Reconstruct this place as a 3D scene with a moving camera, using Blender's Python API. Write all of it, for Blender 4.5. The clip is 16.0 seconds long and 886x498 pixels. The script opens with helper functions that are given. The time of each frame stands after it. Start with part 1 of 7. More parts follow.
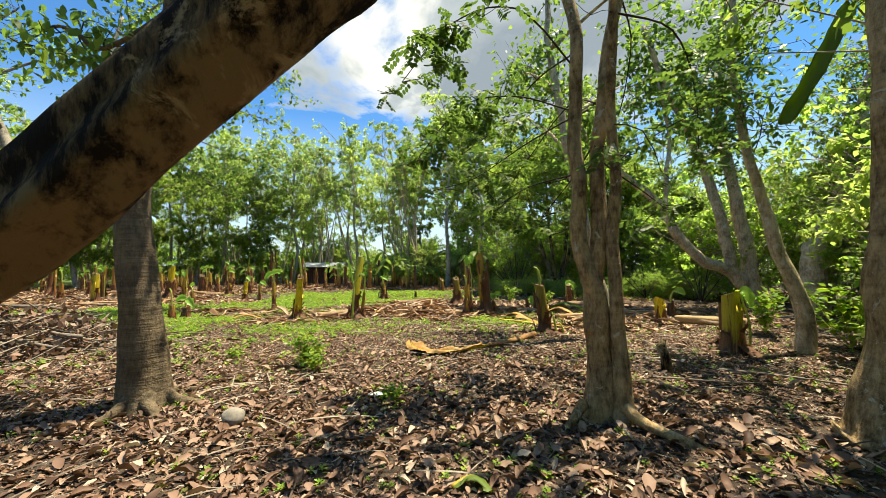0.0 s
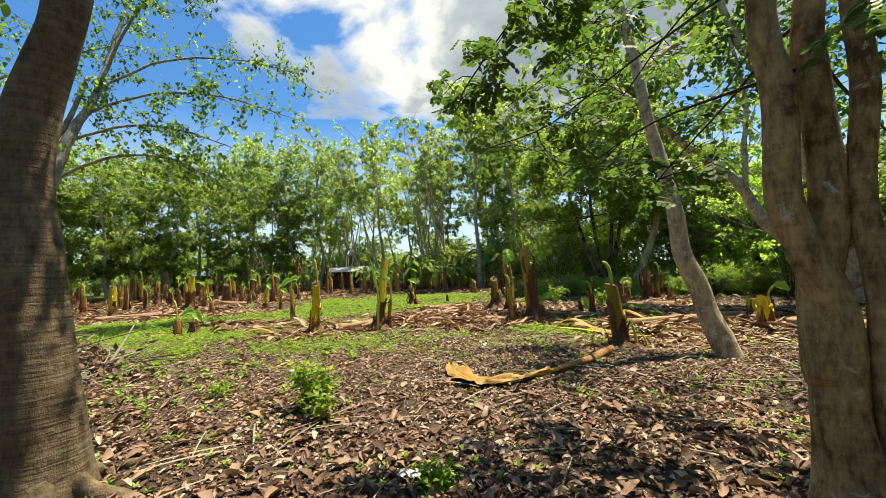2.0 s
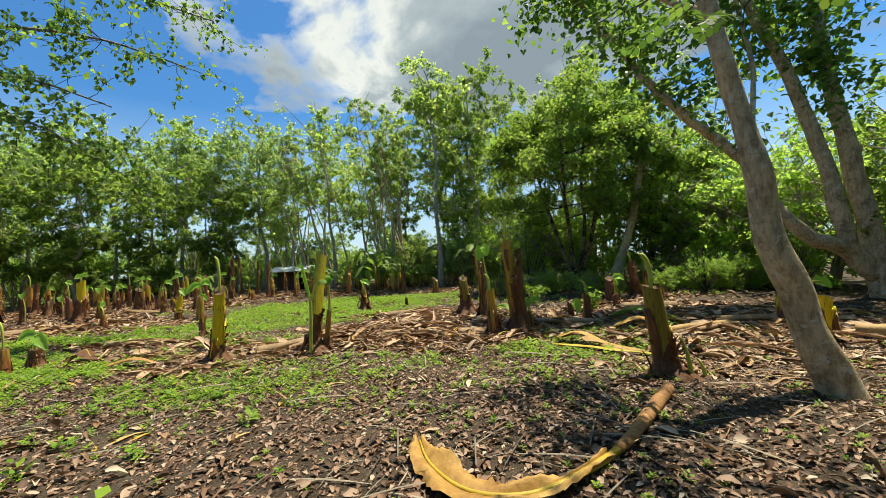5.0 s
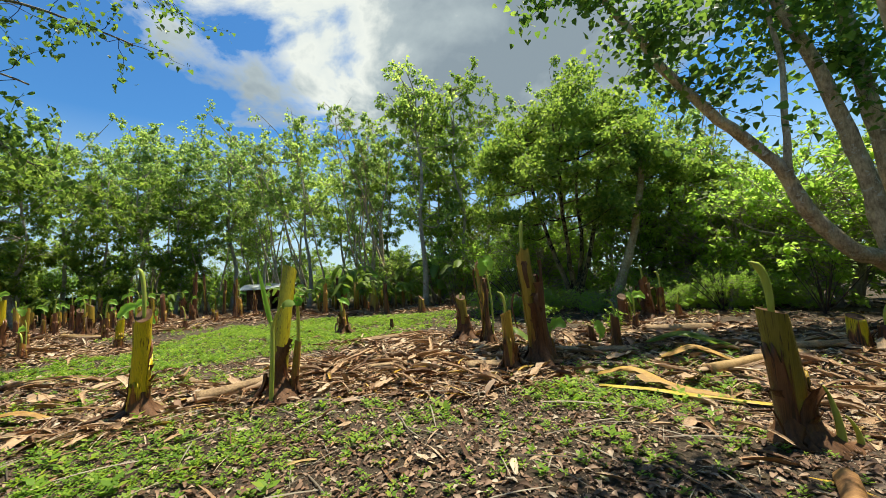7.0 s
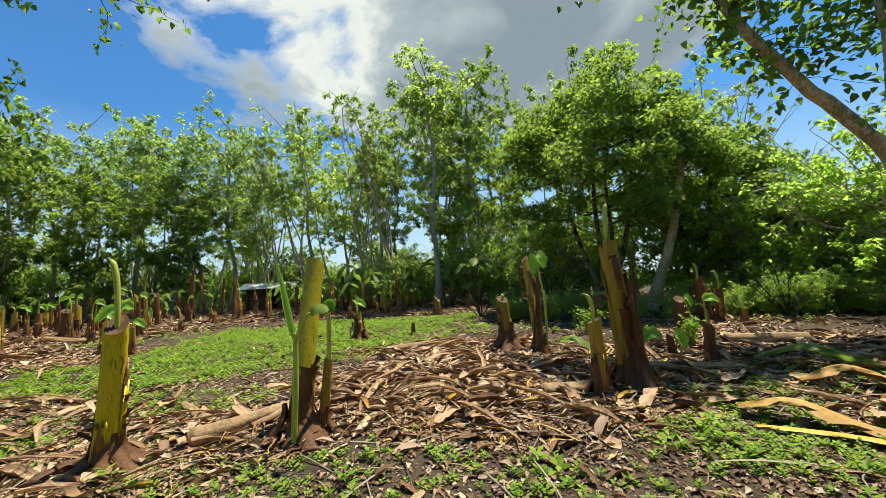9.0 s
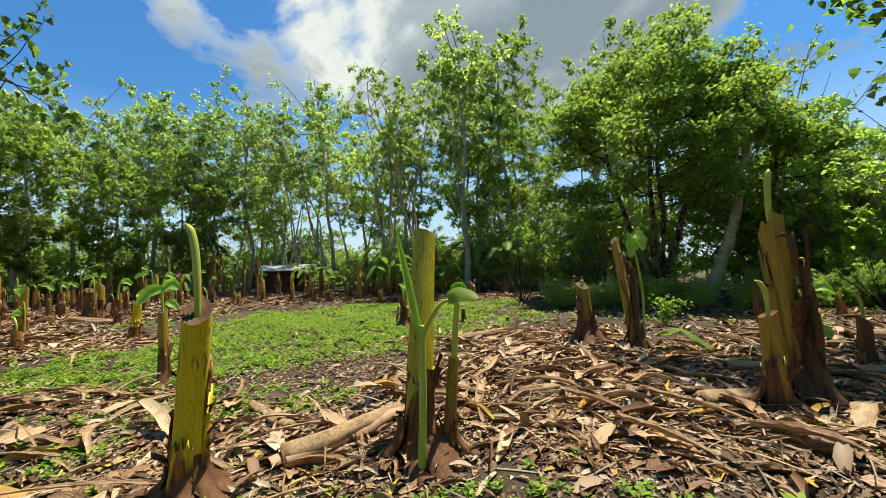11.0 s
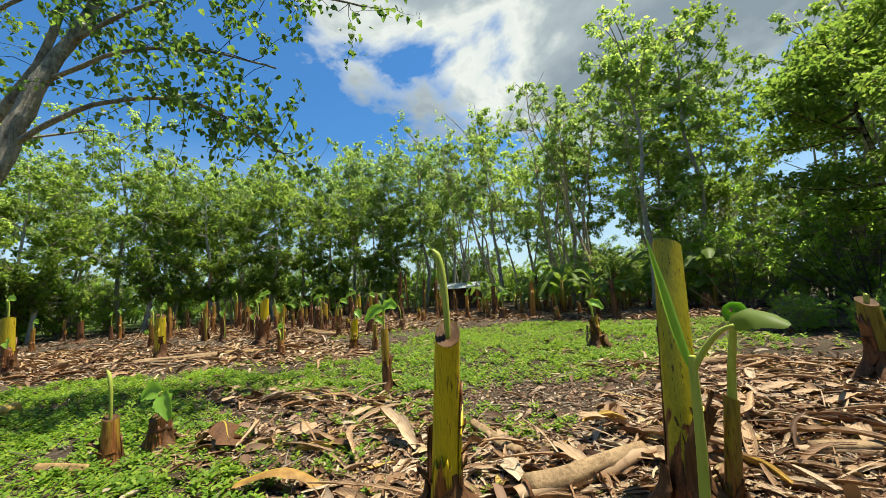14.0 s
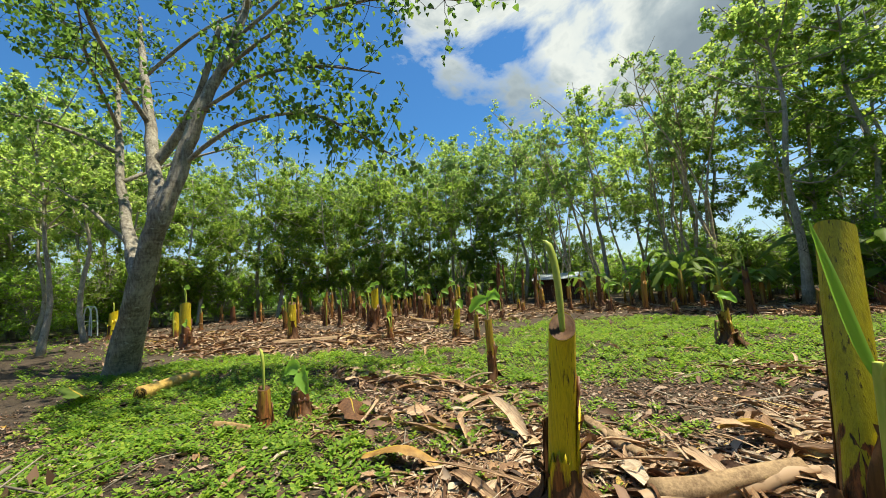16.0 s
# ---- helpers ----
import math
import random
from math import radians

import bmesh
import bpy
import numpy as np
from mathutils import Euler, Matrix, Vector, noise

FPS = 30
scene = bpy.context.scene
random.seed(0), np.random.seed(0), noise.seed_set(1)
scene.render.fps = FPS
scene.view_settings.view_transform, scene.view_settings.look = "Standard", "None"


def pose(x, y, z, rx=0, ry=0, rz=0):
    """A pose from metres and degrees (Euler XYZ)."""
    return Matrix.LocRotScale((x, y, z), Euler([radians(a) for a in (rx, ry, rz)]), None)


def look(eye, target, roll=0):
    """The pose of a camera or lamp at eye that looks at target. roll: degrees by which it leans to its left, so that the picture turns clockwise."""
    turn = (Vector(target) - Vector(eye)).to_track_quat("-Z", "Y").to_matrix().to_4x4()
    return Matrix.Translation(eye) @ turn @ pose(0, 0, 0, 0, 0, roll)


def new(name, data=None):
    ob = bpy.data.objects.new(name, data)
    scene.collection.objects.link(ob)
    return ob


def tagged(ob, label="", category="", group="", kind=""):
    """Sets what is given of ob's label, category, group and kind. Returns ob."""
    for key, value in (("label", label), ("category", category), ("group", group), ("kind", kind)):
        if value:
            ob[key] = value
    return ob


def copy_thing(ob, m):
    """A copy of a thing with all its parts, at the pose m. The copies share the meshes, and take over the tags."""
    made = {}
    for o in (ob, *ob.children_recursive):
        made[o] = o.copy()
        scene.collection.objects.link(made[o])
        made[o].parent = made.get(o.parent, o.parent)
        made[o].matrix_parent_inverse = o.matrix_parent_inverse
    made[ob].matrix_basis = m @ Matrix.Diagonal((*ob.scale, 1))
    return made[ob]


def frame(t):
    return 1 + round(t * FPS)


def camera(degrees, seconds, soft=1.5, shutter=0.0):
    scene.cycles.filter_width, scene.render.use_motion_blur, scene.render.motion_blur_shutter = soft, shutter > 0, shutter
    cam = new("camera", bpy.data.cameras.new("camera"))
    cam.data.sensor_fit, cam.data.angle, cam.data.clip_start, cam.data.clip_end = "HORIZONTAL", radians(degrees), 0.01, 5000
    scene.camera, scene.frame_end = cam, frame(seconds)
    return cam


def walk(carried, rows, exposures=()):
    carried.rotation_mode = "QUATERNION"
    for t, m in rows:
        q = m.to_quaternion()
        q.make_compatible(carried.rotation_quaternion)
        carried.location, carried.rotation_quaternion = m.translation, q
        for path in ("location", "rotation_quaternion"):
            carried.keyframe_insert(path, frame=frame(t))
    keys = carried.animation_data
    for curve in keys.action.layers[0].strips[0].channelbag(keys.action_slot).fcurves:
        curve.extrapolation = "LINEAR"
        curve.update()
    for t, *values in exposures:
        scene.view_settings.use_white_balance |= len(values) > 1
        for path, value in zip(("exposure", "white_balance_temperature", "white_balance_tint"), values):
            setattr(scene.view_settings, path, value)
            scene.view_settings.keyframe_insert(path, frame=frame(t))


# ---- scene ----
cam = camera(98.0, 16.0, soft=0.65)
PATH = [
    (0, (1.228, -0.417, 1.379), (0.988, 1.566, 1.476), -0.5),
    (0.5, (1.167, -0.024, 1.406), (0.855, 1.948, 1.526), -1.2),
    (1, (1.137, 0.405, 1.39), (0.736, 2.36, 1.513), -1.8),
    (1.5, (0.953, 0.791, 1.322), (0.54, 2.745, 1.431), -2.0),
    (2, (0.755, 1.173, 1.364), (0.382, 3.135, 1.47), -2.5),
    (2.5, (0.646, 1.645, 1.361), (0.306, 3.613, 1.47), -2.8),
    (3, (0.527, 1.992, 1.342), (0.246, 3.97, 1.424), -2.7),
    (3.5, (0.395, 2.415, 1.362), (0.174, 4.402, 1.411), -2.5),
    (3.7, (0.363, 2.561, 1.369), (0.128, 4.546, 1.419), -2.7),
    (5.8, (0.193, 4.105, 1.397), (0.083, 6.099, 1.51), -3.5),
    (6, (0.141, 4.27, 1.412), (0.032, 6.263, 1.534), -3.4),
    (6.5, (-0.018, 4.595, 1.354), (-0.105, 6.587, 1.502), -3.6),
    (7, (-0.186, 4.941, 1.373), (-0.226, 6.934, 1.538), -3.4),
    (7.5, (-0.279, 5.341, 1.365), (-0.279, 7.333, 1.551), -3.1),
    (8, (-0.462, 5.636, 1.378), (-0.414, 7.626, 1.567), -2.8),
    (8.5, (-0.756, 5.886, 1.406), (-0.71, 7.877, 1.591), -3.1),
    (9, (-1.027, 6.224, 1.395), (-1.058, 8.217, 1.561), -3.1),
    (9.5, (-1.306, 6.497, 1.396), (-1.391, 8.49, 1.544), -2.9),
    (9.7, (-1.445, 6.576, 1.404), (-1.537, 8.57, 1.531), -2.4),
    (11.8, (-2.442, 7.196, 1.397), (-2.479, 9.194, 1.485), -2.5),
    (12, (-2.475, 7.188, 1.412), (-2.489, 9.186, 1.506), -2.8),
    (12.5, (-2.567, 7.168, 1.428), (-2.711, 9.159, 1.555), -3.2),
    (13, (-2.623, 7.149, 1.449), (-3.003, 9.106, 1.614), -3.4),
    (13.5, (-2.692, 7.134, 1.46), (-3.327, 9.02, 1.655), -3.7),
    (14, (-2.735, 7.128, 1.456), (-3.586, 8.926, 1.67), -3.7),
    (14.5, (-2.745, 7.117, 1.47), (-3.754, 8.831, 1.687), -3.8),
    (15, (-2.787, 7.103, 1.465), (-3.909, 8.745, 1.678), -3.8),
    (15.5, (-2.801, 7.096, 1.472), (-4.011, 8.675, 1.674), -3.7),
    (16, (-2.806, 7.063, 1.469), (-4.076, 8.595, 1.666), -3.6),
]
walk(cam, [(t, look(eye, target, roll)) for t, eye, target, roll in PATH], [(0.0, 1.12, 7600.0, 4.0), (2.0, 1.02, 7600.0, 4.0), (6.0, 0.75, 7100.0, 0.0), (16.0, 0.75, 7100.0, 0.0)])

# ---- world, sun ----
SUN_AZ, SUN_EL = 48.0, 73.0          # degrees clockwise from +y, degrees above the horizon
world = bpy.data.worlds.new("world")
scene.world = world
world.use_nodes = True
wt = world.node_tree
wt.nodes.clear()


def node(tree, kind, **values):
    n = tree.nodes.new(kind)
    for key, value in values.items():
        if key.startswith("in_"):
            n.inputs[int(key[3:])].default_value = value
    return n


def math_node(tree, op, a, b=None, c=None, clamp=False):
    n = tree.nodes.new("ShaderNodeMath")
    n.operation, n.use_clamp = op, clamp
    for slot, v in enumerate((a, b, c)):
        if v is None:
            continue
        if isinstance(v, (int, float)):
            n.inputs[slot].default_value = v
        else:
            tree.links.new(v, n.inputs[slot])
    return n.outputs[0]


def ramp(tree, fac, stops):
    n = tree.nodes.new("ShaderNodeValToRGB")
    while len(n.color_ramp.elements) < len(stops):
        n.color_ramp.elements.new(0.5)
    for e, (p, c) in zip(n.color_ramp.elements, stops):
        e.position, e.color = p, (*c, 1)
    tree.links.new(fac, n.inputs[0])
    return n.outputs[0]


def mix(tree, fac, a, b, kind="MIX"):
    n = tree.nodes.new("ShaderNodeMix")
    n.data_type, n.blend_type = "RGBA", kind
    for slot, v in ((0, fac), (6, a), (7, b)):
        if isinstance(v, (int, float)):
            n.inputs[slot].default_value = v
        elif isinstance(v, tuple):
            n.inputs[slot].default_value = (*v, 1)
        else:
            tree.links.new(v, n.inputs[slot])
    return n.outputs[2]


def noise_tex(tree, vector, scale, detail=5.0, rough=0.55, distortion=0.0):
    n = tree.nodes.new("ShaderNodeTexNoise")
    n.inputs["Scale"].default_value, n.inputs["Detail"].default_value = scale, detail
    n.inputs["Roughness"].default_value, n.inputs["Distortion"].default_value = rough, distortion
    if vector is not None:
        tree.links.new(vector, n.inputs["Vector"])
    return n.outputs["Fac"]


sky = wt.nodes.new("ShaderNodeTexSky")
sky.sky_type, sky.sun_disc = "NISHITA", False
sky.sun_elevation, sky.sun_rotation = radians(SUN_EL), radians(SUN_AZ)
sky.air_density, sky.dust_density, sky.ozone_density = 1.2, 0.6, 1.6
coord = wt.nodes.new("ShaderNodeTexCoord").outputs["Generated"]
split = wt.nodes.new("ShaderNodeSeparateXYZ")
wt.links.new(coord, split.inputs[0])
dx, dy, dz = split.outputs
up = math_node(wt, "ADD", math_node(wt, "MAXIMUM", dz, 0.0), 0.28)
px, py = math_node(wt, "DIVIDE", dx, up), math_node(wt, "DIVIDE", dy, up)
flat = wt.nodes.new("ShaderNodeCombineXYZ")
wt.links.new(px, flat.inputs[0]), wt.links.new(py, flat.inputs[1])
flat.inputs[2].default_value = 3.7
puffs = noise_tex(wt, flat.outputs[0], 2.6, 9.0, 0.56, 0.25)
# one large bank of cumulus stands ahead, blue sky to both sides of it
qx = math_node(wt, "DIVIDE", math_node(wt, "ADD", px, -0.02), 0.70)
qy = math_node(wt, "DIVIDE", math_node(wt, "ADD", py, -0.80), 0.85)
dist = math_node(wt, "SQRT", math_node(wt, "ADD", math_node(wt, "MULTIPLY", qx, qx), math_node(wt, "MULTIPLY", qy, qy)))
bias = math_node(wt, "MINIMUM", math_node(wt, "MAXIMUM", math_node(wt, "MULTIPLY", math_node(wt, "SUBTRACT", 1.0, dist), 0.6), -0.14), 0.26)
field = math_node(wt, "ADD", puffs, bias)
cover = ramp(wt, field, [(0.50, (0, 0, 0)), (0.60, (1, 1, 1))])
shade = noise_tex(wt, flat.outputs[0], 1.7, 4.0, 0.5, 0.4)
cloud = ramp(wt, math_node(wt, "ADD", math_node(wt, "MULTIPLY", field, 0.6), math_node(wt, "MULTIPLY", shade, 0.45)),
             [(0.455, (0.42, 0.46, 0.52)), (0.52, (0.52, 0.54, 0.57)), (0.57, (0.27, 0.315, 0.375)), (0.66, (0.165, 0.205, 0.265))])
sky_level = wt.nodes.new("ShaderNodeVectorMath")
sky_level.operation = "SCALE"
sky_level.inputs["Scale"].default_value = 0.066
wt.links.new(sky.outputs[0], sky_level.inputs[0])
haze = ramp(wt, dz, [(0.0, (0.85, 0.85, 0.85)), (0.36, (0, 0, 0))])
deep = mix(wt, 1.0, sky_level.outputs[0], (0.44, 0.93, 1.50), "MULTIPLY")
base_sky = mix(wt, haze, deep, (0.46, 0.55, 0.66))
back = wt.nodes.new("ShaderNodeBackground")
wt.links.new(mix(wt, cover, base_sky, cloud), back.inputs[0])
back.inputs[1].default_value = 1.0
wt.links.new(back.outputs[0], wt.nodes.new("ShaderNodeOutputWorld").inputs[0])

sun = new("sun", bpy.data.lights.new("sun", "SUN"))
sun.data.energy, sun.data.angle, sun.data.color = 5.0, radians(0.6), (1.0, 0.94, 0.84)
_a, _e = radians(SUN_AZ), radians(SUN_EL)
sun.matrix_world = look(Vector((math.sin(_a) * math.cos(_e), math.cos(_a) * math.cos(_e), math.sin(_e))) * 60, (0, 0, 0))

# ---- materials ----
def material(name):
    m = bpy.data.materials.new(name)
    m.use_nodes = True
    t = m.node_tree
    bsdf = t.nodes["Principled BSDF"]
    return m, t, bsdf


def coords(t, which="Object", scale=None):
    c = t.nodes.new("ShaderNodeTexCoord").outputs[which]
    if scale:
        mp = t.nodes.new("ShaderNodeMapping")
        mp.inputs["Scale"].default_value = scale
        t.links.new(c, mp.inputs[0])
        return mp.outputs[0]
    return c


def bump(t, bsdf, height, strength=0.4, distance=0.02):
    n = t.nodes.new("ShaderNodeBump")
    n.inputs["Strength"].default_value, n.inputs["Distance"].default_value = strength, distance
    t.links.new(height, n.inputs["Height"])
    t.links.new(n.outputs[0], bsdf.inputs["Normal"])


def island(t):
    return t.nodes.new("ShaderNodeNewGeometry").outputs["Random Per Island"]


def leaf_material(name, stops, through_amount=0.35, rough=0.58, gain=2.15):
    """A thin leaf: every leaf its own tone, part of the light goes through."""
    m, t, bsdf = material(name)
    fine = noise_tex(t, coords(t), 0.6, 3.0)
    col = ramp(t, island(t), stops)
    col = mix(t, 0.35, col, mix(t, fine, (0.25, 0.25, 0.25), (1.6, 1.6, 1.5)), "MULTIPLY")
    t.links.new(col, bsdf.inputs["Base Color"])
    bsdf.inputs["Roughness"].default_value = rough
    bsdf.inputs["Specular IOR Level"].default_value = 0.22
    tr = t.nodes.new("ShaderNodeBsdfTranslucent")
    t.links.new(mix(t, 1.0, col, (gain, gain * 1.0, gain * 0.75), "MULTIPLY"), tr.inputs[0])
    ms = t.nodes.new("ShaderNodeMixShader")
    ms.inputs[0].default_value = through_amount
    t.links.new(bsdf.outputs[0], ms.inputs[1]), t.links.new(tr.outputs[0], ms.inputs[2])
    t.links.new(ms.outputs[0], t.nodes["Material Output"].inputs[0])
    return m


def plain(name, dark, light, scale=8.0, rough=0.8, relief=0.3, stretch=(1, 1, 1), by_island=0.0):
    m, t, bsdf = material(name)
    c = coords(t, "Object", stretch)
    a, b = noise_tex(t, c, scale, 6.0, 0.65), noise_tex(t, c, scale * 0.17, 3.0)
    fac = math_node(t, "ADD", math_node(t, "MULTIPLY", a, 0.65), math_node(t, "MULTIPLY", b, 0.35))
    if by_island:
        fac = math_node(t, "ADD", math_node(t, "MULTIPLY", fac, 1 - by_island), math_node(t, "MULTIPLY", island(t), by_island))
    t.links.new(ramp(t, fac, [(0.3, dark), (0.7, light)]), bsdf.inputs["Base Color"])
    bsdf.inputs["Roughness"].default_value = rough
    bsdf.inputs["Specular IOR Level"].default_value = 0.25
    bump(t, bsdf, a, relief)
    return m


def bark_material(name, dark, light, lichen, rings=0.0, lichen_cut=0.62, span=(0.36, 0.62)):
    m, t, bsdf = material(name)
    c = coords(t)
    rough_bits = noise_tex(t, coords(t, "Object", (1, 1, 0.35)), 22.0, 8.0, 0.7)
    blotch = noise_tex(t, c, 3.2, 5.0, 0.6)
    ring = noise_tex(t, coords(t, "Object", (0.9, 0.9, 9.0)), 3.0, 4.0, 0.6, 0.3)
    fac = math_node(t, "ADD", math_node(t, "MULTIPLY", rough_bits, 0.5), math_node(t, "ADD", math_node(t, "MULTIPLY", blotch, 0.5 - 0.3 * rings), math_node(t, "MULTIPLY", ring, 0.3 * rings)))
    col = ramp(t, fac, [(span[0], dark), (span[1], light)])
    spots = ramp(t, noise_tex(t, c, 7.5, 6.0, 0.7, 0.6), [(lichen_cut, (0, 0, 0)), (lichen_cut + 0.05, (1, 1, 1))])
    col = mix(t, spots, col, lichen)
    t.links.new(col, bsdf.inputs["Base Color"])
    bsdf.inputs["Roughness"].default_value = 0.9
    bsdf.inputs["Specular IOR Level"].default_value = 0.2
    bump(t, bsdf, math_node(t, "ADD", rough_bits, math_node(t, "MULTIPLY", ring, rings)), 0.7, 0.03)
    return m


def stem_material(name, high, low, wet, split, soft, arch=0.12):
    """Banana stem: fibrous skin, yellow-green above, brown and split below, with dark weeping streaks."""
    m, t, bsdf = material(name)
    c = coords(t)
    streak = noise_tex(t, coords(t, "Object", (11, 11, 0.55)), 3.5, 6.0, 0.7)
    fibre = noise_tex(t, coords(t, "Object", (70, 70, 0.9)), 3.0, 3.0, 0.6)
    blot = noise_tex(t, coords(t, "Object", (9, 9, 1.1)), 2.0, 5.0, 0.65, 0.4)
    fleck = noise_tex(t, coords(t, "Object", (30, 30, 7)), 3.0, 4.0, 0.6)
    sep = t.nodes.new("ShaderNodeSeparateXYZ")
    t.links.new(c, sep.inputs[0])
    around = math_node(t, "ARCTAN2", sep.outputs[1], sep.outputs[0])
    lobes = math_node(t, "ABSOLUTE", math_node(t, "SINE", math_node(t, "MULTIPLY", around, 2.5)))
    edge = math_node(t, "SUBTRACT", sep.outputs[2], math_node(t, "MULTIPLY", math_node(t, "SUBTRACT", blot, 0.5), 0.9))
    edge = math_node(t, "ADD", edge, math_node(t, "MULTIPLY", lobes, arch))
    edge = math_node(t, "DIVIDE", math_node(t, "SUBTRACT", edge, split - soft), 2 * soft, clamp=True)
    top = ramp(t, streak, [(0.30, tuple(0.62 * v for v in high)), (0.5, high), (0.72, tuple(min(1.15 * v, 0.85) for v in high))])
    dirt = ramp(t, streak, [(0.55, (0, 0, 0)), (0.61, (1, 1, 1))])
    top = mix(t, math_node(t, "MULTIPLY", dirt, math_node(t, "MULTIPLY", ramp(t, blot, [(0.42, (0, 0, 0)), (0.54, (1, 1, 1))]), 0.95)), top, wet)
    top = mix(t, ramp(t, fleck, [(0.69, (0, 0, 0)), (0.73, (0.8, 0.8, 0.8))]), top, wet)
    bot = ramp(t, streak, [(0.40, wet), (0.50, low), (0.64, tuple(min(2.3 * v, 0.8) for v in low))])
    col = mix(t, edge, bot, top)
    col = mix(t, 0.22, col, ramp(t, fibre, [(0.32, (0.55, 0.50, 0.45)), (0.58, (1.35, 1.35, 1.35))]), "MULTIPLY")
    t.links.new(col, bsdf.inputs["Base Color"])
    bsdf.inputs["Roughness"].default_value = 0.42
    bsdf.inputs["Specular IOR Level"].default_value = 0.4
    bump(t, bsdf, math_node(t, "ADD", math_node(t, "MULTIPLY", fibre, 0.5), streak), 0.6, 0.012)
    return m


# soil: dark volcanic loam with pale specks and damp patches
soil, _t, _b = material("dark_soil")
_c = coords(_t)
_g, _w, _s = noise_tex(_t, _c, 24.0, 9.0, 0.72), noise_tex(_t, _c, 0.55, 4.0), noise_tex(_t, _c, 70.0, 4.0, 0.7)
_col = ramp(_t, _g, [(0.34, (0.018, 0.014, 0.011)), (0.56, (0.085, 0.061, 0.043)), (0.72, (0.18, 0.127, 0.087))])
_col = mix(_t, ramp(_t, _w, [(0.42, (0, 0, 0)), (0.66, (0.6, 0.6, 0.6))]), _col, (0.13, 0.098, 0.070))
_col = mix(_t, ramp(_t, _s, [(0.68, (0, 0, 0)), (0.73, (0.8, 0.8, 0.8))]), _col, (0.24, 0.20, 0.16))
_sep = _t.nodes.new("ShaderNodeSeparateXYZ")
_t.links.new(_c, _sep.inputs[0])
_far = math_node(_t, "DIVIDE", math_node(_t, "SUBTRACT", math_node(_t, "SQRT", math_node(_t, "ADD", math_node(_t, "POWER", math_node(_t, "ADD", _sep.outputs[0], 6.0), 2.0), math_node(_t, "POWER", math_node(_t, "ADD", _sep.outputs[1], -12.0), 2.0))), 30.0), 12.0, clamp=True)
_col = mix(_t, _far, _col, mix(_t, _w, (0.05, 0.075, 0.018), (0.10, 0.13, 0.03)))
_t.links.new(_col, _b.inputs["Base Color"])
_b.inputs["Roughness"].default_value = 0.95
_b.inputs["Specular IOR Level"].default_value = 0.15
bump(_t, _b, math_node(_t, "ADD", _g, _s), 0.9, 0.03)

BARK_RING = bark_material("ringed_grey_bark", (0.050, 0.035, 0.020), (0.22, 0.165, 0.10), (0.36, 0.34, 0.28), 1.0, 0.66)
BARK_GREY = bark_material("scarred_grey_bark", (0.13, 0.108, 0.082), (0.38, 0.335, 0.265), (0.46, 0.44, 0.38), 0.5, 0.60, (0.42, 0.58))
BARK_PALE = bark_material("pale_grey_bark", (0.23, 0.17, 0.105), (0.60, 0.48, 0.325), (0.56, 0.53, 0.46), 0.3, 0.575, (0.42, 0.58))
BARK_TWIN = bark_material("mottled_brown_bark", (0.105, 0.064, 0.028), (0.48, 0.335, 0.17), (0.46, 0.43, 0.35), 0.4, 0.60, (0.41, 0.59))
BARK_DARK = bark_material("dark_mossy_bark", (0.010, 0.008, 0.006), (0.20, 0.150, 0.080), (0.30, 0.25, 0.16), 0.0, 0.56, (0.46, 0.54))
BARK_WOOD = bark_material("slender_wood_bark", (0.16, 0.135, 0.10), (0.46, 0.41, 0.33), (0.52, 0.50, 0.44), 0.3, 0.60)
TWIG = plain("dead_twig", (0.08, 0.06, 0.045), (0.30, 0.25, 0.19), 14.0, 0.85, 0.3, (1, 1, 1), 0.5)
DARK_TWIG = plain("dark_twig", (0.02, 0.016, 0.012), (0.07, 0.055, 0.04), 14.0, 0.85)

LEAF_FOREST = leaf_material("forest_leaf", [(0.0, (0.135, 0.205, 0.055)), (0.5, (0.22, 0.30, 0.082)), (0.85, (0.30, 0.36, 0.115)), (1.0, (0.38, 0.42, 0.165))], 0.62)
LEAF_LIGHT = leaf_material("light_forest_leaf", [(0.0, (0.123, 0.198, 0.063)), (0.5, (0.211, 0.309, 0.099)), (1.0, (0.371, 0.408, 0.172))], 0.5)
LEAF_DENSE = leaf_material("dense_crown_leaf", [(0.0, (0.10, 0.165, 0.034)), (0.6, (0.150, 0.215, 0.044)), (1.0, (0.225, 0.275, 0.060))], 0.58)
LEAF_BUSH = leaf_material("bush_leaf", [(0.0, (0.15, 0.24, 0.05)), (0.6, (0.24, 0.355, 0.08)), (1.0, (0.35, 0.44, 0.11))], 0.66)
LEAF_NEAR = leaf_material("glossy_near_leaf", [(0.0, (0.05, 0.095, 0.022)), (0.7, (0.105, 0.175, 0.036)), (1.0, (0.195, 0.265, 0.058))], 0.56, 0.4)
# near-leaf tones scaled down: the shade under the boughs is put into the colour
LEAF_SHADE = leaf_material("shaded_compound_leaf", [(0.0, (0.035, 0.070, 0.016)), (0.7, (0.070, 0.125, 0.026)), (1.0, (0.13, 0.19, 0.040))], 0.42, 0.5)
WEED = leaf_material("weed_leaf", [(0.0, (0.085, 0.165, 0.018)), (0.6, (0.165, 0.275, 0.028)), (1.0, (0.30, 0.36, 0.05))], 0.35)
BANANA_LEAF = leaf_material("young_banana_leaf", [(0.0, (0.14, 0.29, 0.045)), (1.0, (0.25, 0.42, 0.07))], 0.45, 0.35)
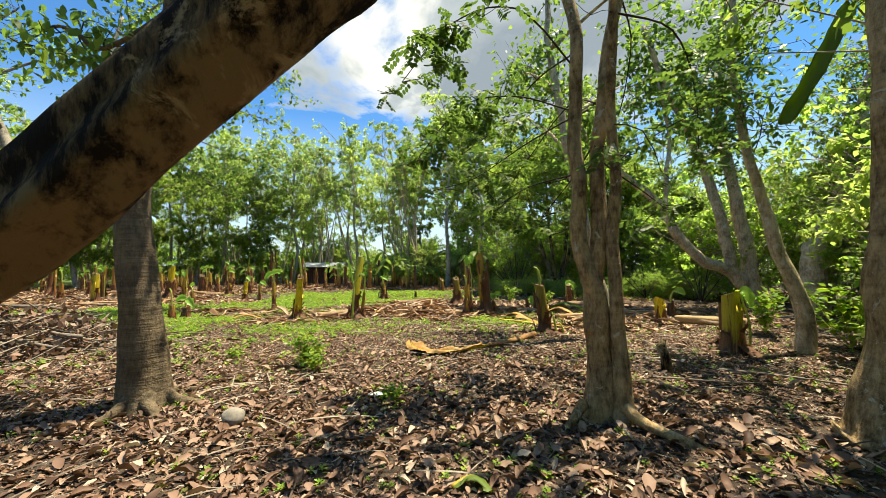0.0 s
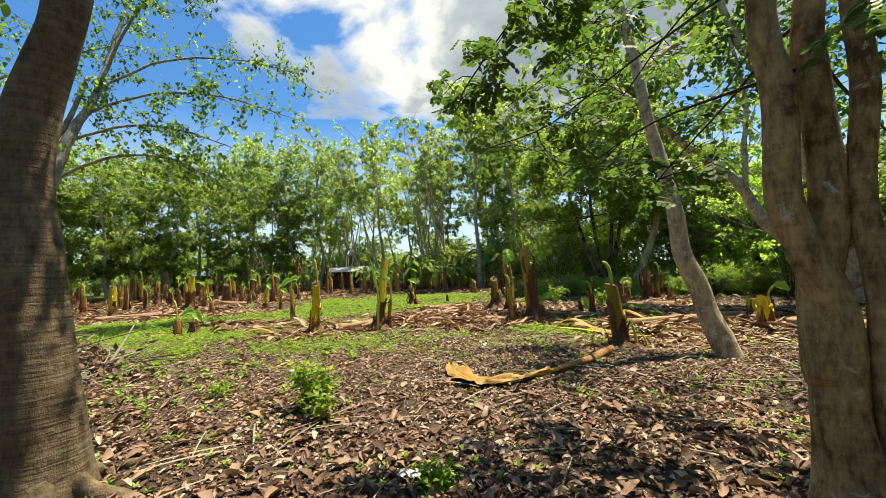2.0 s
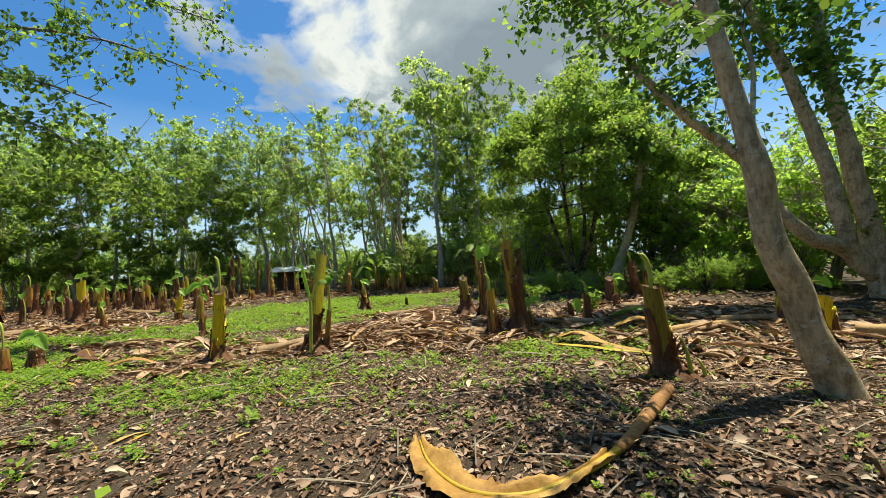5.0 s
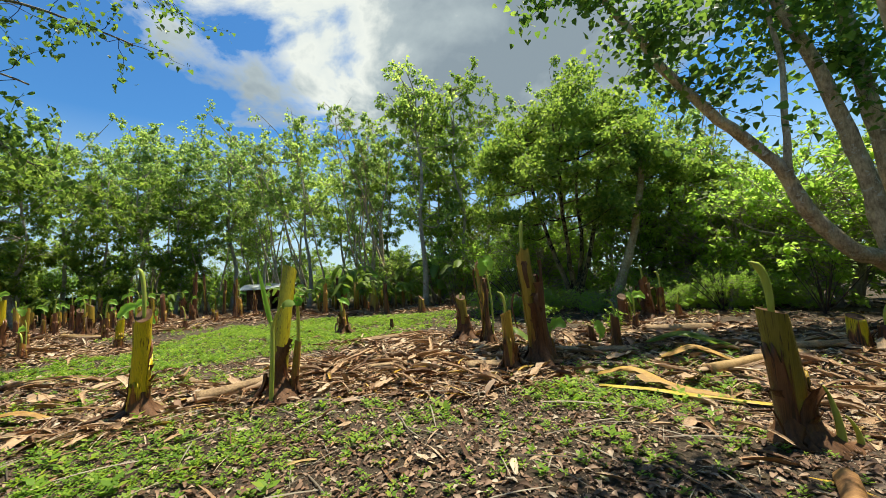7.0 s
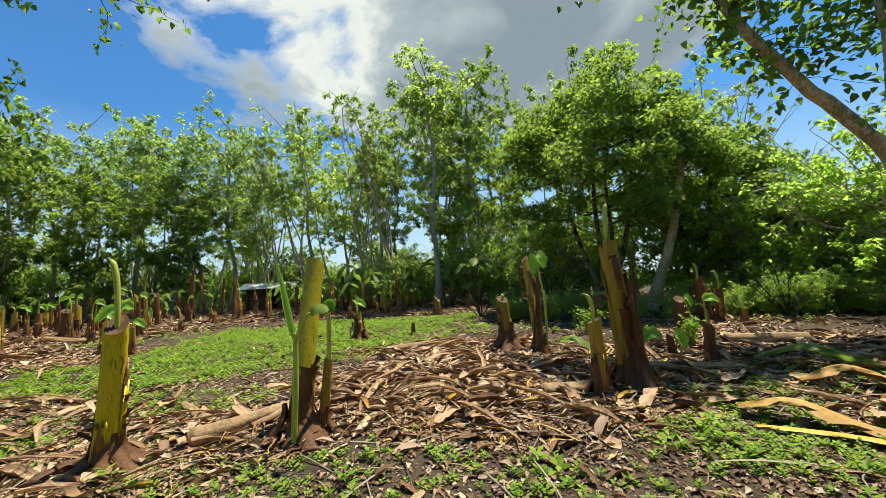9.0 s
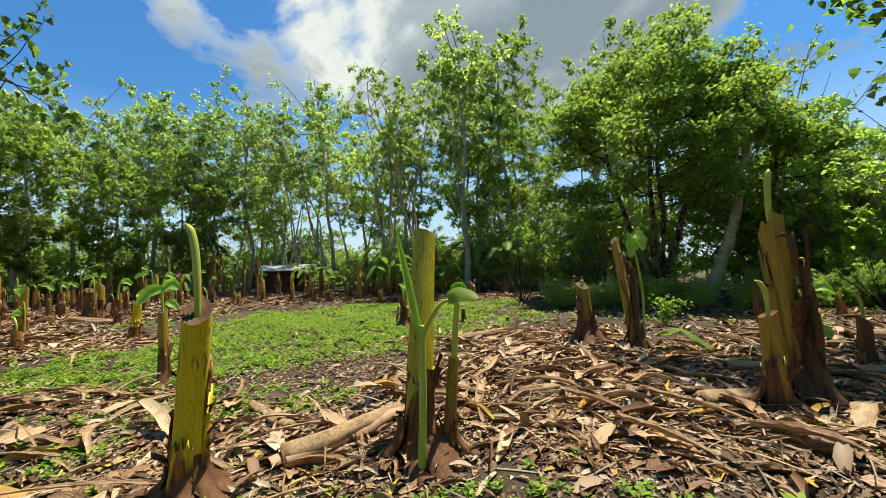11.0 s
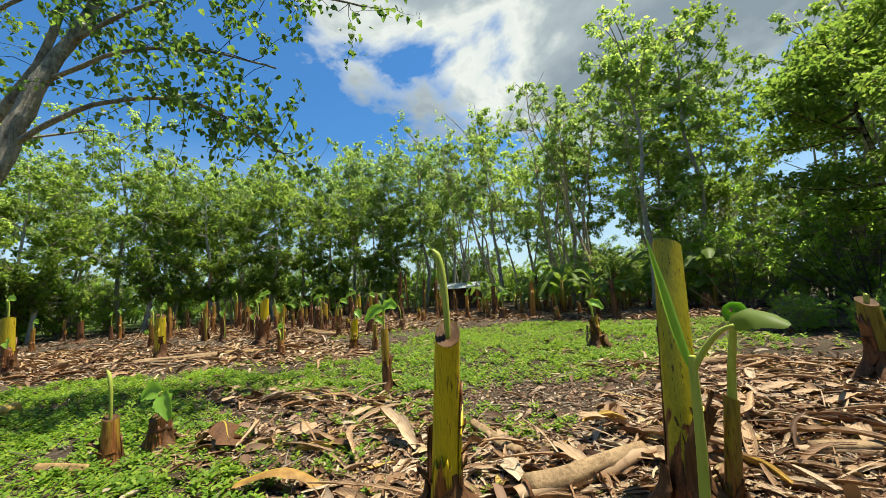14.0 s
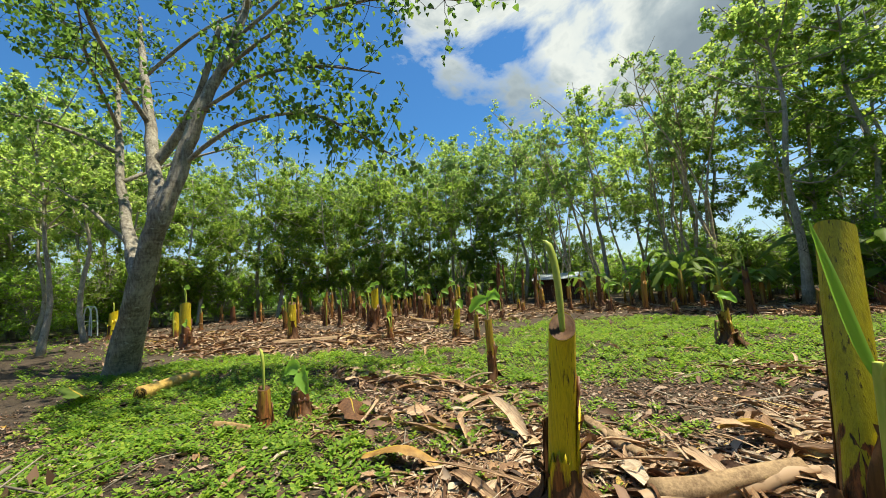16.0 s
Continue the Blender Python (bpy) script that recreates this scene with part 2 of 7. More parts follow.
OLD_LEAF = leaf_material("torn_banana_leaf", [(0.0, (0.085, 0.155, 0.03)), (1.0, (0.19, 0.25, 0.05))], 0.4, 0.5)
LITTER = leaf_material("fallen_brown_leaf", [(0.0, (0.06, 0.035, 0.024)), (0.35, (0.155, 0.085, 0.055)), (0.65, (0.26, 0.155, 0.105)), (0.90, (0.36, 0.245, 0.175)), (1.0, (0.50, 0.41, 0.32))], 0.12, 0.6, 1.0)
def husk_material():
    """Dry sheath: fibres run along each piece, every piece has its own tone and stains."""
    m, t, bsdf = material("dry_banana_sheath")
    own = island(t)
    at = t.nodes.new("ShaderNodeAttribute")
    at.attribute_name = "grain"
    mp = t.nodes.new("ShaderNodeMapping")
    mp.inputs["Scale"].default_value = (7.0, 1.4, 1.0)
    t.links.new(at.outputs["Vector"], mp.inputs[0])
    off = t.nodes.new("ShaderNodeCombineXYZ")
    t.links.new(math_node(t, "MULTIPLY", own, 91.0), off.inputs[0]), t.links.new(math_node(t, "MULTIPLY", own, 57.0), off.inputs[1])
    t.links.new(off.outputs[0], mp.inputs["Location"])
    fibre = noise_tex(t, mp.outputs[0], 1.6, 4.0, 0.65)
    stain = noise_tex(t, coords(t), 9.0, 4.0, 0.6)
    col = ramp(t, own, [(0.0, (0.085, 0.040, 0.022)), (0.18, (0.20, 0.105, 0.055)), (0.42, (0.35, 0.205, 0.110)), (0.70, (0.48, 0.335, 0.215)), (0.93, (0.57, 0.455, 0.335)), (1.0, (0.52, 0.32, 0.03))])
    col = mix(t, ramp(t, stain, [(0.54, (0, 0, 0)), (0.74, (0.8, 0.8, 0.8))]), col, (0.12, 0.062, 0.032))
    col = mix(t, 0.9, col, ramp(t, fibre, [(0.30, (0.35, 0.31, 0.28)), (0.52, (1.0, 0.98, 0.95)), (0.70, (1.3, 1.3, 1.3))]), "MULTIPLY")
    t.links.new(col, bsdf.inputs["Base Color"])
    bsdf.inputs["Roughness"].default_value = 0.6
    bsdf.inputs["Specular IOR Level"].default_value = 0.3
    bump(t, bsdf, fibre, 0.7, 0.01)
    return m


HUSK = husk_material()
STEM_YELLOW = stem_material("yellow_green_stem", (0.66, 0.48, 0.018), (0.17, 0.055, 0.016), (0.045, 0.016, 0.007), 0.33, 0.05)
STEM_HALF = stem_material("half_rotted_stem", (0.44, 0.355, 0.016), (0.15, 0.045, 0.014), (0.035, 0.012, 0.006), 0.66, 0.025, 0.30)
STEM_OLIVE = stem_material("olive_stem", (0.52, 0.39, 0.025), (0.15, 0.055, 0.018), (0.045, 0.016, 0.007), 0.40, 0.12)
STEM_BROWN = stem_material("brown_stem", (0.37, 0.235, 0.030), (0.17, 0.062, 0.020), (0.035, 0.013, 0.006), 0.62, 0.18, 0.4)
STEM_RUST = stem_material("rusty_stem", (0.40, 0.20, 0.035), (0.20, 0.075, 0.022), (0.05, 0.02, 0.009), 0.7, 0.3, 0.4)
STEM_DARK = stem_material("dark_streaked_stem", (0.235, 0.175, 0.022), (0.11, 0.042, 0.014), (0.030, 0.012, 0.006), 0.5, 0.2, 0.35)
STEM_RED = stem_material("dark_red_stem", (0.17, 0.065, 0.025), (0.09, 0.035, 0.016), (0.025, 0.011, 0.007), 0.4, 0.3)
CUT = plain("cut_face", (0.035, 0.014, 0.008), (0.15, 0.075, 0.032), 40.0, 0.7)
SHEATH = plain("brown_sheath", (0.030, 0.012, 0.007), (0.19, 0.085, 0.035), 5.0, 0.7, 0.4, (8, 8, 0.8))
LOG_SKIN = plain("fallen_stem_skin", (0.20, 0.11, 0.04), (0.50, 0.33, 0.15), 6.0, 0.65, 0.3, (5, 5, 5))
RING_LOG = plain("ringed_stem_skin", (0.11, 0.045, 0.018), (0.46, 0.25, 0.10), 9.0, 0.7, 0.4, (0.8, 4, 0.8))
YELLOW_LOG = plain("yellow_split_stem", (0.30, 0.15, 0.03), (0.66, 0.46, 0.13), 8.0, 0.6, 0.4, (4, 4, 4))
DRY_LOG = plain("dry_stem_skin", (0.11, 0.06, 0.03), (0.46, 0.31, 0.17), 9.0, 0.75, 0.4, (4, 4, 4))
YELLOW_RIB = plain("yellow_midrib", (0.30, 0.19, 0.02), (0.52, 0.38, 0.05), 9.0, 0.5)
OCHRE_LEAF = plain("ochre_dead_leaf", (0.17, 0.075, 0.022), (0.50, 0.30, 0.085), 11.0, 0.6, 0.5)
SHOOT = plain("pale_green_shoot", (0.30, 0.36, 0.035), (0.52, 0.54, 0.13), 5.0, 0.45, 0.1, (6, 6, 0.8))
STONE = plain("weathered_husk_ball", (0.16, 0.14, 0.11), (0.40, 0.36, 0.30), 11.0, 0.9)
PLANK = plain("weathered_plank", (0.045, 0.022, 0.014), (0.20, 0.085, 0.045), 5.0, 0.85, 0.4, (1, 1, 5))
TIN = plain("pale_tin_roof", (0.36, 0.37, 0.40), (0.66, 0.67, 0.69), 3.0, 0.5, 0.1)
BLUE_TIN = plain("blue_grey_tin_roof", (0.28, 0.38, 0.50), (0.55, 0.64, 0.74), 3.0, 0.5, 0.1)
CLOTH_W = plain("white_cloth", (0.55, 0.54, 0.52), (0.78, 0.77, 0.75), 4.0, 0.9, 0.1)
CLOTH_R = plain("red_cloth", (0.32, 0.05, 0.05), (0.45, 0.09, 0.09), 4.0, 0.9, 0.1)
CLOTH_B = plain("blue_cloth", (0.06, 0.14, 0.35), (0.10, 0.24, 0.50), 4.0, 0.9, 0.1)


# ---- building blocks ----
class Geo:
    """Vertices and faces gathered for one mesh."""

    def __init__(self):
        self.v, self.f = [], []

    def tube(self, pts, radii, sides=8, wobble=0.0, seed=0, caps=True, flutes=0.0):
        pts = [Vector(p) for p in pts]
        start, n = len(self.v), len(pts)
        for i, p in enumerate(pts):
            d = (pts[min(i + 1, n - 1)] - pts[max(i - 1, 0)]).normalized()
            a = d.cross(Vector((0.13, 1, 0.07))) if abs(d.y) < 0.9 else d.cross(Vector((1, 0.1, 0)))
            a.normalize()
            b = d.cross(a)
            for k in range(sides):
                w = 2 * math.pi * k / sides
                q = a * math.cos(w) + b * math.sin(w)
                r = radii[i] * (1 + wobble * noise.noise(p * 2.1 + q * 1.3 + Vector((seed * 7.3, 0, 0))) + flutes * math.cos(w * 5 + seed))
                self.v.append(p + q * r)
        for i in range(n - 1):
            for k in range(sides):
                a0, a1 = start + i * sides + k, start + i * sides + (k + 1) % sides
                self.f.append((a0, a1, a1 + sides, a0 + sides))
        if caps:
            self.f.append(tuple(start + k for k in reversed(range(sides))))
            self.f.append(tuple(start + (n - 1) * sides + k for k in range(sides)))
        return self

    def strip(self, pts, widths, up=(0, 0, 1), curl=0.0, cols=2, thick=0.0, ragged=0.0, seed=0):
        """A band along pts, curled across its width; closed with a back side when thick."""
        pts = [Vector(p) for p in pts]
        rng = random.Random(seed)
        start, n = len(self.v), len(pts)
        layers = (0.0, -thick) if thick else (0.0,)
        for off in layers:
            rng.seed(seed)
            for i, p in enumerate(pts):
                d = (pts[min(i + 1, n - 1)] - pts[max(i - 1, 0)]).normalized()
                side = d.cross(Vector(up))
                side = side.normalized() if side.length > 1e-4 else Vector((1, 0, 0))
                nor = side.cross(d)
                for k in range(cols + 1):
                    s = 2 * k / cols - 1
                    w = widths[i] * (1 + (rng.uniform(-ragged, ragged) if k in (0, cols) else 0))
                    self.v.append(p + side * s * w + nor * (curl * s * s * widths[i] + off))
        m = cols + 1
        for li in range(len(layers)):
            o = start + li * n * m
            for i in range(n - 1):
                for k in range(cols):
                    q = (o + i * m + k, o + i * m + k + 1, o + (i + 1) * m + k + 1, o + (i + 1) * m + k)
                    self.f.append(q if li == 0 else tuple(reversed(q)))
        if thick:
            o = start + n * m
            for i in range(n - 1):
                for k in (0, cols):
                    a0, a1, b0, b1 = start + i * m + k, start + (i + 1) * m + k, o + i * m + k, o + (i + 1) * m + k
                    self.f.append((a0, a1, b1, b0) if k == 0 else (a1, a0, b0, b1))
        return self

    def box(self, lo, hi):
        s = len(self.v)
        self.v += [Vector((x, y, z)) for x in (lo[0], hi[0]) for y in (lo[1], hi[1]) for z in (lo[2], hi[2])]
        self.f += [tuple(s + i for i in q) for q in ((0, 1, 3, 2), (4, 6, 7, 5), (0, 4, 5, 1), (2, 3, 7, 6), (0, 2, 6, 4), (1, 5, 7, 3))]
        return self

    def mesh(self, name, mat, smooth=True):
        me = bpy.data.meshes.new(name)
        me.from_pydata(self.v, [], self.f)
        me.materials.append(mat)
        if smooth:
            me.shade_smooth()
        return me


def part(name, geo, mat, parent, label="", smooth=True):
    """One mesh object under a thing; the geometry is in the thing's own frame."""
    ob = new(name, geo.mesh(name, mat, smooth) if isinstance(geo, Geo) else geo)
    ob.parent = parent
    if label:
        ob["label"] = label
    return ob


def thing(name, place, label, category, group="", turn=0.0, size=1.0):
    ob = new(name)
    ob.empty_display_size = 0.1
    ob.matrix_basis = Matrix.LocRotScale(Vector(place), Euler((0, 0, radians(turn))), Vector((size, size, size)))
    return tagged(ob, label, category, group)


LEAF_FOLD = (np.array([[0, 0, 0], [-0.27, 0.45, 0.07], [0, 1, -0.10], [0.27, 0.45, 0.07], [0, 0.5, 0.0]], float), np.array([[0, 4, 2, 1], [0, 3, 2, 4]]))
LEAF_FLAT = (np.array([[0, 0, 0], [-0.30, 0.5, 0.05], [0, 1, -0.06], [0.30, 0.5, 0.05]], float), np.array([[0, 3, 2, 1]]))
LEAF_OVAL = (np.array([[0, 0, 0], [-0.19, 0.24, 0.03], [-0.24, 0.55, 0.04], [-0.13, 0.84, 0.0], [0, 1, -0.06], [0.13, 0.84, 0.0], [0.24, 0.55, 0.04], [0.19, 0.24, 0.03]], float), np.array([[0, 7, 6, 5, 4, 3, 2, 1]]))


def pinnate_template(pairs=4):
    """A compound leaf of unit length: oval leaflets in pairs along a drooping stalk, one at its end."""
    v, f = [], []
    spots = [(s, 0.22 + 0.19 * k, 62) for k in range(pairs) for s in (-1, 1)] + [(1, 0.78, 0)]
    for k, (s, at, turn) in enumerate(spots):
        m = Euler((-0.25, 0.12 * s, -s * radians(turn))).to_matrix()
        n = len(v)
        for x, y in ((0, 0.02), (-0.065, 0.07), (-0.095, 0.16), (-0.07, 0.26), (0, 0.31), (0.07, 0.26), (0.095, 0.16), (0.065, 0.07)):
            v.append(tuple(m @ Vector((x, y * (0.85 + 0.05 * (k % 4)), 0)) + Vector((0, at, -0.16 * at * at))))
        f.append([n + i for i in (0, 7, 6, 5, 4, 3, 2, 1)])
    return np.array(v, float), np.array(f)


LEAF_PINNATE = pinnate_template()
LEAF_HEART = (np.array([[0, 0, 0], [-0.42, 0.10, 0.05], [-0.36, 0.5, 0.05], [0, 1.05, -0.18], [0.36, 0.5, 0.05], [0.42, 0.10, 0.05], [0, 0.45, 0.0]], float), np.array([[0, 6, 2, 1], [6, 3, 3, 2], [0, 5, 4, 6], [6, 4, 3, 3]]))


def strip_template(n, width, bend, curl, taper=0.5, cols=2):
    """A curled band of unit length lying along y."""
    v, f = [], []
    for i in range(n + 1):
        s = i / n
        w = width * (1 - taper * abs(2 * s - 1) ** 2)
        for k in range(cols + 1):
            q = 2 * k / cols - 1
            v.append((q * w, s, bend * math.sin(math.pi * s) + curl * w * (q * q) + 0.004))
    for i in range(n):
        for k in range(cols):
            a = i * (cols + 1) + k
            f.append((a, a + 1, a + cols + 2, a + cols + 1))
    return np.array(v, float), np.array(f)


def scatter(name, template, pos, size, turn, mat):
    """One mesh of many copies of a template: pos (N,3), size (N,), turn (N,3,3)."""
    tv, tf = template
    n, k = len(pos), len(tv)
    v = np.einsum("nij,kj->nki", turn, tv) * np.asarray(size).reshape(n, 1, -1) + np.asarray(pos)[:, None, :]
    f = (tf[None, :, :] + (np.arange(n) * k)[:, None, None]).reshape(-1, tf.shape[1])
    me = bpy.data.meshes.new(name)
    if any(len(set(r)) < len(r) for r in tf.tolist()):
        me.from_pydata(v.reshape(-1, 3).tolist(), [], [tuple(dict.fromkeys(r)) for r in f.tolist()])
    else:
        me.vertices.add(n * k)
        me.vertices.foreach_set("co", v.reshape(-1).astype(np.float32))
        me.loops.add(f.size)
        me.loops.foreach_set("vertex_index", f.reshape(-1).astype(np.int32))
        me.polygons.add(len(f))
        me.polygons.foreach_set("loop_start", np.arange(0, f.size, f.shape[1], dtype=np.int32))
        me.update(calc_edges=True)
    span = max(float(np.abs(tv[:, 0]).max()), 1e-6)
    grain = np.tile(np.stack([tv[:, 0] / span, tv[:, 1], np.zeros(k)], 1), (n, 1))
    me.attributes.new("grain", "FLOAT_VECTOR", "POINT").data.foreach_set("vector", grain.reshape(-1).astype(np.float32))
    if mat == HUSK:
        me.shade_smooth()
    me.materials.append(mat)
    return me


def turns(rng, n, tilt=0.5, droop=0.0):
    """Random yaw with a spread of tilt, as (n,3,3)."""
    yaw, a, b = rng.uniform(0, 2 * np.pi, n), rng.normal(-droop, tilt, n), rng.normal(0, tilt, n)
    cy, sy, ca, sa, cb, sb = np.cos(yaw), np.sin(yaw), np.cos(a), np.sin(a), np.cos(b), np.sin(b)
    z, o = np.zeros(n), np.ones(n)
    rz = np.stack([cy, -sy, z, sy, cy, z, z, z, o], 1).reshape(n, 3, 3)
    rx = np.stack([o, z, z, z, ca, -sa, z, sa, ca], 1).reshape(n, 3, 3)
    ry = np.stack([cb, z, sb, z, o, z, -sb, z, cb], 1).reshape(n, 3, 3)
    return rz @ rx @ ry


def box_near(x, y, cx, cy, rx, ry):
    """1 in the middle of an ellipse, falling to 0 at its rim."""
    return np.clip(1.6 * (1 - ((x - cx) / rx) ** 2 - ((y - cy) / ry) ** 2), 0, 1)


def husk_zone(x, y):
    """Where cut banana sheaths and dry leaves lie thick."""
    z = box_near(x, y, -0.35, 11.5, 2.9, 2.1)
    for cx, cy, rx, ry in ((-7.4, 11.6, 2.2, 0.5), (-3.1, 10.2, 0.9, 0.55), (3.8, 10.3, 1.7, 1.1), (4.2, 12.6, 3.2, 2.4), (6.2, 10.6, 2.4, 2.2), (3.6, 8.6, 2.2, 1.1),
                           (5.2, 16.0, 2.2, 1.6), (-12.5, 15.2, 4.2, 2.4), (-18.5, 13.5, 7.0, 3.4), (-17.0, 20.5, 7.5, 3.4), (-12.0, 26.5, 9.0, 3.6), (-2.0, 24.5, 7.0, 2.2), (-25.0, 22.0, 6.0, 5.0), (-6.8, 9.7, 0.8, 0.5), (-1.4, 14.4, 2.6, 1.0), (-4.3, 9.1, 0.9, 0.4)):
        z = np.maximum(z, (0.6 if cx > 3 else 1.0) * box_near(x, y, cx, cy, rx, ry))
    z = np.maximum(z, 0.34 * box_near(x, y, -4.6, 10.0, 2.6, 1.5))
    return z


def green_zone(x, y):
    """Where low green weeds cover the soil."""
    z = np.zeros_like(x)
    for cx, cy, rx, ry, w in ((-5.0, 17.6, 4.4, 5.4, 1.0), (-10.0, 19.0, 3.6, 2.0, 0.8), (-30, 9, 6, 4, 0.7), (-26, 7, 8, 3, 0.8), (-4.8, 11.2, 1.6, 0.7, 0.45), (-9.5, 9.2, 3.4, 1.9, 1.0), (-8.6, 12.8, 3.4, 1.5, 0.95), (-11.8, 10.6, 3.0, 1.6, 0.9), (-6.4, 13.6, 2.6, 1.6, 0.85), (-6.4, 7.2, 1.5, 1.4, 0.9), (-3.2, 8.3, 1.6, 0.9, 0.9), (-1.2, 8.8, 1.9, 0.7, 0.5), (-2.4, 7.5, 2.0, 0.8, 0.4), (0.9, 8.0, 1.2, 0.5, 0.3), (-4.6, 6.5, 2.4, 1.3, 0.6), (-3.0, 5.2, 1.8, 0.9, 0.25), (-5.6, 9.6, 1.2, 0.9, 0.25), (-4.7, 8.4, 1.2, 0.6, 0.3), (-2.2, 9.2, 1.7, 0.5, 0.6),
                              (1.7, 9.4, 1.5, 0.8, 0.95), (2.3, 10.2, 1.0, 0.7, 0.7), (1.3, 8.2, 1.3, 0.6, 0.4), (2.9, 11.0, 1.2, 0.8, 0.6), (-16.0, 9.0, 4.4, 2.4, 0.9), (2.4, 17.4, 3.6, 2.6, 0.8), (7.5, 17.0, 3.0, 2.4, 0.8), (0.0, 21.0, 4.0, 2.0, 0.6), (-5.0, 4.6, 1.2, 0.8, 0.35), (-22, 10, 5, 2, 0.4), (-7.6, 8.6, 2.6, 1.6, 0.9)):
        z = np.maximum(z, w * box_near(x, y, cx, cy, rx, ry))
    return z


def rise(x, y):
    """Height of the ground."""
    x, y = np.asarray(x, float), np.asarray(y, float)
    z = 0.035 * box_near(x, y, -0.6, 11.4, 3.4, 2.2) + 0.04 * np.sin(x * 0.9 + 1.3) * np.cos(y * 0.8) + 0.02 * np.sin(x * 2.7 + y * 1.9)
    return z * np.clip(1 - (np.hypot(x + 6, y - 12) - 30) / 20, 0, 1)


def on_ground(x, y, lift=0.0):
    return (x, y, float(rise(x, y)) + lift)


# ---- ground ----
def ground_sheet():
    def axis(a, b, step):
        inner = np.arange(a, b + step / 2, step)
        grow = np.cumsum(np.geomspace(step * 2, 260, 22))
        return np.concatenate([a - grow[::-1], inner, b + grow])
    xs, ys = axis(-20, 11, 0.22), axis(-3, 24, 0.22)
    gx, gy = np.meshgrid(xs, ys)
    z = rise(gx, gy)
    near = np.clip(1.5 - np.hypot(gx + 4, gy - 10) / 16, 0, 1)
    z = z + near * np.random.RandomState(3).normal(0, 0.006, z.shape)
    v = np.stack([gx, gy, z], -1).reshape(-1, 3)
    w = len(xs)
    i = (np.arange(len(ys) - 1)[:, None] * w + np.arange(w - 1)[None, :]).reshape(-1)
    f = np.stack([i, i + 1, i + w + 1, i + w], 1)
    me = bpy.data.meshes.new("ground")
    me.from_pydata(v.tolist(), [], f.tolist())
    me.materials.append(soil)
    me.shade_smooth()
    return tagged(new("ground", me), "dark loam ground of the banana plot", "ground", kind="structure")


ground_sheet()


# ---- trees ----
def smooth_line(pts, per=4):
    """More points along a curve through pts."""
    p = [Vector(q) for q in pts]
    out = []
    for i in range(len(p) - 1):
        a, b, c, d = p[max(i - 1, 0)], p[i], p[i + 1], p[min(i + 2, len(p) - 1)]
        for k in range(per):
            s = k / per
            out.append(0.5 * ((2 * b) + (c - a) * s + (2 * a - 5 * b + 4 * c - d) * s * s + (3 * b - a - 3 * c + d) * s ** 3))
    return out + [p[-1]]


def taper(n, r0, r1, flare=0.0, flare_len=0.12):
    return [r0 + (r1 - r0) * i / (n - 1) + r0 * flare * math.exp(-(i / (n - 1)) / flare_len) for i in range(n)]


def limb(parent, name, pts, r0, r1, mat, sides=12, flare=0.0, seed=0, per=5, label=""):
    line = smooth_line(pts, per)
    for i in range(1, len(line) - 1):
        line[i] = line[i] + noise.noise_vector(line[i] * 1.7 + Vector((seed * 3.1, 0, 0))) * min(max(0.5 * r0, 0.03), 0.05)
    return part(name, Geo().tube(line, taper(len(line), r0, r1, flare), sides, 0.22, seed), mat, parent, label)


def twig_spray(rng, starts, count, reach, spread, up, seg=4):
    """Twig lines that leave the given points; returns the lines."""
    lines = []
    for _ in range(count):
        p = Vector(starts[rng.randint(len(starts))])
        d = Vector((rng.normal(0, 1), rng.normal(0, 1), rng.normal(up, spread))).normalized()
        l = reach * rng.uniform(0.5, 1.2)
        line = [p.copy()]
        for _ in range(seg):
            d = (d + Vector(rng.normal(0, 0.28, 3))).normalized()
            p = p + d * l / seg
            line.append(p.copy())
        lines.append(line)
    return lines


def leaves_along(rng, lines, per, size, cloud_r, tilt=0.7, droop=0.3, from_part=0.35, tuft=1):
    pos = []
    for line in lines:
        a = np.array([tuple(p) for p in line])
        s = from_part + (1 - from_part) * rng.uniform(0, 1, per) ** 0.8
        i = np.minimum((s * (len(a) - 1)).astype(int), len(a) - 2)
        fr = (s * (len(a) - 1) - i)[:, None]
        pos.append(a[i] * (1 - fr) + a[i + 1] * fr + rng.normal(0, cloud_r, (per, 3)))
    pos = np.concatenate(pos)
    if tuft > 1:
        pos = np.repeat(pos, tuft, 0) + rng.normal(0, size * 0.28, (len(pos) * tuft, 3))
    return pos, size * rng.uniform(0.6, 1.25, len(pos)), turns(rng, len(pos), tilt, droop)


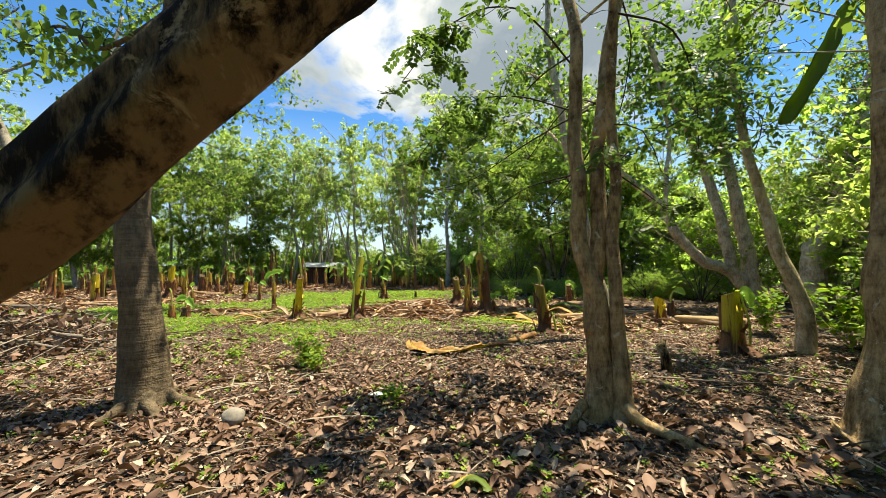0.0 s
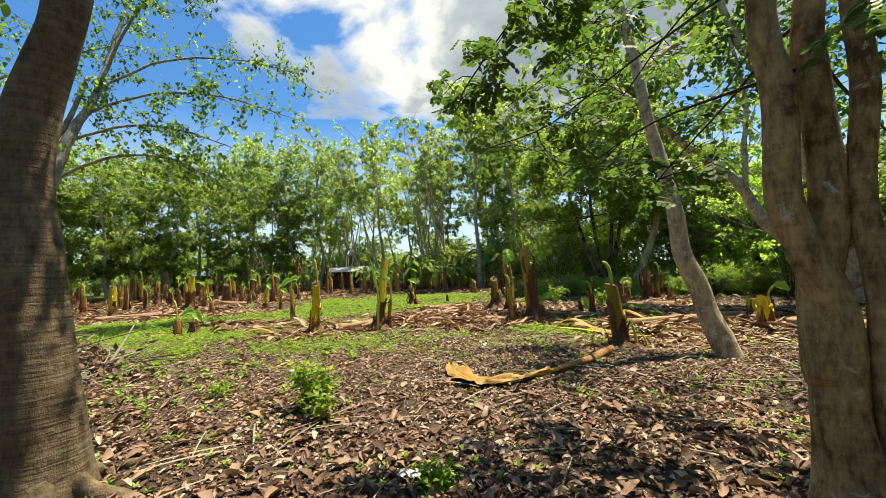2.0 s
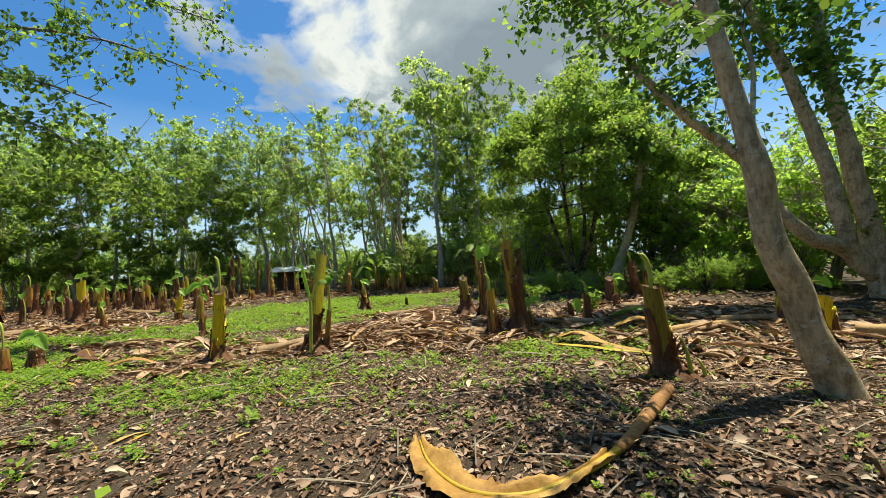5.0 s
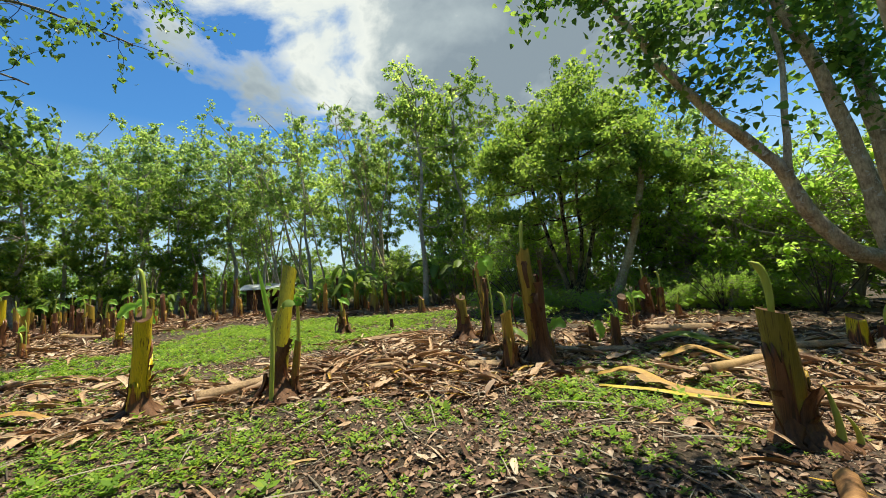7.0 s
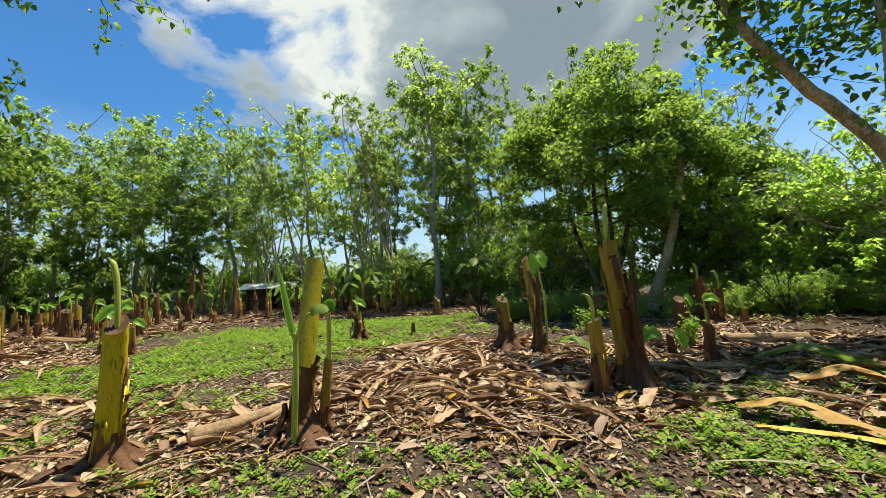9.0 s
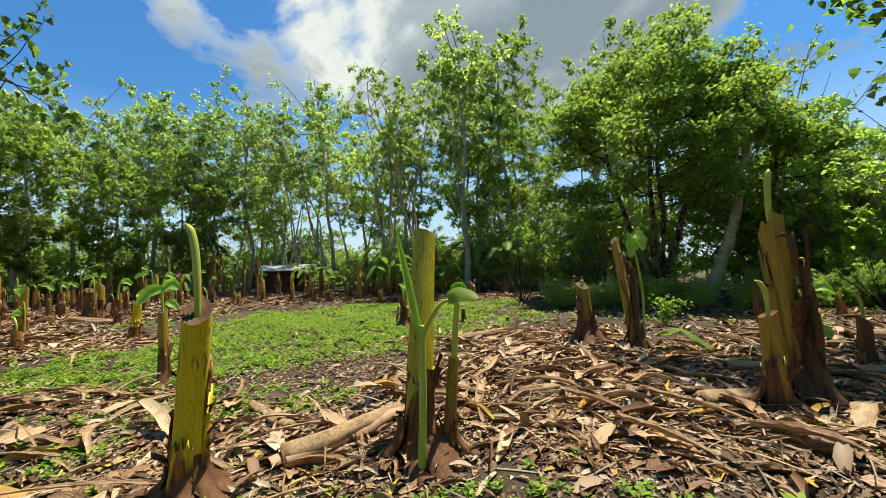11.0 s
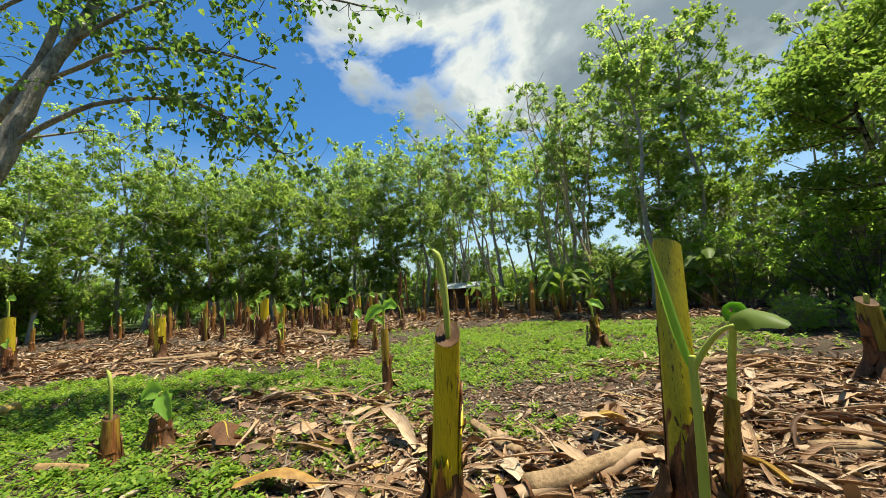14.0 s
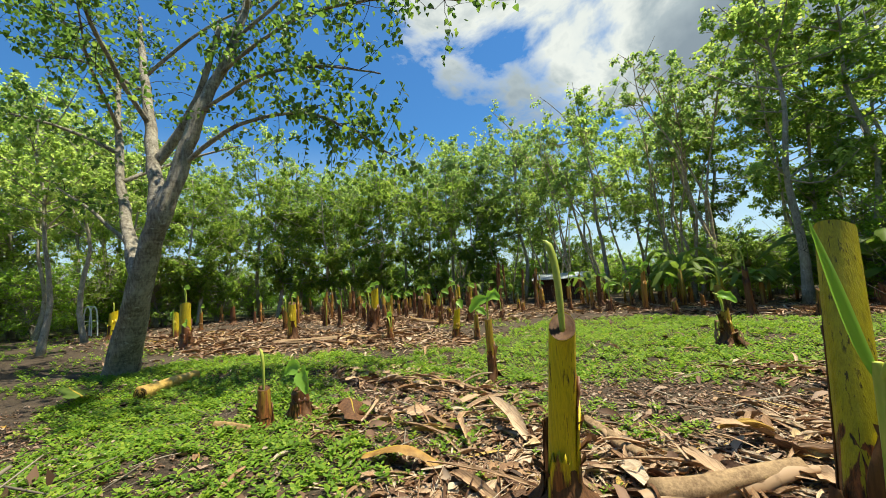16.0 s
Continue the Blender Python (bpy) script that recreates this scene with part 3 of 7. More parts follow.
def wild_tree(seed, height, r, crown_from, crown_w, limbs, twigs, per, leaf, bark, leaf_mat, label, stems=1, lean=0.05, up=0.5, name="tree", group="", tuft=5, flat=0.35, droop=0.55):
    """A free-grown tree: stems, limbs, twigs and a loose crown of separate leaves."""
    rng = np.random.RandomState(seed)
    t = thing(name, (0, 0, 0), label, "tree", group)
    ends, fine = [], Geo()
    for s in range(stems):
        a = rng.uniform(0, 2 * math.pi)
        top = Vector((rng.normal(0, lean * height), rng.normal(0, lean * height), height * rng.uniform(0.85, 0.95)))
        base = Vector((0.16 * math.cos(a), 0.16 * math.sin(a), 0)) * (stems > 1)
        if stems > 1:
            top += Vector((math.cos(a), math.sin(a), 0)) * height * 0.2
        pts = [base + (top - base) * k / 5 + Vector((rng.normal(0, 0.012 * height), rng.normal(0, 0.012 * height), 0)) * (0 < k) for k in range(6)]
        pts[0].z = -0.15
        limb(t, "trunk", pts, r, r * 0.18, bark, 8, 0.5, seed + s, 3)
        line = smooth_line(pts, 6)
        for k in range(limbs):
            h = rng.uniform(crown_from, 0.98)
            p = line[min(int(h * (len(line) - 1)), len(line) - 1)]
            b = rng.uniform(0, 2 * math.pi)
            u = (h - crown_from) / (1 - crown_from)
            l = crown_w * rng.uniform(0.45, 1.0) * (0.45 + 0.95 * math.sin(math.pi * min(0.12 + 0.86 * u, 0.86)))
            d = Vector((math.cos(b), math.sin(b), rng.normal(up, 0.25)))
            q = [p, p + d * l * 0.5 + Vector((0, 0, rng.normal(0, 0.1) * l)), p + d * l + Vector((0, 0, rng.normal(0.05, 0.15) * l))]
            ql = smooth_line(q, 3)
            fine.tube(ql, taper(len(ql), r * 0.30, r * 0.08), 5, caps=False)
            ends += ql[2:]
    lines = twig_spray(rng, ends, twigs, crown_w * 0.42, flat, 0.15)
    for line in lines:
        fine.tube(line, taper(len(line), 0.012, 0.004), 3, caps=False)
    part("branch_work", fine, bark, t)["kind"] = "stuff"
    pos, size, tn = leaves_along(rng, lines, max(per // tuft, 1), leaf, crown_w * 0.035, 0.5, droop, 0.35, tuft)
    part("crown", scatter("crown", LEAF_FLAT, pos, size, tn, leaf_mat), None, t)
    return t


def clumped_tree(seed, place, turn, crown, stems, r, clumps, per, leaf, bark, leaf_mat, label):
    """A broad tree whose crown is built of rounded leafy clumps on spreading limbs; crown is (height of middle, half width, half height)."""
    rng = np.random.RandomState(seed)
    t = thing("tree", place, label, "tree", turn=turn)
    mid, wide, high = crown
    heads = []
    for s in range(stems):
        a = 2 * math.pi * s / stems + rng.uniform(-0.4, 0.4)
        d = Vector((math.cos(a), math.sin(a), 0))
        pts = [d * 0.16 + Vector((0, 0, -0.15)), d * 0.3 + Vector((0, 0, 0.9)), d * wide * 0.22 + Vector((0, 0, mid * 0.5)), d * wide * 0.36 + Vector((rng.normal(0, 0.2), rng.normal(0, 0.2), mid)), d * wide * 0.4 + Vector((0, 0, mid + high * 0.6))]
        limb(t, "trunk", pts, r, r * 0.25, bark, 9, 0.4, seed + s, 4)
        heads += smooth_line(pts, 5)[9:]
    fine, pos = Geo(), []
    for k in range(clumps):
        u = Vector(rng.normal(0, 1, 3)).normalized()
        u.z = abs(u.z) if rng.uniform() < 0.70 else -0.7 * abs(u.z)
        q = rng.uniform(0.62, 1.0)
        c = Vector((u.x * wide * q, u.y * wide * q, mid + u.z * high * q))
        p = min(heads, key=lambda h: (h - c).length + (1.5 if h.z > c.z else 0))
        line = smooth_line([p, p.lerp(c, 0.5) + Vector((0, 0, -0.15)), c], 3)
        fine.tube(line, taper(len(line), r * 0.28, 0.012), 5, caps=False)
        rad = rng.uniform(0.55, 1.0) * wide * 0.27
        n = int(per * (rad / (wide * 0.21)) ** 2)
        v = rng.normal(0, 1, (n, 3))
        v /= np.linalg.norm(v, axis=1)[:, None]
        v[:, 2] = np.where(rng.uniform(0, 1, n) < 0.7, np.abs(v[:, 2]), v[:, 2])
        v *= (rad * rng.uniform(0.25, 1.0, n) ** 0.5)[:, None] * np.array([1.0, 1.0, 0.62])
        pos.append(v + np.array(c) + rng.normal(0, 0.05, (n, 3)))
        for j in range(7):
            e = c + Vector(v[j])
            fine.tube([c, c.lerp(e, 0.5), e], [0.012, 0.008, 0.004], 3, caps=False)
    part("branch_work", fine, bark, t)["kind"] = "stuff"
    pos = np.concatenate(pos)
    n = len(pos)
    part("crown", scatter("crown", LEAF_FLAT, pos, leaf * rng.uniform(0.6, 1.25, n), turns(rng, n, 0.5, 0.45), leaf_mat), None, t)
    return t


def put(source, x, y, turn, size, used):
    """The first use moves the tree itself, later ones copy it."""
    m = Matrix.LocRotScale(Vector(on_ground(x, y)), Euler((0, 0, radians(turn))), None)
    if source not in used:
        used.add(source)
        source.scale = (size, size, size)
        source.matrix_basis = m @ Matrix.Diagonal((size, size, size, 1))
        return source
    ob = copy_thing(source, m)
    ob.matrix_basis = m @ Matrix.Diagonal((size, size, size, 1))
    return ob


def forest():
    used, rng = set(), random.Random(12)
    label = "slender pale-barked forest tree with an airy green crown"
    kinds = [wild_tree(40 + k, 13.0, 0.115, cf, cw * 1.1, nl, 150, 50, 0.185, BARK_WOOD, mat, label, 1, 0.02, 0.55, group="trees at the field's far edge")
             for k, (cf, cw, nl, mat) in enumerate(((0.34, 2.4, 26, LEAF_FOREST), (0.46, 2.2, 22, LEAF_LIGHT), (0.24, 2.5, 30, LEAF_FOREST), (0.42, 2.0, 24, LEAF_FOREST), (0.36, 2.2, 26, LEAF_LIGHT)))]
    # the edge of the wood, as a bent line in plan
    # its last corners, behind the start, are unseen: added for closure and shade
    edge = [(-38, 0), (-39, 12), (-37, 24), (-31, 33), (-23, 37), (-13, 38.5), (-6, 32), (0, 28.5), (7, 27.5), (15, 28), (23, 21), (26, 9), (20, -8), (2, -14), (-20, -12)]
    spots = []
    for (ax, ay), (bx, by) in zip(edge, edge[1:]):
        l = math.hypot(bx - ax, by - ay)
        nx, ny = -(by - ay) / l, (bx - ax) / l
        for row, (gap, depth) in enumerate(((3.6, 0.0), (4.6, 4.5), (7.0, 10.0))):
            k = rng.uniform(0, gap)
            while k < l:
                o = depth + rng.uniform(-1.4, 1.6)
                spots.append((ax + (bx - ax) * k / l + nx * o, ay + (by - ay) * k / l + ny * o, row))
                k += gap * rng.uniform(0.7, 1.35)
    # bare pale poles with small tops stand among them
    poles = [wild_tree(50 + k, 12.0, 0.075, 0.62, 1.3, 9, 46, 40, 0.18, BARK_PALE, LEAF_LIGHT, "thin pale pole of a tree with a sparse top", 2 + k % 2, 0.03, 0.7, group="trees at the field's far edge") for k in range(3)]
    for k in range(30):
        (ax, ay), (bx, by) = edge[2 + k % 7], edge[3 + k % 7]
        u, o = rng.uniform(0, 1), rng.uniform(-1.6, 1.2)
        put(rng.choice(poles), ax + (bx - ax) * u, ay + (by - ay) * u + o, rng.uniform(0, 360), rng.uniform(0.85, 1.15), used)
    # dense dark trees nearer, at the field's far corner
    corner = wild_tree(57, 12.0, 0.13, 0.24, 3.0, 30, 210, 55, 0.23, BARK_WOOD, LEAF_DENSE, "dark green broad-leaved tree at the field's far corner", 1, 0.03, 0.25, group="trees at the field's far edge")
    for x, y, turn, size in ((-29.5, 25.0, 10, 1.0), (-27.6, 28.6, 80, 1.1), (-25.2, 31.6, 150, 0.95), (-21.8, 34.4, 200, 1.05), (-31.5, 21.5, 260, 1.05), (-32.5, 16.5, 310, 0.95)):
        put(corner, x, y, turn, size, used)
    # darker growth where the wood comes nearest
    deep = [wild_tree(80 + k, 13.0, 0.115, cf, 2.4, 28, 150, 50, 0.185, BARK_WOOD, LEAF_DENSE, "slender forest tree with a dark green crown", 1, 0.02, 0.5, group="trees at the field's far edge") for k, cf in enumerate((0.26, 0.38))]
    # a few stand free at the field's grassy side
    for x, y, turn, size in ((-21.6, 8.4, 40, 0.80), (-27.0, 10.2, 130, 0.95), (-30.5, 12.6, 220, 0.9), (-26.0, 5.2, 300, 0.9), (-33.0, 9.0, 15, 1.0)):
        put(kinds[3], x, y, turn, size, used)
    for x, y, row in spots:
        put(rng.choice(deep if x > -6 and y > 20 else kinds), x, y, rng.uniform(0, 360), (rng.uniform(1.02, 1.42) + 0.05 * row) * (0.40 if x > 10.5 and y > 0 else 0.84 if x > -10 and y < 37 else 1.0), used)


forest()


def shift(place, pts):
    o = Vector(place)
    return [Vector(p) - o for p in pts]


def sprays(t, seed, lines_src, twigs, reach, per, leaf, mat, wood, template=LEAF_FOLD, up=0.1, droop=0.35, r=0.008, cloud_r=0.10, tilt=0.55):
    """Twigs with leaves from points of a tree's limbs."""
    rng = np.random.RandomState(seed)
    lines = twig_spray(rng, lines_src, twigs, reach, 0.5, up, 5)
    g = Geo()
    for line in lines:
        g.tube(line, taper(len(line), r, r * 0.35), 4, caps=False)
    part("twig_work", g, wood, t)["kind"] = "stuff"
    pos, size, tn = leaves_along(rng, lines, per, leaf, cloud_r, tilt, droop, 0.25)
    part("crown", scatter("crown", template, pos, size, tn, mat), None, t)


def roots(t, seed, r, count, length, mat):
    rng = random.Random(seed)
    for k in range(count):
        a = 2 * math.pi * k / count + rng.uniform(-0.4, 0.4)
        l = length * rng.uniform(0.6, 1.2)
        d = Vector((math.cos(a), math.sin(a), 0))
        pts = [d * r * 0.55 + Vector((0, 0, 0.16)), d * r * 1.25 + Vector((0, 0, 0.05)), d * (r * 1.5 + l * 0.5) + Vector((0.04, 0.03, 0.0)), d * (r * 1.5 + l) + Vector((0, 0, -0.06))]
        limb(t, "root", pts, r * 0.42, r * 0.08, mat, 8, 0, seed + k, 4)


def trees_near():
    # ringed tree left of the start
    b = on_ground(-2.22, 3.15)
    t = thing("tree", b, "grey ringed-bark tree with roots spread over the litter", "tree")
    main = shift(b, [(-2.22, 3.15, -0.1), (-2.26, 3.15, 0.35), (-2.32, 3.15, 0.9), (-2.38, 3.15, 1.4), (-2.46, 3.16, 2.0), (-2.40, 3.17, 2.6), (-2.20, 3.2, 3.2), (-2.08, 3.2, 3.8), (-2.1, 3.3, 5.2), (-2.3, 3.5, 6.8)])
    line = smooth_line(main, 6)
    part("trunk", Geo().tube(line, [0.205 - 0.085 * min(i / 40, 1) + 0.15 * math.exp(-i / 3.2) for i in range(len(line))], 22, 0.16, 3), BARK_RING, t)
    roots(t, 5, 0.21, 6, 0.30, BARK_RING)
    up = line[40:]
    for k, (dx, dy, dz) in enumerate(((-1.5, 0.6, 1.4), (1.0, 0.9, 1.8), (-0.6, -1.2, 1.8), (0.4, 1.6, 2.0))):
        p = up[4 + 3 * k]
        limb(t, "limb", [p, p + Vector((dx, dy, dz)) * 0.5, p + Vector((dx, dy, dz * 1.1))], 0.055, 0.02, BARK_RING, 8, 0, k, 4)
        up = up + [p + Vector((dx, dy, dz)) * s for s in (0.5, 0.7, 0.9, 1.0)]
    low = [p + Vector((-0.2, 0.0, 0.0)) for p in shift(b, [(-2.6, 3.1, 3.75), (-2.8, 3.0, 3.85), (-3.1, 3.0, 3.95), (-3.5, 3.0, 3.8)])]
    limb(t, "limb", [line[44]] + low, 0.03, 0.012, BARK_RING, 8, 0, 9, 4)
    sprays(t, 33, low, 16, 0.5, 22, 0.12, LEAF_NEAR, DARK_TWIG, LEAF_OVAL, up=-0.1, droop=0.6)
    sprays(t, 21, up[6:], 75, 0.8, 22, 0.12, LEAF_NEAR, DARK_TWIG, LEAF_OVAL, up=0.2)

    # twin-stemmed tree that the walk passes on its right
    b = on_ground(2.2, 3.3)
    t = thing("tree", b, "brown mottled tree with forked stems and drooping leafy twigs", "tree")
    stems = [("trunk", [(2.19, 3.34, -0.1), (2.22, 3.34, 0.3), (2.22, 3.34, 0.75), (2.20, 3.34, 1.05), (2.10, 3.34, 1.55), (2.07, 3.34, 2.05), (2.06, 3.36, 2.6), (2.1, 3.4, 3.6), (1.9, 3.6, 5.2)], 0.108, 0.05, 0.7),
             ("stem", [(2.19, 3.34, 0.75), (2.22, 3.35, 1.2), (2.27, 3.36, 1.6), (2.25, 3.38, 2.2), (2.33, 3.42, 2.9), (2.6, 3.6, 4.4), (2.9, 3.8, 5.6)], 0.095, 0.045, 0.0),
             ("stem", [(2.40, 3.24, -0.1), (2.38, 3.26, 0.35), (2.37, 3.28, 0.75), (2.36, 3.28, 1.2), (2.36, 3.28, 1.7), (2.38, 3.28, 2.3), (2.35, 3.2, 2.9), (2.3, 2.8, 4.4)], 0.072, 0.04, 0.8)]
    pts_all = []
    for k, (nm, pts, r0, r1, fl) in enumerate(stems):
        pts = shift(b, pts)
        limb(t, nm, pts, r0, r1, BARK_TWIN, 18, fl, 30 + k, 6)
        pts_all += smooth_line(pts, 4)[20:]
    limb(t, "root", shift(b, [(2.38, 3.16, 0.16), (2.5, 2.98, 0.07), (2.75, 2.72, 0.03), (2.95, 2.6, -0.05)]), 0.055, 0.02, BARK_TWIN, 10, 0, 8, 4)
    limb(t, "root", shift(b, [(2.05, 3.25, 0.14), (1.92, 3.1, 0.05), (1.8, 3.0, -0.05)]), 0.05, 0.02, BARK_TWIN, 10, 0, 9, 4)
    boughs = [[(2.1, 3.4, 3.5), (1.7, 3.9, 3.4), (1.2, 4.3, 3.0), (0.75, 4.5, 2.75)], [(2.05, 3.4, 2.9), (1.6, 3.7, 3.2), (1.0, 3.8, 3.2), (0.5, 3.9, 2.75), (0.35, 4.1, 2.6)],
              [(2.3, 3.5, 3.0), (2.2, 4.2, 3.3), (1.8, 4.9, 2.9), (1.5, 5.2, 2.5)], [(2.6, 3.6, 4.2), (2.9, 4.2, 3.9), (2.9, 4.8, 3.3), (2.7, 5.2, 2.8)],
              [(2.3, 3.0, 3.6), (2.9, 3.2, 3.5), (3.3, 3.6, 3.0), (3.5, 4.0, 2.5)], [(2.1, 3.4, 3.3), (1.5, 3.0, 3.7), (0.9, 3.0, 3.6), (0.4, 3.2, 3.2)],
              [(2.2, 3.4, 2.9), (1.7, 3.9, 2.8), (1.1, 4.3, 2.5), (0.5, 4.4, 2.35)], [(2.3, 3.5, 2.6), (2.1, 4.1, 2.3), (1.85, 4.5, 1.95)], [(2.2, 3.4, 2.3), (1.75, 3.7, 2.25), (1.35, 4.0, 2.1)], [(2.3, 3.4, 2.4), (2.8, 3.8, 2.2), (3.2, 4.1, 2.0)]]
    dense = []
    for k, pts in enumerate(boughs):
        pts = shift(b, pts)
        limb(t, "bough", pts, 0.010, 0.004, DARK_TWIG, 8, 0, 50 + k, 5)
        dense += smooth_line(pts, 5)[7:] * 2
    sprays(t, 22, dense, 100, 0.5, 8, 0.19, LEAF_SHADE, DARK_TWIG, LEAF_PINNATE, up=-0.15, droop=0.35, r=0.005, cloud_r=0.03, tilt=0.4)
    sprays(t, 23, pts_all[10:], 12, 1.0, 10, 0.20, LEAF_SHADE, DARK_TWIG, LEAF_PINNATE, up=0.2, cloud_r=0.04, tilt=0.4)

    # thick tree at the start's edge
    b = on_ground(4.24, 2.95)
    t = thing("tree", b, "thick smooth brown tree beside bare dark soil", "tree")
    main = shift(b, [(4.20, 2.95, -0.1), (4.24, 2.95, 0.3), (4.28, 2.95, 0.8), (4.34, 2.95, 1.6), (4.4, 2.95, 2.4), (4.46, 3.0, 3.4), (4.6, 3.2, 5.2), (4.5, 3.6, 7.2)])
    limb(t, "trunk", main, 0.20, 0.09, BARK_TWIN, 20, 0.8, 61, 6)
    up = smooth_line(main, 5)[25:]
    for k, (dx, dy, dz) in enumerate(((1.4, 1.2, 1.2), (-0.8, 1.8, 1.0), (0.8, 2.4, 0.5), (-1.0, -1.0, 1.5))):
        p = up[2 + k]
        limb(t, "limb", [p, p + Vector((dx, dy, dz)) * 0.5, p + Vector((dx, dy, dz * 0.8))], 0.06, 0.02, BARK_TWIN, 8, 0, k, 4)
        up = up + [p + Vector((dx, dy, dz * 0.85)) * s for s in (0.5, 0.65, 0.8, 0.9, 1.0)] * 2
    sprays(t, 24, up[4:], 24, 0.9, 20, 0.12, LEAF_NEAR, DARK_TWIG, LEAF_OVAL, up=0.0)

    # dark leaning trunk overhead at the start
    b = on_ground(-0.55, -0.35)
    t = thing("tree", b, "dark lichen-blotched leaning tree trunk close overhead", "tree")
    main = shift(b, [(-0.75, -0.30, -0.1), (-0.50, -0.15, 0.65), (0.10, -0.02, 1.16), (0.48, 0.06, 1.40), (0.59, 0.06, 1.47), (0.66, 0.06, 1.52), (0.73, 0.06, 1.58), (0.85, 0.06, 1.67), (0.95, 0.06, 1.75), (1.08, 0.10, 1.90), (1.25, 0.15, 2.3), (1.6, 0.3, 4.6), (1.4, 0.2, 6.4)])
    line = smooth_line(main, 8)
    part("trunk", Geo().tube(line, taper(len(line), 0.072, 0.060, 0.5, 0.06), 26, 0.5, 4), BARK_DARK, t)
    p = Vector((1.6, 0.3, 4.6)) - Vector(b)
    sprays(t, 25, [p + Vector((-0.1, 0, 1)), p + Vector((-0.2, -0.1, 1.8)), p + Vector((-0.9, 0.5, 1.2)), p + Vector((0.8, 0.2, 1.5))], 14, 1.3, 18, 0.13, LEAF_NEAR, DARK_TWIG, LEAF_OVAL, up=0.2)

    # smooth pale tree that leans over the plot
    b = on_ground(3.66, 7.45)
    t = thing("tree", b, "pale smooth-barked tree leaning over the plot", "tree")
    main = shift(b, [(3.69, 7.45, -0.19), (3.57, 7.45, 0.22), (3.40, 7.45, 0.75), (3.17, 7.45, 1.52), (3.07, 7.45, 2.25), (2.94, 7.45, 3.03), (2.81, 7.45, 3.7), (2.7, 7.5, 4.7), (2.5, 7.7, 6.2), (2.6, 8.0, 7.6)])
    limb(t, "trunk", main, 0.145, 0.055, BARK_PALE, 18, 0.35, 71, 6)
    up = smooth_line(main, 5)[28:]
    for k, (dx, dy, dz) in enumerate(((-0.7, 0.9, 1.2), (1.5, 1.2, 1.4), (-0.6, 1.4, 1.3), (1.5, -0.9, 0.9))):
        p = up[3 * k + 2]
        limb(t, "limb", [p, p + Vector((dx, dy, dz)) * 0.5, p + Vector((dx, dy, dz * 0.9))], 0.05, 0.015, BARK_PALE, 8, 0, k, 4)
        up = up + [p + Vector((dx, dy, dz * 0.9)) * s for s in (0.5, 0.7, 0.85, 1.0)] * 2
    sprays(t, 26, up[8:], 52, 0.9, 22, 0.125, LEAF_NEAR, DARK_TWIG, LEAF_OVAL, up=0.0)

    # thin curved tree
    b = on_ground(6.03, 6.2)
    t = thing("tree", b, "thin curved tree with a dark foot", "tree")
    main = shift(b, [(6.03, 6.2, -0.1), (6.02, 6.2, 0.58), (5.82, 6.2, 1.28), (5.61, 6.2, 1.99), (5.48, 6.2, 2.62), (5.24, 6.2, 3.81), (5.2, 6.2, 4.74), (5.3, 6.3, 6.4)])
    limb(t, "trunk", main, 0.115, 0.045, BARK_PALE, 14, 0.25, 72, 6)
    sprays(t, 27, smooth_line(main, 5)[22:], 70, 1.3, 24, 0.12, LEAF_NEAR, DARK_TWIG, LEAF_OVAL, up=0.1)

    # wide forked tree
    b = on_ground(9.8, 13.3)
    t = thing("tree", b, "pale tree with wide forks, one limb reaching over the field", "tree")
    runs = [("trunk", [(9.9, 13.3, -0.3), (9.75, 13.3, 0.5), (9.65, 13.3, 1.5), (9.4, 13.3, 3.2), (9.05, 13.3, 5.4), (9.0, 13.4, 7.7), (9.4, 13.5, 10.5)], 0.27, 0.10),
            ("fork", [(9.6, 13.3, 0.55), (9.1, 13.25, 1.25), (8.8, 13.25, 3.0), (8.35, 13.25, 4.75), (7.7, 13.25, 6.5), (7.1, 13.2, 7.9), (6.6, 13.2, 9.6)], 0.20, 0.08),
            ("reaching_limb", [(9.5, 13.3, 0.85), (8.8, 13.2, 1.28), (8.17, 13.2, 1.55), (7.42, 13.2, 2.44), (6.9, 13.2, 3.45), (6.0, 13.15, 4.25), (4.8, 13.1, 5.5), (4.3, 13.1, 6.3), (3.5, 13.1, 7.4), (2.7, 13.0, 8.4)], 0.19, 0.05),
            ("limb", [(7.1, 13.15, 3.05), (7.1, 13.1, 4.3), (7.3, 13.2, 5.8), (7.0, 13.2, 7.6)], 0.08, 0.04)]
    tips = []
    for k, (nm, pts, r0, r1) in enumerate(runs):
        pts = shift(b, pts)
        limb(t, nm, pts, r0, r1, BARK_PALE, 14, 0.3 if k == 0 else 0, 80 + k, 5)
        tips += smooth_line(pts, 5)[18:] if k != 2 else smooth_line(pts, 5)[27:]
    sprays(t, 28, tips, 170, 1.5, 32, 0.17, LEAF_NEAR, DARK_TWIG, LEAF_HEART, up=0.1, cloud_r=0.22)
    b = on_ground(9.75, 11.0)
    t = thing("tree", b, "pale crooked tree at the thicket's edge", "tree")
    main = shift(b, [(9.73, 11.0, -0.3), (9.75, 11.0, 0.9), (9.85, 11.0, 1.8), (10.43, 11.0, 2.85), (10.76, 11.0, 3.9), (11.4, 11.0, 6.2), (11.9, 11.0, 7.8)])
    limb(t, "trunk", main, 0.30, 0.1, BARK_PALE, 14, 0.3, 90, 5)
    sprays(t, 29, smooth_line(main, 5)[18:], 90, 1.8, 34, 0.17, LEAF_NEAR, DARK_TWIG, up=0.1, cloud_r=0.2)

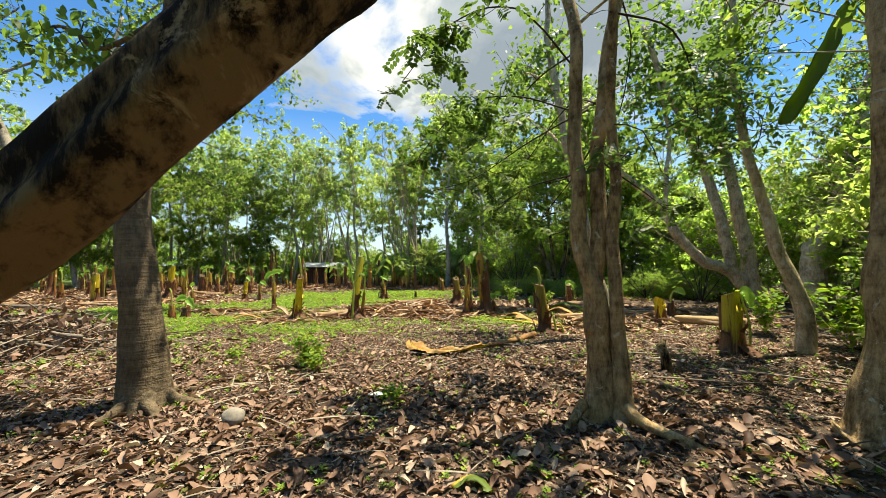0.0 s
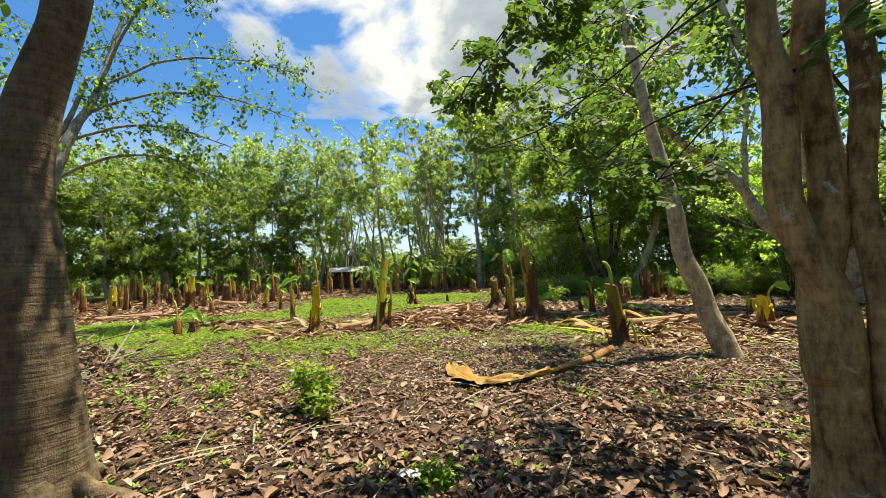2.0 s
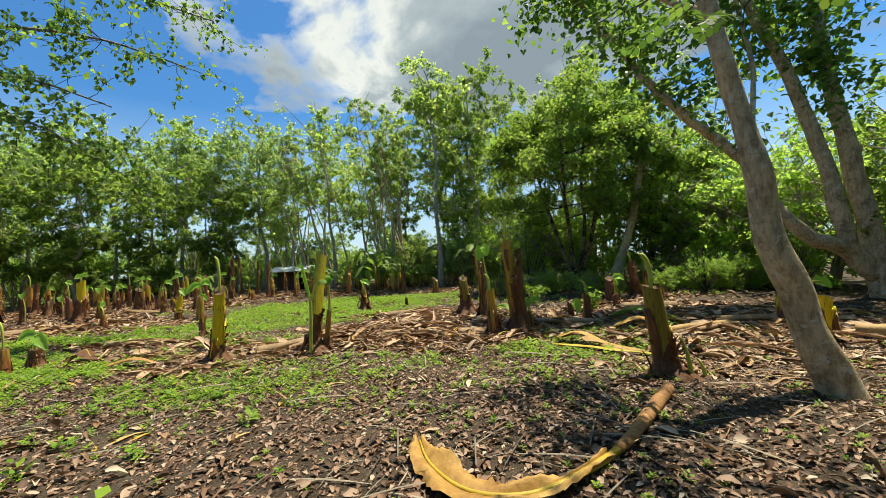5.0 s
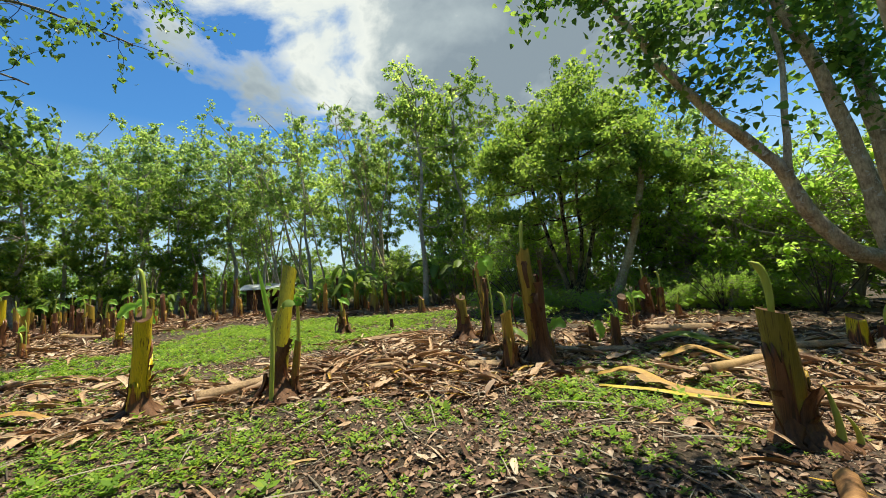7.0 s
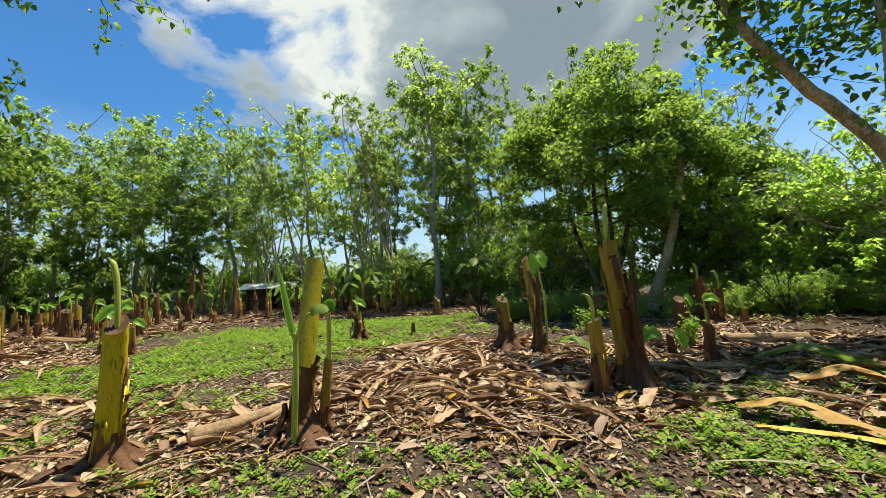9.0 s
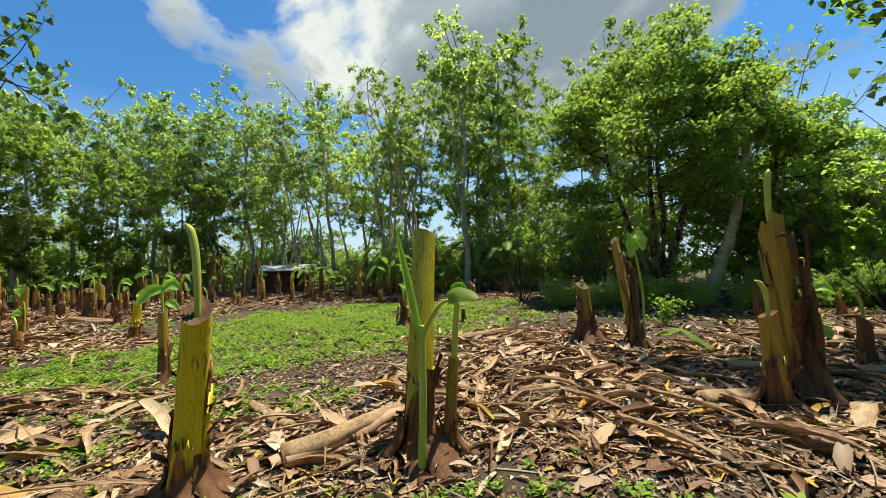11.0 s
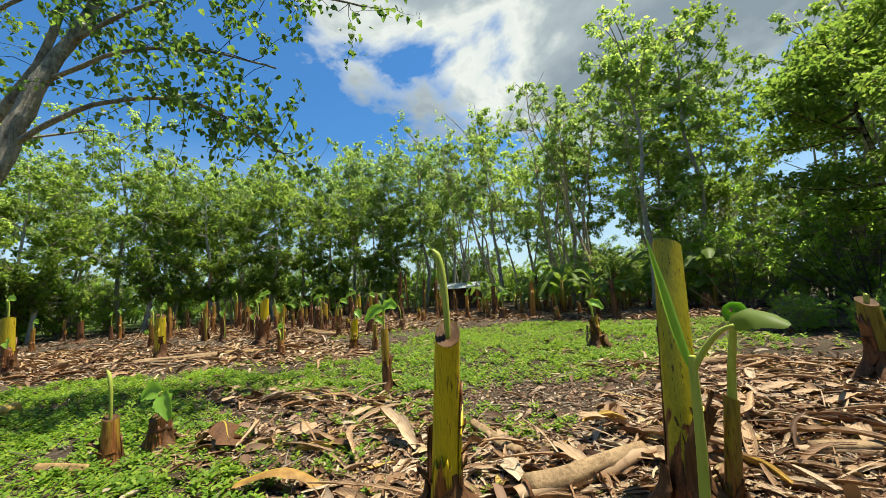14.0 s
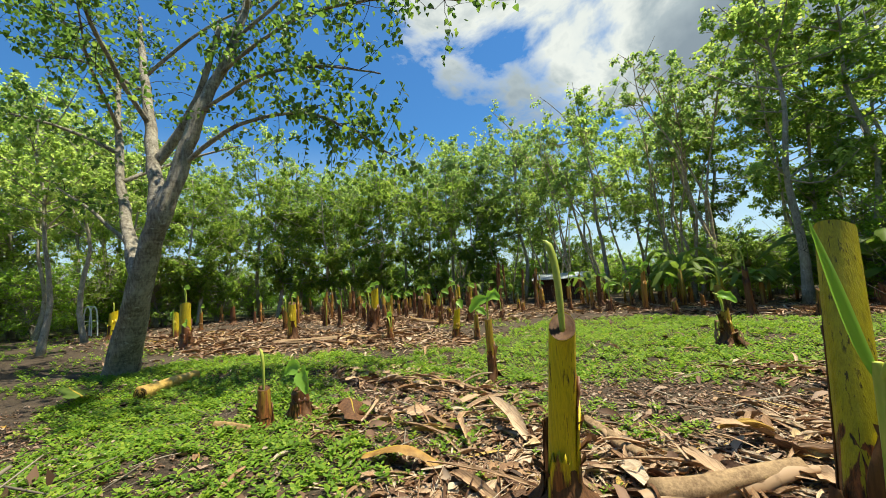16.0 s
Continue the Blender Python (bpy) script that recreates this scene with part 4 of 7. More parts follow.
    # grey tree that leans across the left of the plot
    b = on_ground(-13.9, 9.1)
    t = thing("tree", b, "grey scarred tree leaning across the field with heart-shaped leaves", "tree")
    runs = [("trunk", [(-13.95, 9.1, -0.15), (-13.25, 9.13, 1.02), (-12.75, 9.2, 2.03), (-12.15, 9.35, 3.3), (-12.05, 9.65, 4.2), (-11.9, 10.0, 5.7), (-11.65, 10.5, 7.0), (-11.6, 10.9, 8.5), (-11.5, 11.3, 10.3)], 0.27, 0.05),
            ("fork", [(-12.2, 9.3, 3.1), (-12.4, 9.35, 3.8), (-13.5, 9.5, 5.6), (-14.9, 9.6, 8.0), (-15.6, 9.7, 9.6)], 0.19, 0.05),
            ("fork", [(-12.9, 9.2, 1.8), (-13.9, 9.25, 2.85), (-15.2, 9.3, 4.3), (-16.4, 9.4, 6.8), (-17.2, 9.5, 8.6)], 0.17, 0.05),
            ("limb", [(-12.9, 9.45, 4.6), (-12.6, 9.75, 5.2), (-12.1, 10.0, 6.0), (-11.6, 10.3, 7.6)], 0.12, 0.05),
            ("limb", [(-11.9, 10.0, 5.6), (-10.6, 10.6, 6.1), (-9.2, 11.2, 6.0), (-7.9, 11.7, 5.5)], 0.045, 0.015),
            ("limb", [(-11.75, 10.3, 6.5), (-10.0, 11.0, 7.2), (-8.2, 11.8, 7.2), (-6.6, 12.5, 6.7)], 0.045, 0.015),
            ("limb", [(-11.6, 10.6, 7.4), (-10.2, 11.6, 8.6), (-8.4, 12.8, 9.0), (-6.8, 13.8, 8.8)], 0.045, 0.015),
            ("limb", [(-11.6, 10.9, 8.3), (-10.2, 10.5, 9.4), (-8.6, 10.2, 9.9), (-7.2, 10.2, 9.8)], 0.045, 0.015),
            ("limb", [(-12.0, 9.7, 4.4), (-10.9, 10.4, 5.1), (-9.7, 11.2, 5.2), (-8.5, 11.6, 4.5), (-7.9, 11.8, 4.0)], 0.05, 0.012),
            ("limb", [(-13.6, 9.5, 5.7), (-13.0, 8.6, 6.8), (-11.8, 7.9, 7.6), (-10.4, 7.6, 8.0)], 0.06, 0.015),
            ("limb", [(-14.6, 9.6, 7.4), (-13.4, 10.6, 8.6), (-12.4, 11.8, 9.6)], 0.05, 0.015),
            ("limb", [(-15.4, 9.3, 4.7), (-15.8, 10.6, 5.6), (-15.4, 12.2, 6.4)], 0.06, 0.02),
            ("limb", [(-15.8, 9.35, 5.6), (-17.0, 8.4, 6.4), (-17.8, 7.4, 6.8)], 0.06, 0.02),
            ("limb", [(-16.2, 9.4, 6.4), (-15.0, 8.6, 7.4), (-13.8, 8.2, 8.2)], 0.05, 0.015),
            ("limb", [(-16.8, 9.45, 7.6), (-16.0, 8.4, 8.6), (-15.0, 7.6, 9.2)], 0.05, 0.015),
            ("limb", [(-14.2, 9.55, 6.8), (-15.2, 8.6, 7.6), (-16.4, 7.8, 8.0)], 0.05, 0.015),
            ("limb", [(-13.9, 9.25, 2.85), (-15.0, 8.6, 3.9), (-16.4, 8.2, 4.6)], 0.05, 0.015)]
    tips = []
    for k, (nm, pts, r0, r1) in enumerate(runs):
        pts = shift(b, pts)
        limb(t, nm, pts, r0, r1, BARK_GREY, 16, 0.35 if k == 0 else 0, 100 + k, 5)
        l = smooth_line(pts, 5)
        tips += l[30:] if k == 0 else l[10:] if k < 4 else l[6:]
    sprays(t, 30, tips, 370, 1.4, 20, 0.12, LEAF_NEAR, DARK_TWIG, LEAF_HEART, up=-0.05, cloud_r=0.10, droop=0.7)

    # round dense crown across the field, two leaning stems beside it
    clumped_tree(7, on_ground(4.8, 20.9), 60, (5.1, 3.7, 4.0), 4, 0.13, 92, 400, 0.165, BARK_DARK, LEAF_DENSE, "broad dense-crowned tree with dark multiple stems")
    clumped_tree(9, on_ground(8.7, 21.8), 115, (4.4, 3.0, 3.0), 2, 0.13, 56, 380, 0.165, BARK_DARK, LEAF_DENSE, "dense-crowned tree beside the thicket")
    b = on_ground(5.85, 19.8)
    t = thing("tree", b, "pale bare leaning trunk under the dense crown", "tree")
    limb(t, "trunk", shift(b, [(5.78, 19.85, -0.1), (6.2, 19.85, 0.95), (6.62, 19.85, 1.95), (7.12, 19.85, 3.6), (7.6, 19.9, 6.0)]), 0.21, 0.1, BARK_PALE, 12, 0.2, 111, 5)
    sprays(t, 31, shift(b, [(7.3, 19.9, 4.6), (7.5, 19.9, 5.3), (7.6, 19.9, 6.0), (7.8, 20.0, 6.6)]), 60, 1.8, 30, 0.16, LEAF_DENSE, DARK_TWIG, up=0.2, cloud_r=0.2)
    t = wild_tree(11, 13.9, 0.15, 0.36, 2.3, 26, 100, 40, 0.22, BARK_WOOD, LEAF_FOREST, "tall slim tree that stands above the wood's edge", 1, 0.01, 0.5)
    t.matrix_basis = Matrix.LocRotScale(Vector(on_ground(-1.7, 26.6)), Euler((0, 0, 0.4)), None)


trees_near()


def thickets():
    """Bushes and saplings that close the field on the right, and unseen ones added behind the walk."""
    used, rng = set(), random.Random(31)
    kinds = [wild_tree(60 + k, h, 0.05, 0.12, w, 26, 190, 55, lf, BARK_WOOD, mat, "leafy green thicket bush", 5, 0.10, 0.5, "bush", "thicket bushes")
             for k, (h, w, lf, mat) in enumerate(((3.0, 1.7, 0.115, LEAF_BUSH), (2.2, 1.5, 0.10, LEAF_BUSH), (4.0, 2.1, 0.13, LEAF_DENSE), (2.6, 1.6, 0.12, LEAF_FOREST)))]
    edge = [(-7, 34), (-2, 29.5), (2.5, 25.0), (7.5, 23.5), (9.0, 19.2), (10.5, 16.4), (12.2, 12.6), (12.2, 9.0), (9.5, 6.0), (8.0, 2.0), (8.5, -3), (4, -9), (-6, -10), (-18, -7)]
    for (ax, ay), (bx, by) in zip(edge, edge[1:]):
        l = math.hypot(bx - ax, by - ay)
        nx, ny = -(by - ay) / l, (bx - ax) / l
        for gap, depth in ((2.1, 0.4), (3.0, 3.2)) if ay > 16.0 else ((1.7, -0.3), (2.1, 0.9), (3.0, 3.2)):
            k = rng.uniform(0, gap)
            while k < l:
                o = depth + rng.uniform(-0.5, 0.7)
                put(rng.choice(kinds), ax + (bx - ax) * k / l + nx * o, ay + (by - ay) * k / l + ny * o, rng.uniform(0, 360), rng.uniform(0.85, 1.5), used)
                k += gap * rng.uniform(0.7, 1.3)
    # low growth at the feet of the edge trees
    for k in range(30):
        u = k / 29
        put(kinds[k % 2], 1.0 + 9.2 * u + rng.uniform(-0.5, 0.5), 19.6 - 3.4 * u + rng.uniform(-0.9, 0.9), rng.uniform(0, 360), rng.uniform(0.16, 0.34), used)
    for k in range(16):
        u = k / 15
        put(kinds[k % 2], -42 + 42 * u, 33 + 9.0 * math.sin(math.pi * u) + rng.uniform(1.0, 5.5), rng.uniform(0, 360), rng.uniform(0.7, 1.25), used)
    for k in range(14):
        put(kinds[k % 4], -37 + rng.uniform(-2.5, 2.5), -6 + 1.9 * k, rng.uniform(0, 360), rng.uniform(1.0, 1.7), used)
    for k in range(24):
        u = k / 23
        a = math.pi * (1.02 - 0.56 * u)
        put(kinds[k % 4], -8 + 38 * math.cos(a) + rng.uniform(-1.5, 1.5), 9 + 34 * math.sin(a) + rng.uniform(-1, 4), rng.uniform(0, 360), rng.uniform(0.7, 1.25), used)
    # a far hedge closes the gaps under the crowns
    for k in range(30):
        a = math.pi * (1.06 - 0.60 * k / 29)
        put(kinds[(2, 3, 0)[k % 3]], -8 + 52 * math.cos(a) + rng.uniform(-1.5, 1.5), 9 + 48 * math.sin(a) + rng.uniform(-2, 2), rng.uniform(0, 360), rng.uniform(1.1, 1.7), used)


thickets()


# ---- banana stumps ----
def young_leaf(parent, base, tip, width, sag=0.1, name="leaf"):
    a, b = Vector(base), Vector(tip)
    n = 11
    pts = [a.lerp(b, i / n) + Vector((0, 0, sag * math.sin(math.pi * i / n))) for i in range(n + 1)]
    wid = [width * math.sin(math.pi * min(0.06 + 0.94 * i / n, 0.97)) ** 0.6 for i in range(n + 1)]
    g = Geo().strip(pts, wid, (0.25, -0.8, 0.55), 0.45, 8, 0, 0.22, int(width * 1000))
    for k, p in enumerate(g.v):
        p += Vector((0, 0, 1)) * 0.006 * math.sin(k * 2.3 + width * 90)
    return part(name, g, BANANA_LEAF, parent, "bright green young banana leaf")


def stump(x, y, h, w, mat=None, lean=(0, 0), shoot=0.0, hook=0.0, leaf=0, husks=4, slant=0.15, seed=0, label="", split=False, flare=0.45, toward=None):
    """A felled banana stem: layered stem with a slanting cut, brown sheaths at its foot, sometimes a new shoot."""
    rng = random.Random(seed)
    mat = mat or STEM_YELLOW
    kind = {"yellow_green_stem": "yellow-green", "half_rotted_stem": "half-brown", "olive_stem": "olive", "brown_stem": "brown fibrous", "dark_red_stem": "dark reddish", "rusty_stem": "rusty brown", "dark_streaked_stem": "dark-streaked"}[mat.name]
    text = label or f"{kind} cut banana stump" + (" with a pale shoot" if shoot else "") + (" and young leaf" if leaf else "")
    text = text.replace("cut banana stump with", "banana stump with")
    t = thing("banana_stump", on_ground(x, y), text, "banana stump", "felled banana stumps", rng.uniform(-30, 30) if not lean[0] else 0)
    r, sides, rings = w / 2, 20, 12
    turned = seed if toward is None else toward
    lx, ly = lean
    g = Geo()
    for i in range(rings + 1):
        s = i / rings
        rr = r * (1 + flare * math.exp(-s * h / 0.16) - 0.14 * s)
        for k in range(sides):
            a = 2 * math.pi * k / sides
            lobes = 1 + 0.045 * math.sin(3 * a + seed + s * 1.2) + 0.03 * math.cos(7 * a + seed * 2)
            z = -0.05 + s * (h + 0.05)
            if i == rings:
                z += slant * r * 2 * math.cos(a + turned) + (rng.uniform(-0.03, 0.06) if split else 0)
            g.v.append(Vector((lx * s ** 1.2 * h + rr * lobes * math.cos(a), ly * s ** 1.2 * h + rr * lobes * math.sin(a), z)))
    for i in range(rings):
        for k in range(sides):
            a0, a1 = i * sides + k, i * sides + (k + 1) % sides
            g.f.append((a0, a1, a1 + sides, a0 + sides))
    stem = part("stem", g, mat, t)
    # cut face: nested sheath rings, sunk a little towards the heart
    c = Geo()
    rr = r * 0.86
    for j, (q, dz) in enumerate(((1.0, 0.0), (0.86, 0.004), (0.80, -0.016), (0.62, 0.0), (0.56, -0.018), (0.36, -0.004), (0.30, -0.022), (0.08, -0.012))):
        for k in range(sides):
            a = 2 * math.pi * k / sides
            lobes = 1 + 0.045 * math.sin(3 * a + seed + 1.2) + 0.03 * math.cos(7 * a + seed * 2)
            c.v.append(Vector((lx * h + rr * q * lobes * math.cos(a), ly * h + rr * q * lobes * math.sin(a), h - 0.006 + dz + slant * r * 2 * q * math.cos(a + turned))))
    for j in range(7):
        for k in range(sides):
            a0, a1 = j * sides + k, j * sides + (k + 1) % sides
            c.f.append((a0, a1, a1 + sides, a0 + sides))
    part("cut_face", c, CUT, t)
    # outer leaf-sheaths still wrapped round the stem, torn off at uneven heights
    for k in range(3 if h > 0.5 else 2):
        a0, span, top = rng.uniform(0, 6.28), rng.uniform(1.3, 2.6), rng.uniform(0.35, 0.96 if split else 0.85)
        sh, m, rows = Geo(), 9, 9
        for layer in (1.035 + 0.02 * k, 1.10 + 0.03 * k):
            for i in range(rows + 1):
                for c in range(m + 1):
                    a = a0 + span * (c / m - 0.5) * (1 - 0.25 * i / rows)
                    s = top * i / rows * (1 - 0.10 * math.sin(c * 2.1 + seed + k) * (i == rows) - 0.16 * abs(c / m - 0.5) * (i / rows) ** 3)
                    rr = r * (1 + flare * math.exp(-s * h / 0.16) - 0.14 * s) * (1 + 0.045 * math.sin(3 * a + seed + s * 1.2) + 0.03 * math.cos(7 * a + seed * 2)) * layer * (1 + 0.10 * (i == rows) * (layer > 1.08))
                    sh.v.append(Vector((lx * max(s, 0) ** 1.2 * h + rr * math.cos(a), ly * max(s, 0) ** 1.2 * h + rr * math.sin(a), -0.04 + s * h)))
        half = (rows + 1) * (m + 1)
        for i in range(rows):
            for c in range(m):
                q = i * (m + 1) + c
                sh.f.append((half + q, half + q + 1, half + q + m + 2, half + q + m + 1))
                sh.f.append((q, q + m + 1, q + m + 2, q + 1))
        edge = [i * (m + 1) for i in range(rows + 1)] + [rows * (m + 1) + c for c in range(1, m + 1)] + [i * (m + 1) + m for i in range(rows - 1, -1, -1)]
        sh.f += [(p1, p0, half + p0, half + p1) for p0, p1 in zip(edge, edge[1:])]
        part("outer_sheath", sh, rng.choice((mat, STEM_BROWN, STEM_RED, mat)), t)
    for k in range(husks):
        a = rng.uniform(0, 2 * math.pi)
        d = Vector((math.cos(a), math.sin(a), 0))
        l, out = h * (rng.uniform(0.35, 1.0) if split else rng.uniform(0.22, 0.55)), rng.uniform(0.02, 0.16)
        pts = [d * (r * (1.5 + 0.5 * flare) + out * 1.2) + Vector((0, 0, 0.0)), d * (r * 1.22) + Vector((0, 0, l * 0.35)), d * (r * 1.10) + Vector((0, 0, l * 0.7)), d * (r * 1.06 + out * 0.6) + Vector((lx * h * 0.2, ly * h * 0.2, l))]
        wid = [r * v for v in (1.0, 0.85, 0.6, 0.22)]
        line = smooth_line(pts, 3)
        w2 = [wid[min(i // 3, 2)] + (wid[min(i // 3 + 1, 3)] - wid[min(i // 3, 2)]) * (i % 3) / 3 for i in range(len(line))]
        part("sheath", Geo().strip(line, w2, d, -0.35, 4, 0.006, 0.12, seed + k), SHEATH, t)
    for k in range(6 if split else 0):
        a, z, l = rng.uniform(0, 2 * math.pi), h * rng.uniform(0.4, 0.95), rng.uniform(0.22, 0.5)
        d, o = Vector((math.cos(a), math.sin(a), 0)), rng.uniform(0.05, 0.15)
        ax = Vector((lx * z, ly * z, 0))
        pts = [ax + d * r * 1.0 + Vector((0, 0, z)), ax + d * (r * 1.1 + o * 0.7) + Vector((0, 0, z + 0.03)), ax + d * (r * 1.15 + o) + Vector((0, 0, z - l * 0.4)), ax + d * (r * 1.15 + o * 0.8) + Vector((0.03, 0, max(z - l, 0.05)))]
        line = smooth_line(pts, 3)
        part("torn_strip", Geo().strip(line, [r * (0.45 - 0.03 * i) for i in range(len(line))], d, 0.4, 3, 0.004, 0.2, seed + 9 * k), rng.choice((SHEATH, DRY_LOG, SHEATH)), t)
    if shoot:
        a = rng.uniform(0, 2 * math.pi) if not hook else (math.pi if hook < 0 else 0)
        hk = abs(hook)
        p0 = Vector((lx * h, ly * h, h - 0.06))
        d = Vector((math.cos(a), math.sin(a) * 0.3, 0))
        pts = [p0, p0 + Vector((0, 0, shoot * 0.45)), p0 + d * hk * 0.18 + Vector((0, 0, shoot * 0.8)), p0 + d * hk * 0.55 + Vector((0, 0, shoot * 1.0)), p0 + d * hk + Vector((0, 0, shoot * (1.06 if hk < 0.15 else 0.98)))]
        line = smooth_line(pts, 4)
        rad = [0.018 + 0.007 * math.sin(math.pi * min(i / len(line), 1)) if i < len(line) - 4 else 0.018 * (len(line) - i) / 5 for i in range(len(line))]
        part("shoot", Geo().tube(line, [v * max(0.7, min(1.25, w / 0.2)) for v in rad], 10, 0.05, seed), SHOOT, t, "pale green rolled shoot")
        if leaf:
            q = line[len(line) * 2 // 3]
            for k in range(leaf):
                s = -1 if k % 2 else 1
                young_leaf(t, q, q + Vector((s * 0.26 * rng.uniform(0.8, 1.2), -0.10 * rng.uniform(-1, 1), -0.02 + rng.uniform(-0.20, 0.10))), 0.10, 0.05)
    elif leaf:
        p0 = Vector((lx * h + 0.04, ly * h - r, h * 0.3))
        g2 = smooth_line([Vector((r + 0.05, -r * 0.5, 0)), Vector((r + 0.07, -r * 0.5, h * 0.5)), Vector((r * 0.8, -r * 0.5, h * 0.9)), Vector((r * 0.6, -r * 0.6, h * 1.02))], 3)
        part("shoot", Geo().tube(g2, taper(len(g2), 0.022, 0.01), 8), SHOOT, t, "pale green side shoot")
        for k in range(leaf):
            s = -1 if k % 2 else 1
            young_leaf(t, g2[-1], g2[-1] + Vector((s * 0.10, -0.07, -0.32 if k else -0.22)), 0.115, 0.08)
    return t


Y, O, B, R = STEM_YELLOW, STEM_OLIVE, STEM_BROWN, STEM_RED
stump(-3.96, 9.50, 1.17, 0.19, Y, (0.11, -0.06), 0.58, -0.08, 0, 10, 0.42, 1, "tall yellow-green banana stump with a pale hooked shoot", flare=0.35, toward=-1.9)
stump(-2.54, 9.96, 1.66, 0.21, STEM_HALF, (0.045, 0.22), 0, 0, 0, 6, 0.26, 2, "tallest yellow banana stump, half its foot rotted brown", flare=0.4)
stump(-2.32, 9.99, 0.68, 0.095, B, (0.10, 0.05), 0, 0, 0, 3, 0.2, 3, "slim brown stump beside the tallest one", flare=0.2)


def foot_sheaths(x, y, r, seed, count, reach, high):
    """Broad dark sheaths that have peeled away from a stump's foot and sag to the ground."""
    rng = random.Random(seed)
    for k in range(count):
        a = 2 * math.pi * k / count + rng.uniform(-0.5, 0.5)
        d = Vector((math.cos(a), math.sin(a), 0))
        b = Vector(on_ground(x, y))
        t = thing("peeled_sheath", b + d * r, "dark brown peeled sheath sagging from a stump's foot", "dry sheath", "peeled sheaths round stumps")
        l, h = reach * rng.uniform(0.45, 1.35), high * rng.uniform(0.35, 1.3)
        line = smooth_line([d * 0.02 + Vector((0, 0, h)), d * 0.05 + Vector((0, 0, h * 0.55)), d * (0.10 + l * 0.25) + Vector((0, 0, h * 0.18)), d * l + Vector((0.03, 0, 0.015))], 4)
        n = len(line)
        part("blade", Geo().strip(line, [r * (0.2 + 0.5 * math.sin(math.pi * (0.1 + 0.8 * i / n)) ** 0.8) for i in range(n)], d + Vector((0, 0, 0.6)), -0.6, 6, 0.006, 0.35, seed + k), SHEATH, t)


for x, y, r, seed, count, reach, high in ((-3.96, 9.50, 0.11, 1, 5, 0.28, 0.27), (-2.54, 9.96, 0.12, 2, 4, 0.24, 0.34), (-2.32, 9.99, 0.06, 3, 3, 0.2, 0.25), (1.08, 10.98, 0.14, 4, 7, 0.30, 0.55), (0.60, 10.63, 0.10, 5, 4, 0.22, 0.25), (0.03, 13.95, 0.15, 6, 6, 0.4, 0.4), (0.46, 13.1, 0.10, 7, 4, 0.3, 0.4),
                                         (2.38, 8.04, 0.12, 8, 4, 0.2, 0.22), (-13.9, 16.3, 0.17, 9, 7, 0.6, 0.5), (-7.35, 9.62, 0.09, 10, 3, 0.22, 0.25), (-14.95, 13.7, 0.15, 11, 4, 0.3, 0.4), (-3.5, 16.5, 0.13, 12, 5, 0.35, 0.35)):
    foot_sheaths(x, y, r, seed, count, reach, high)


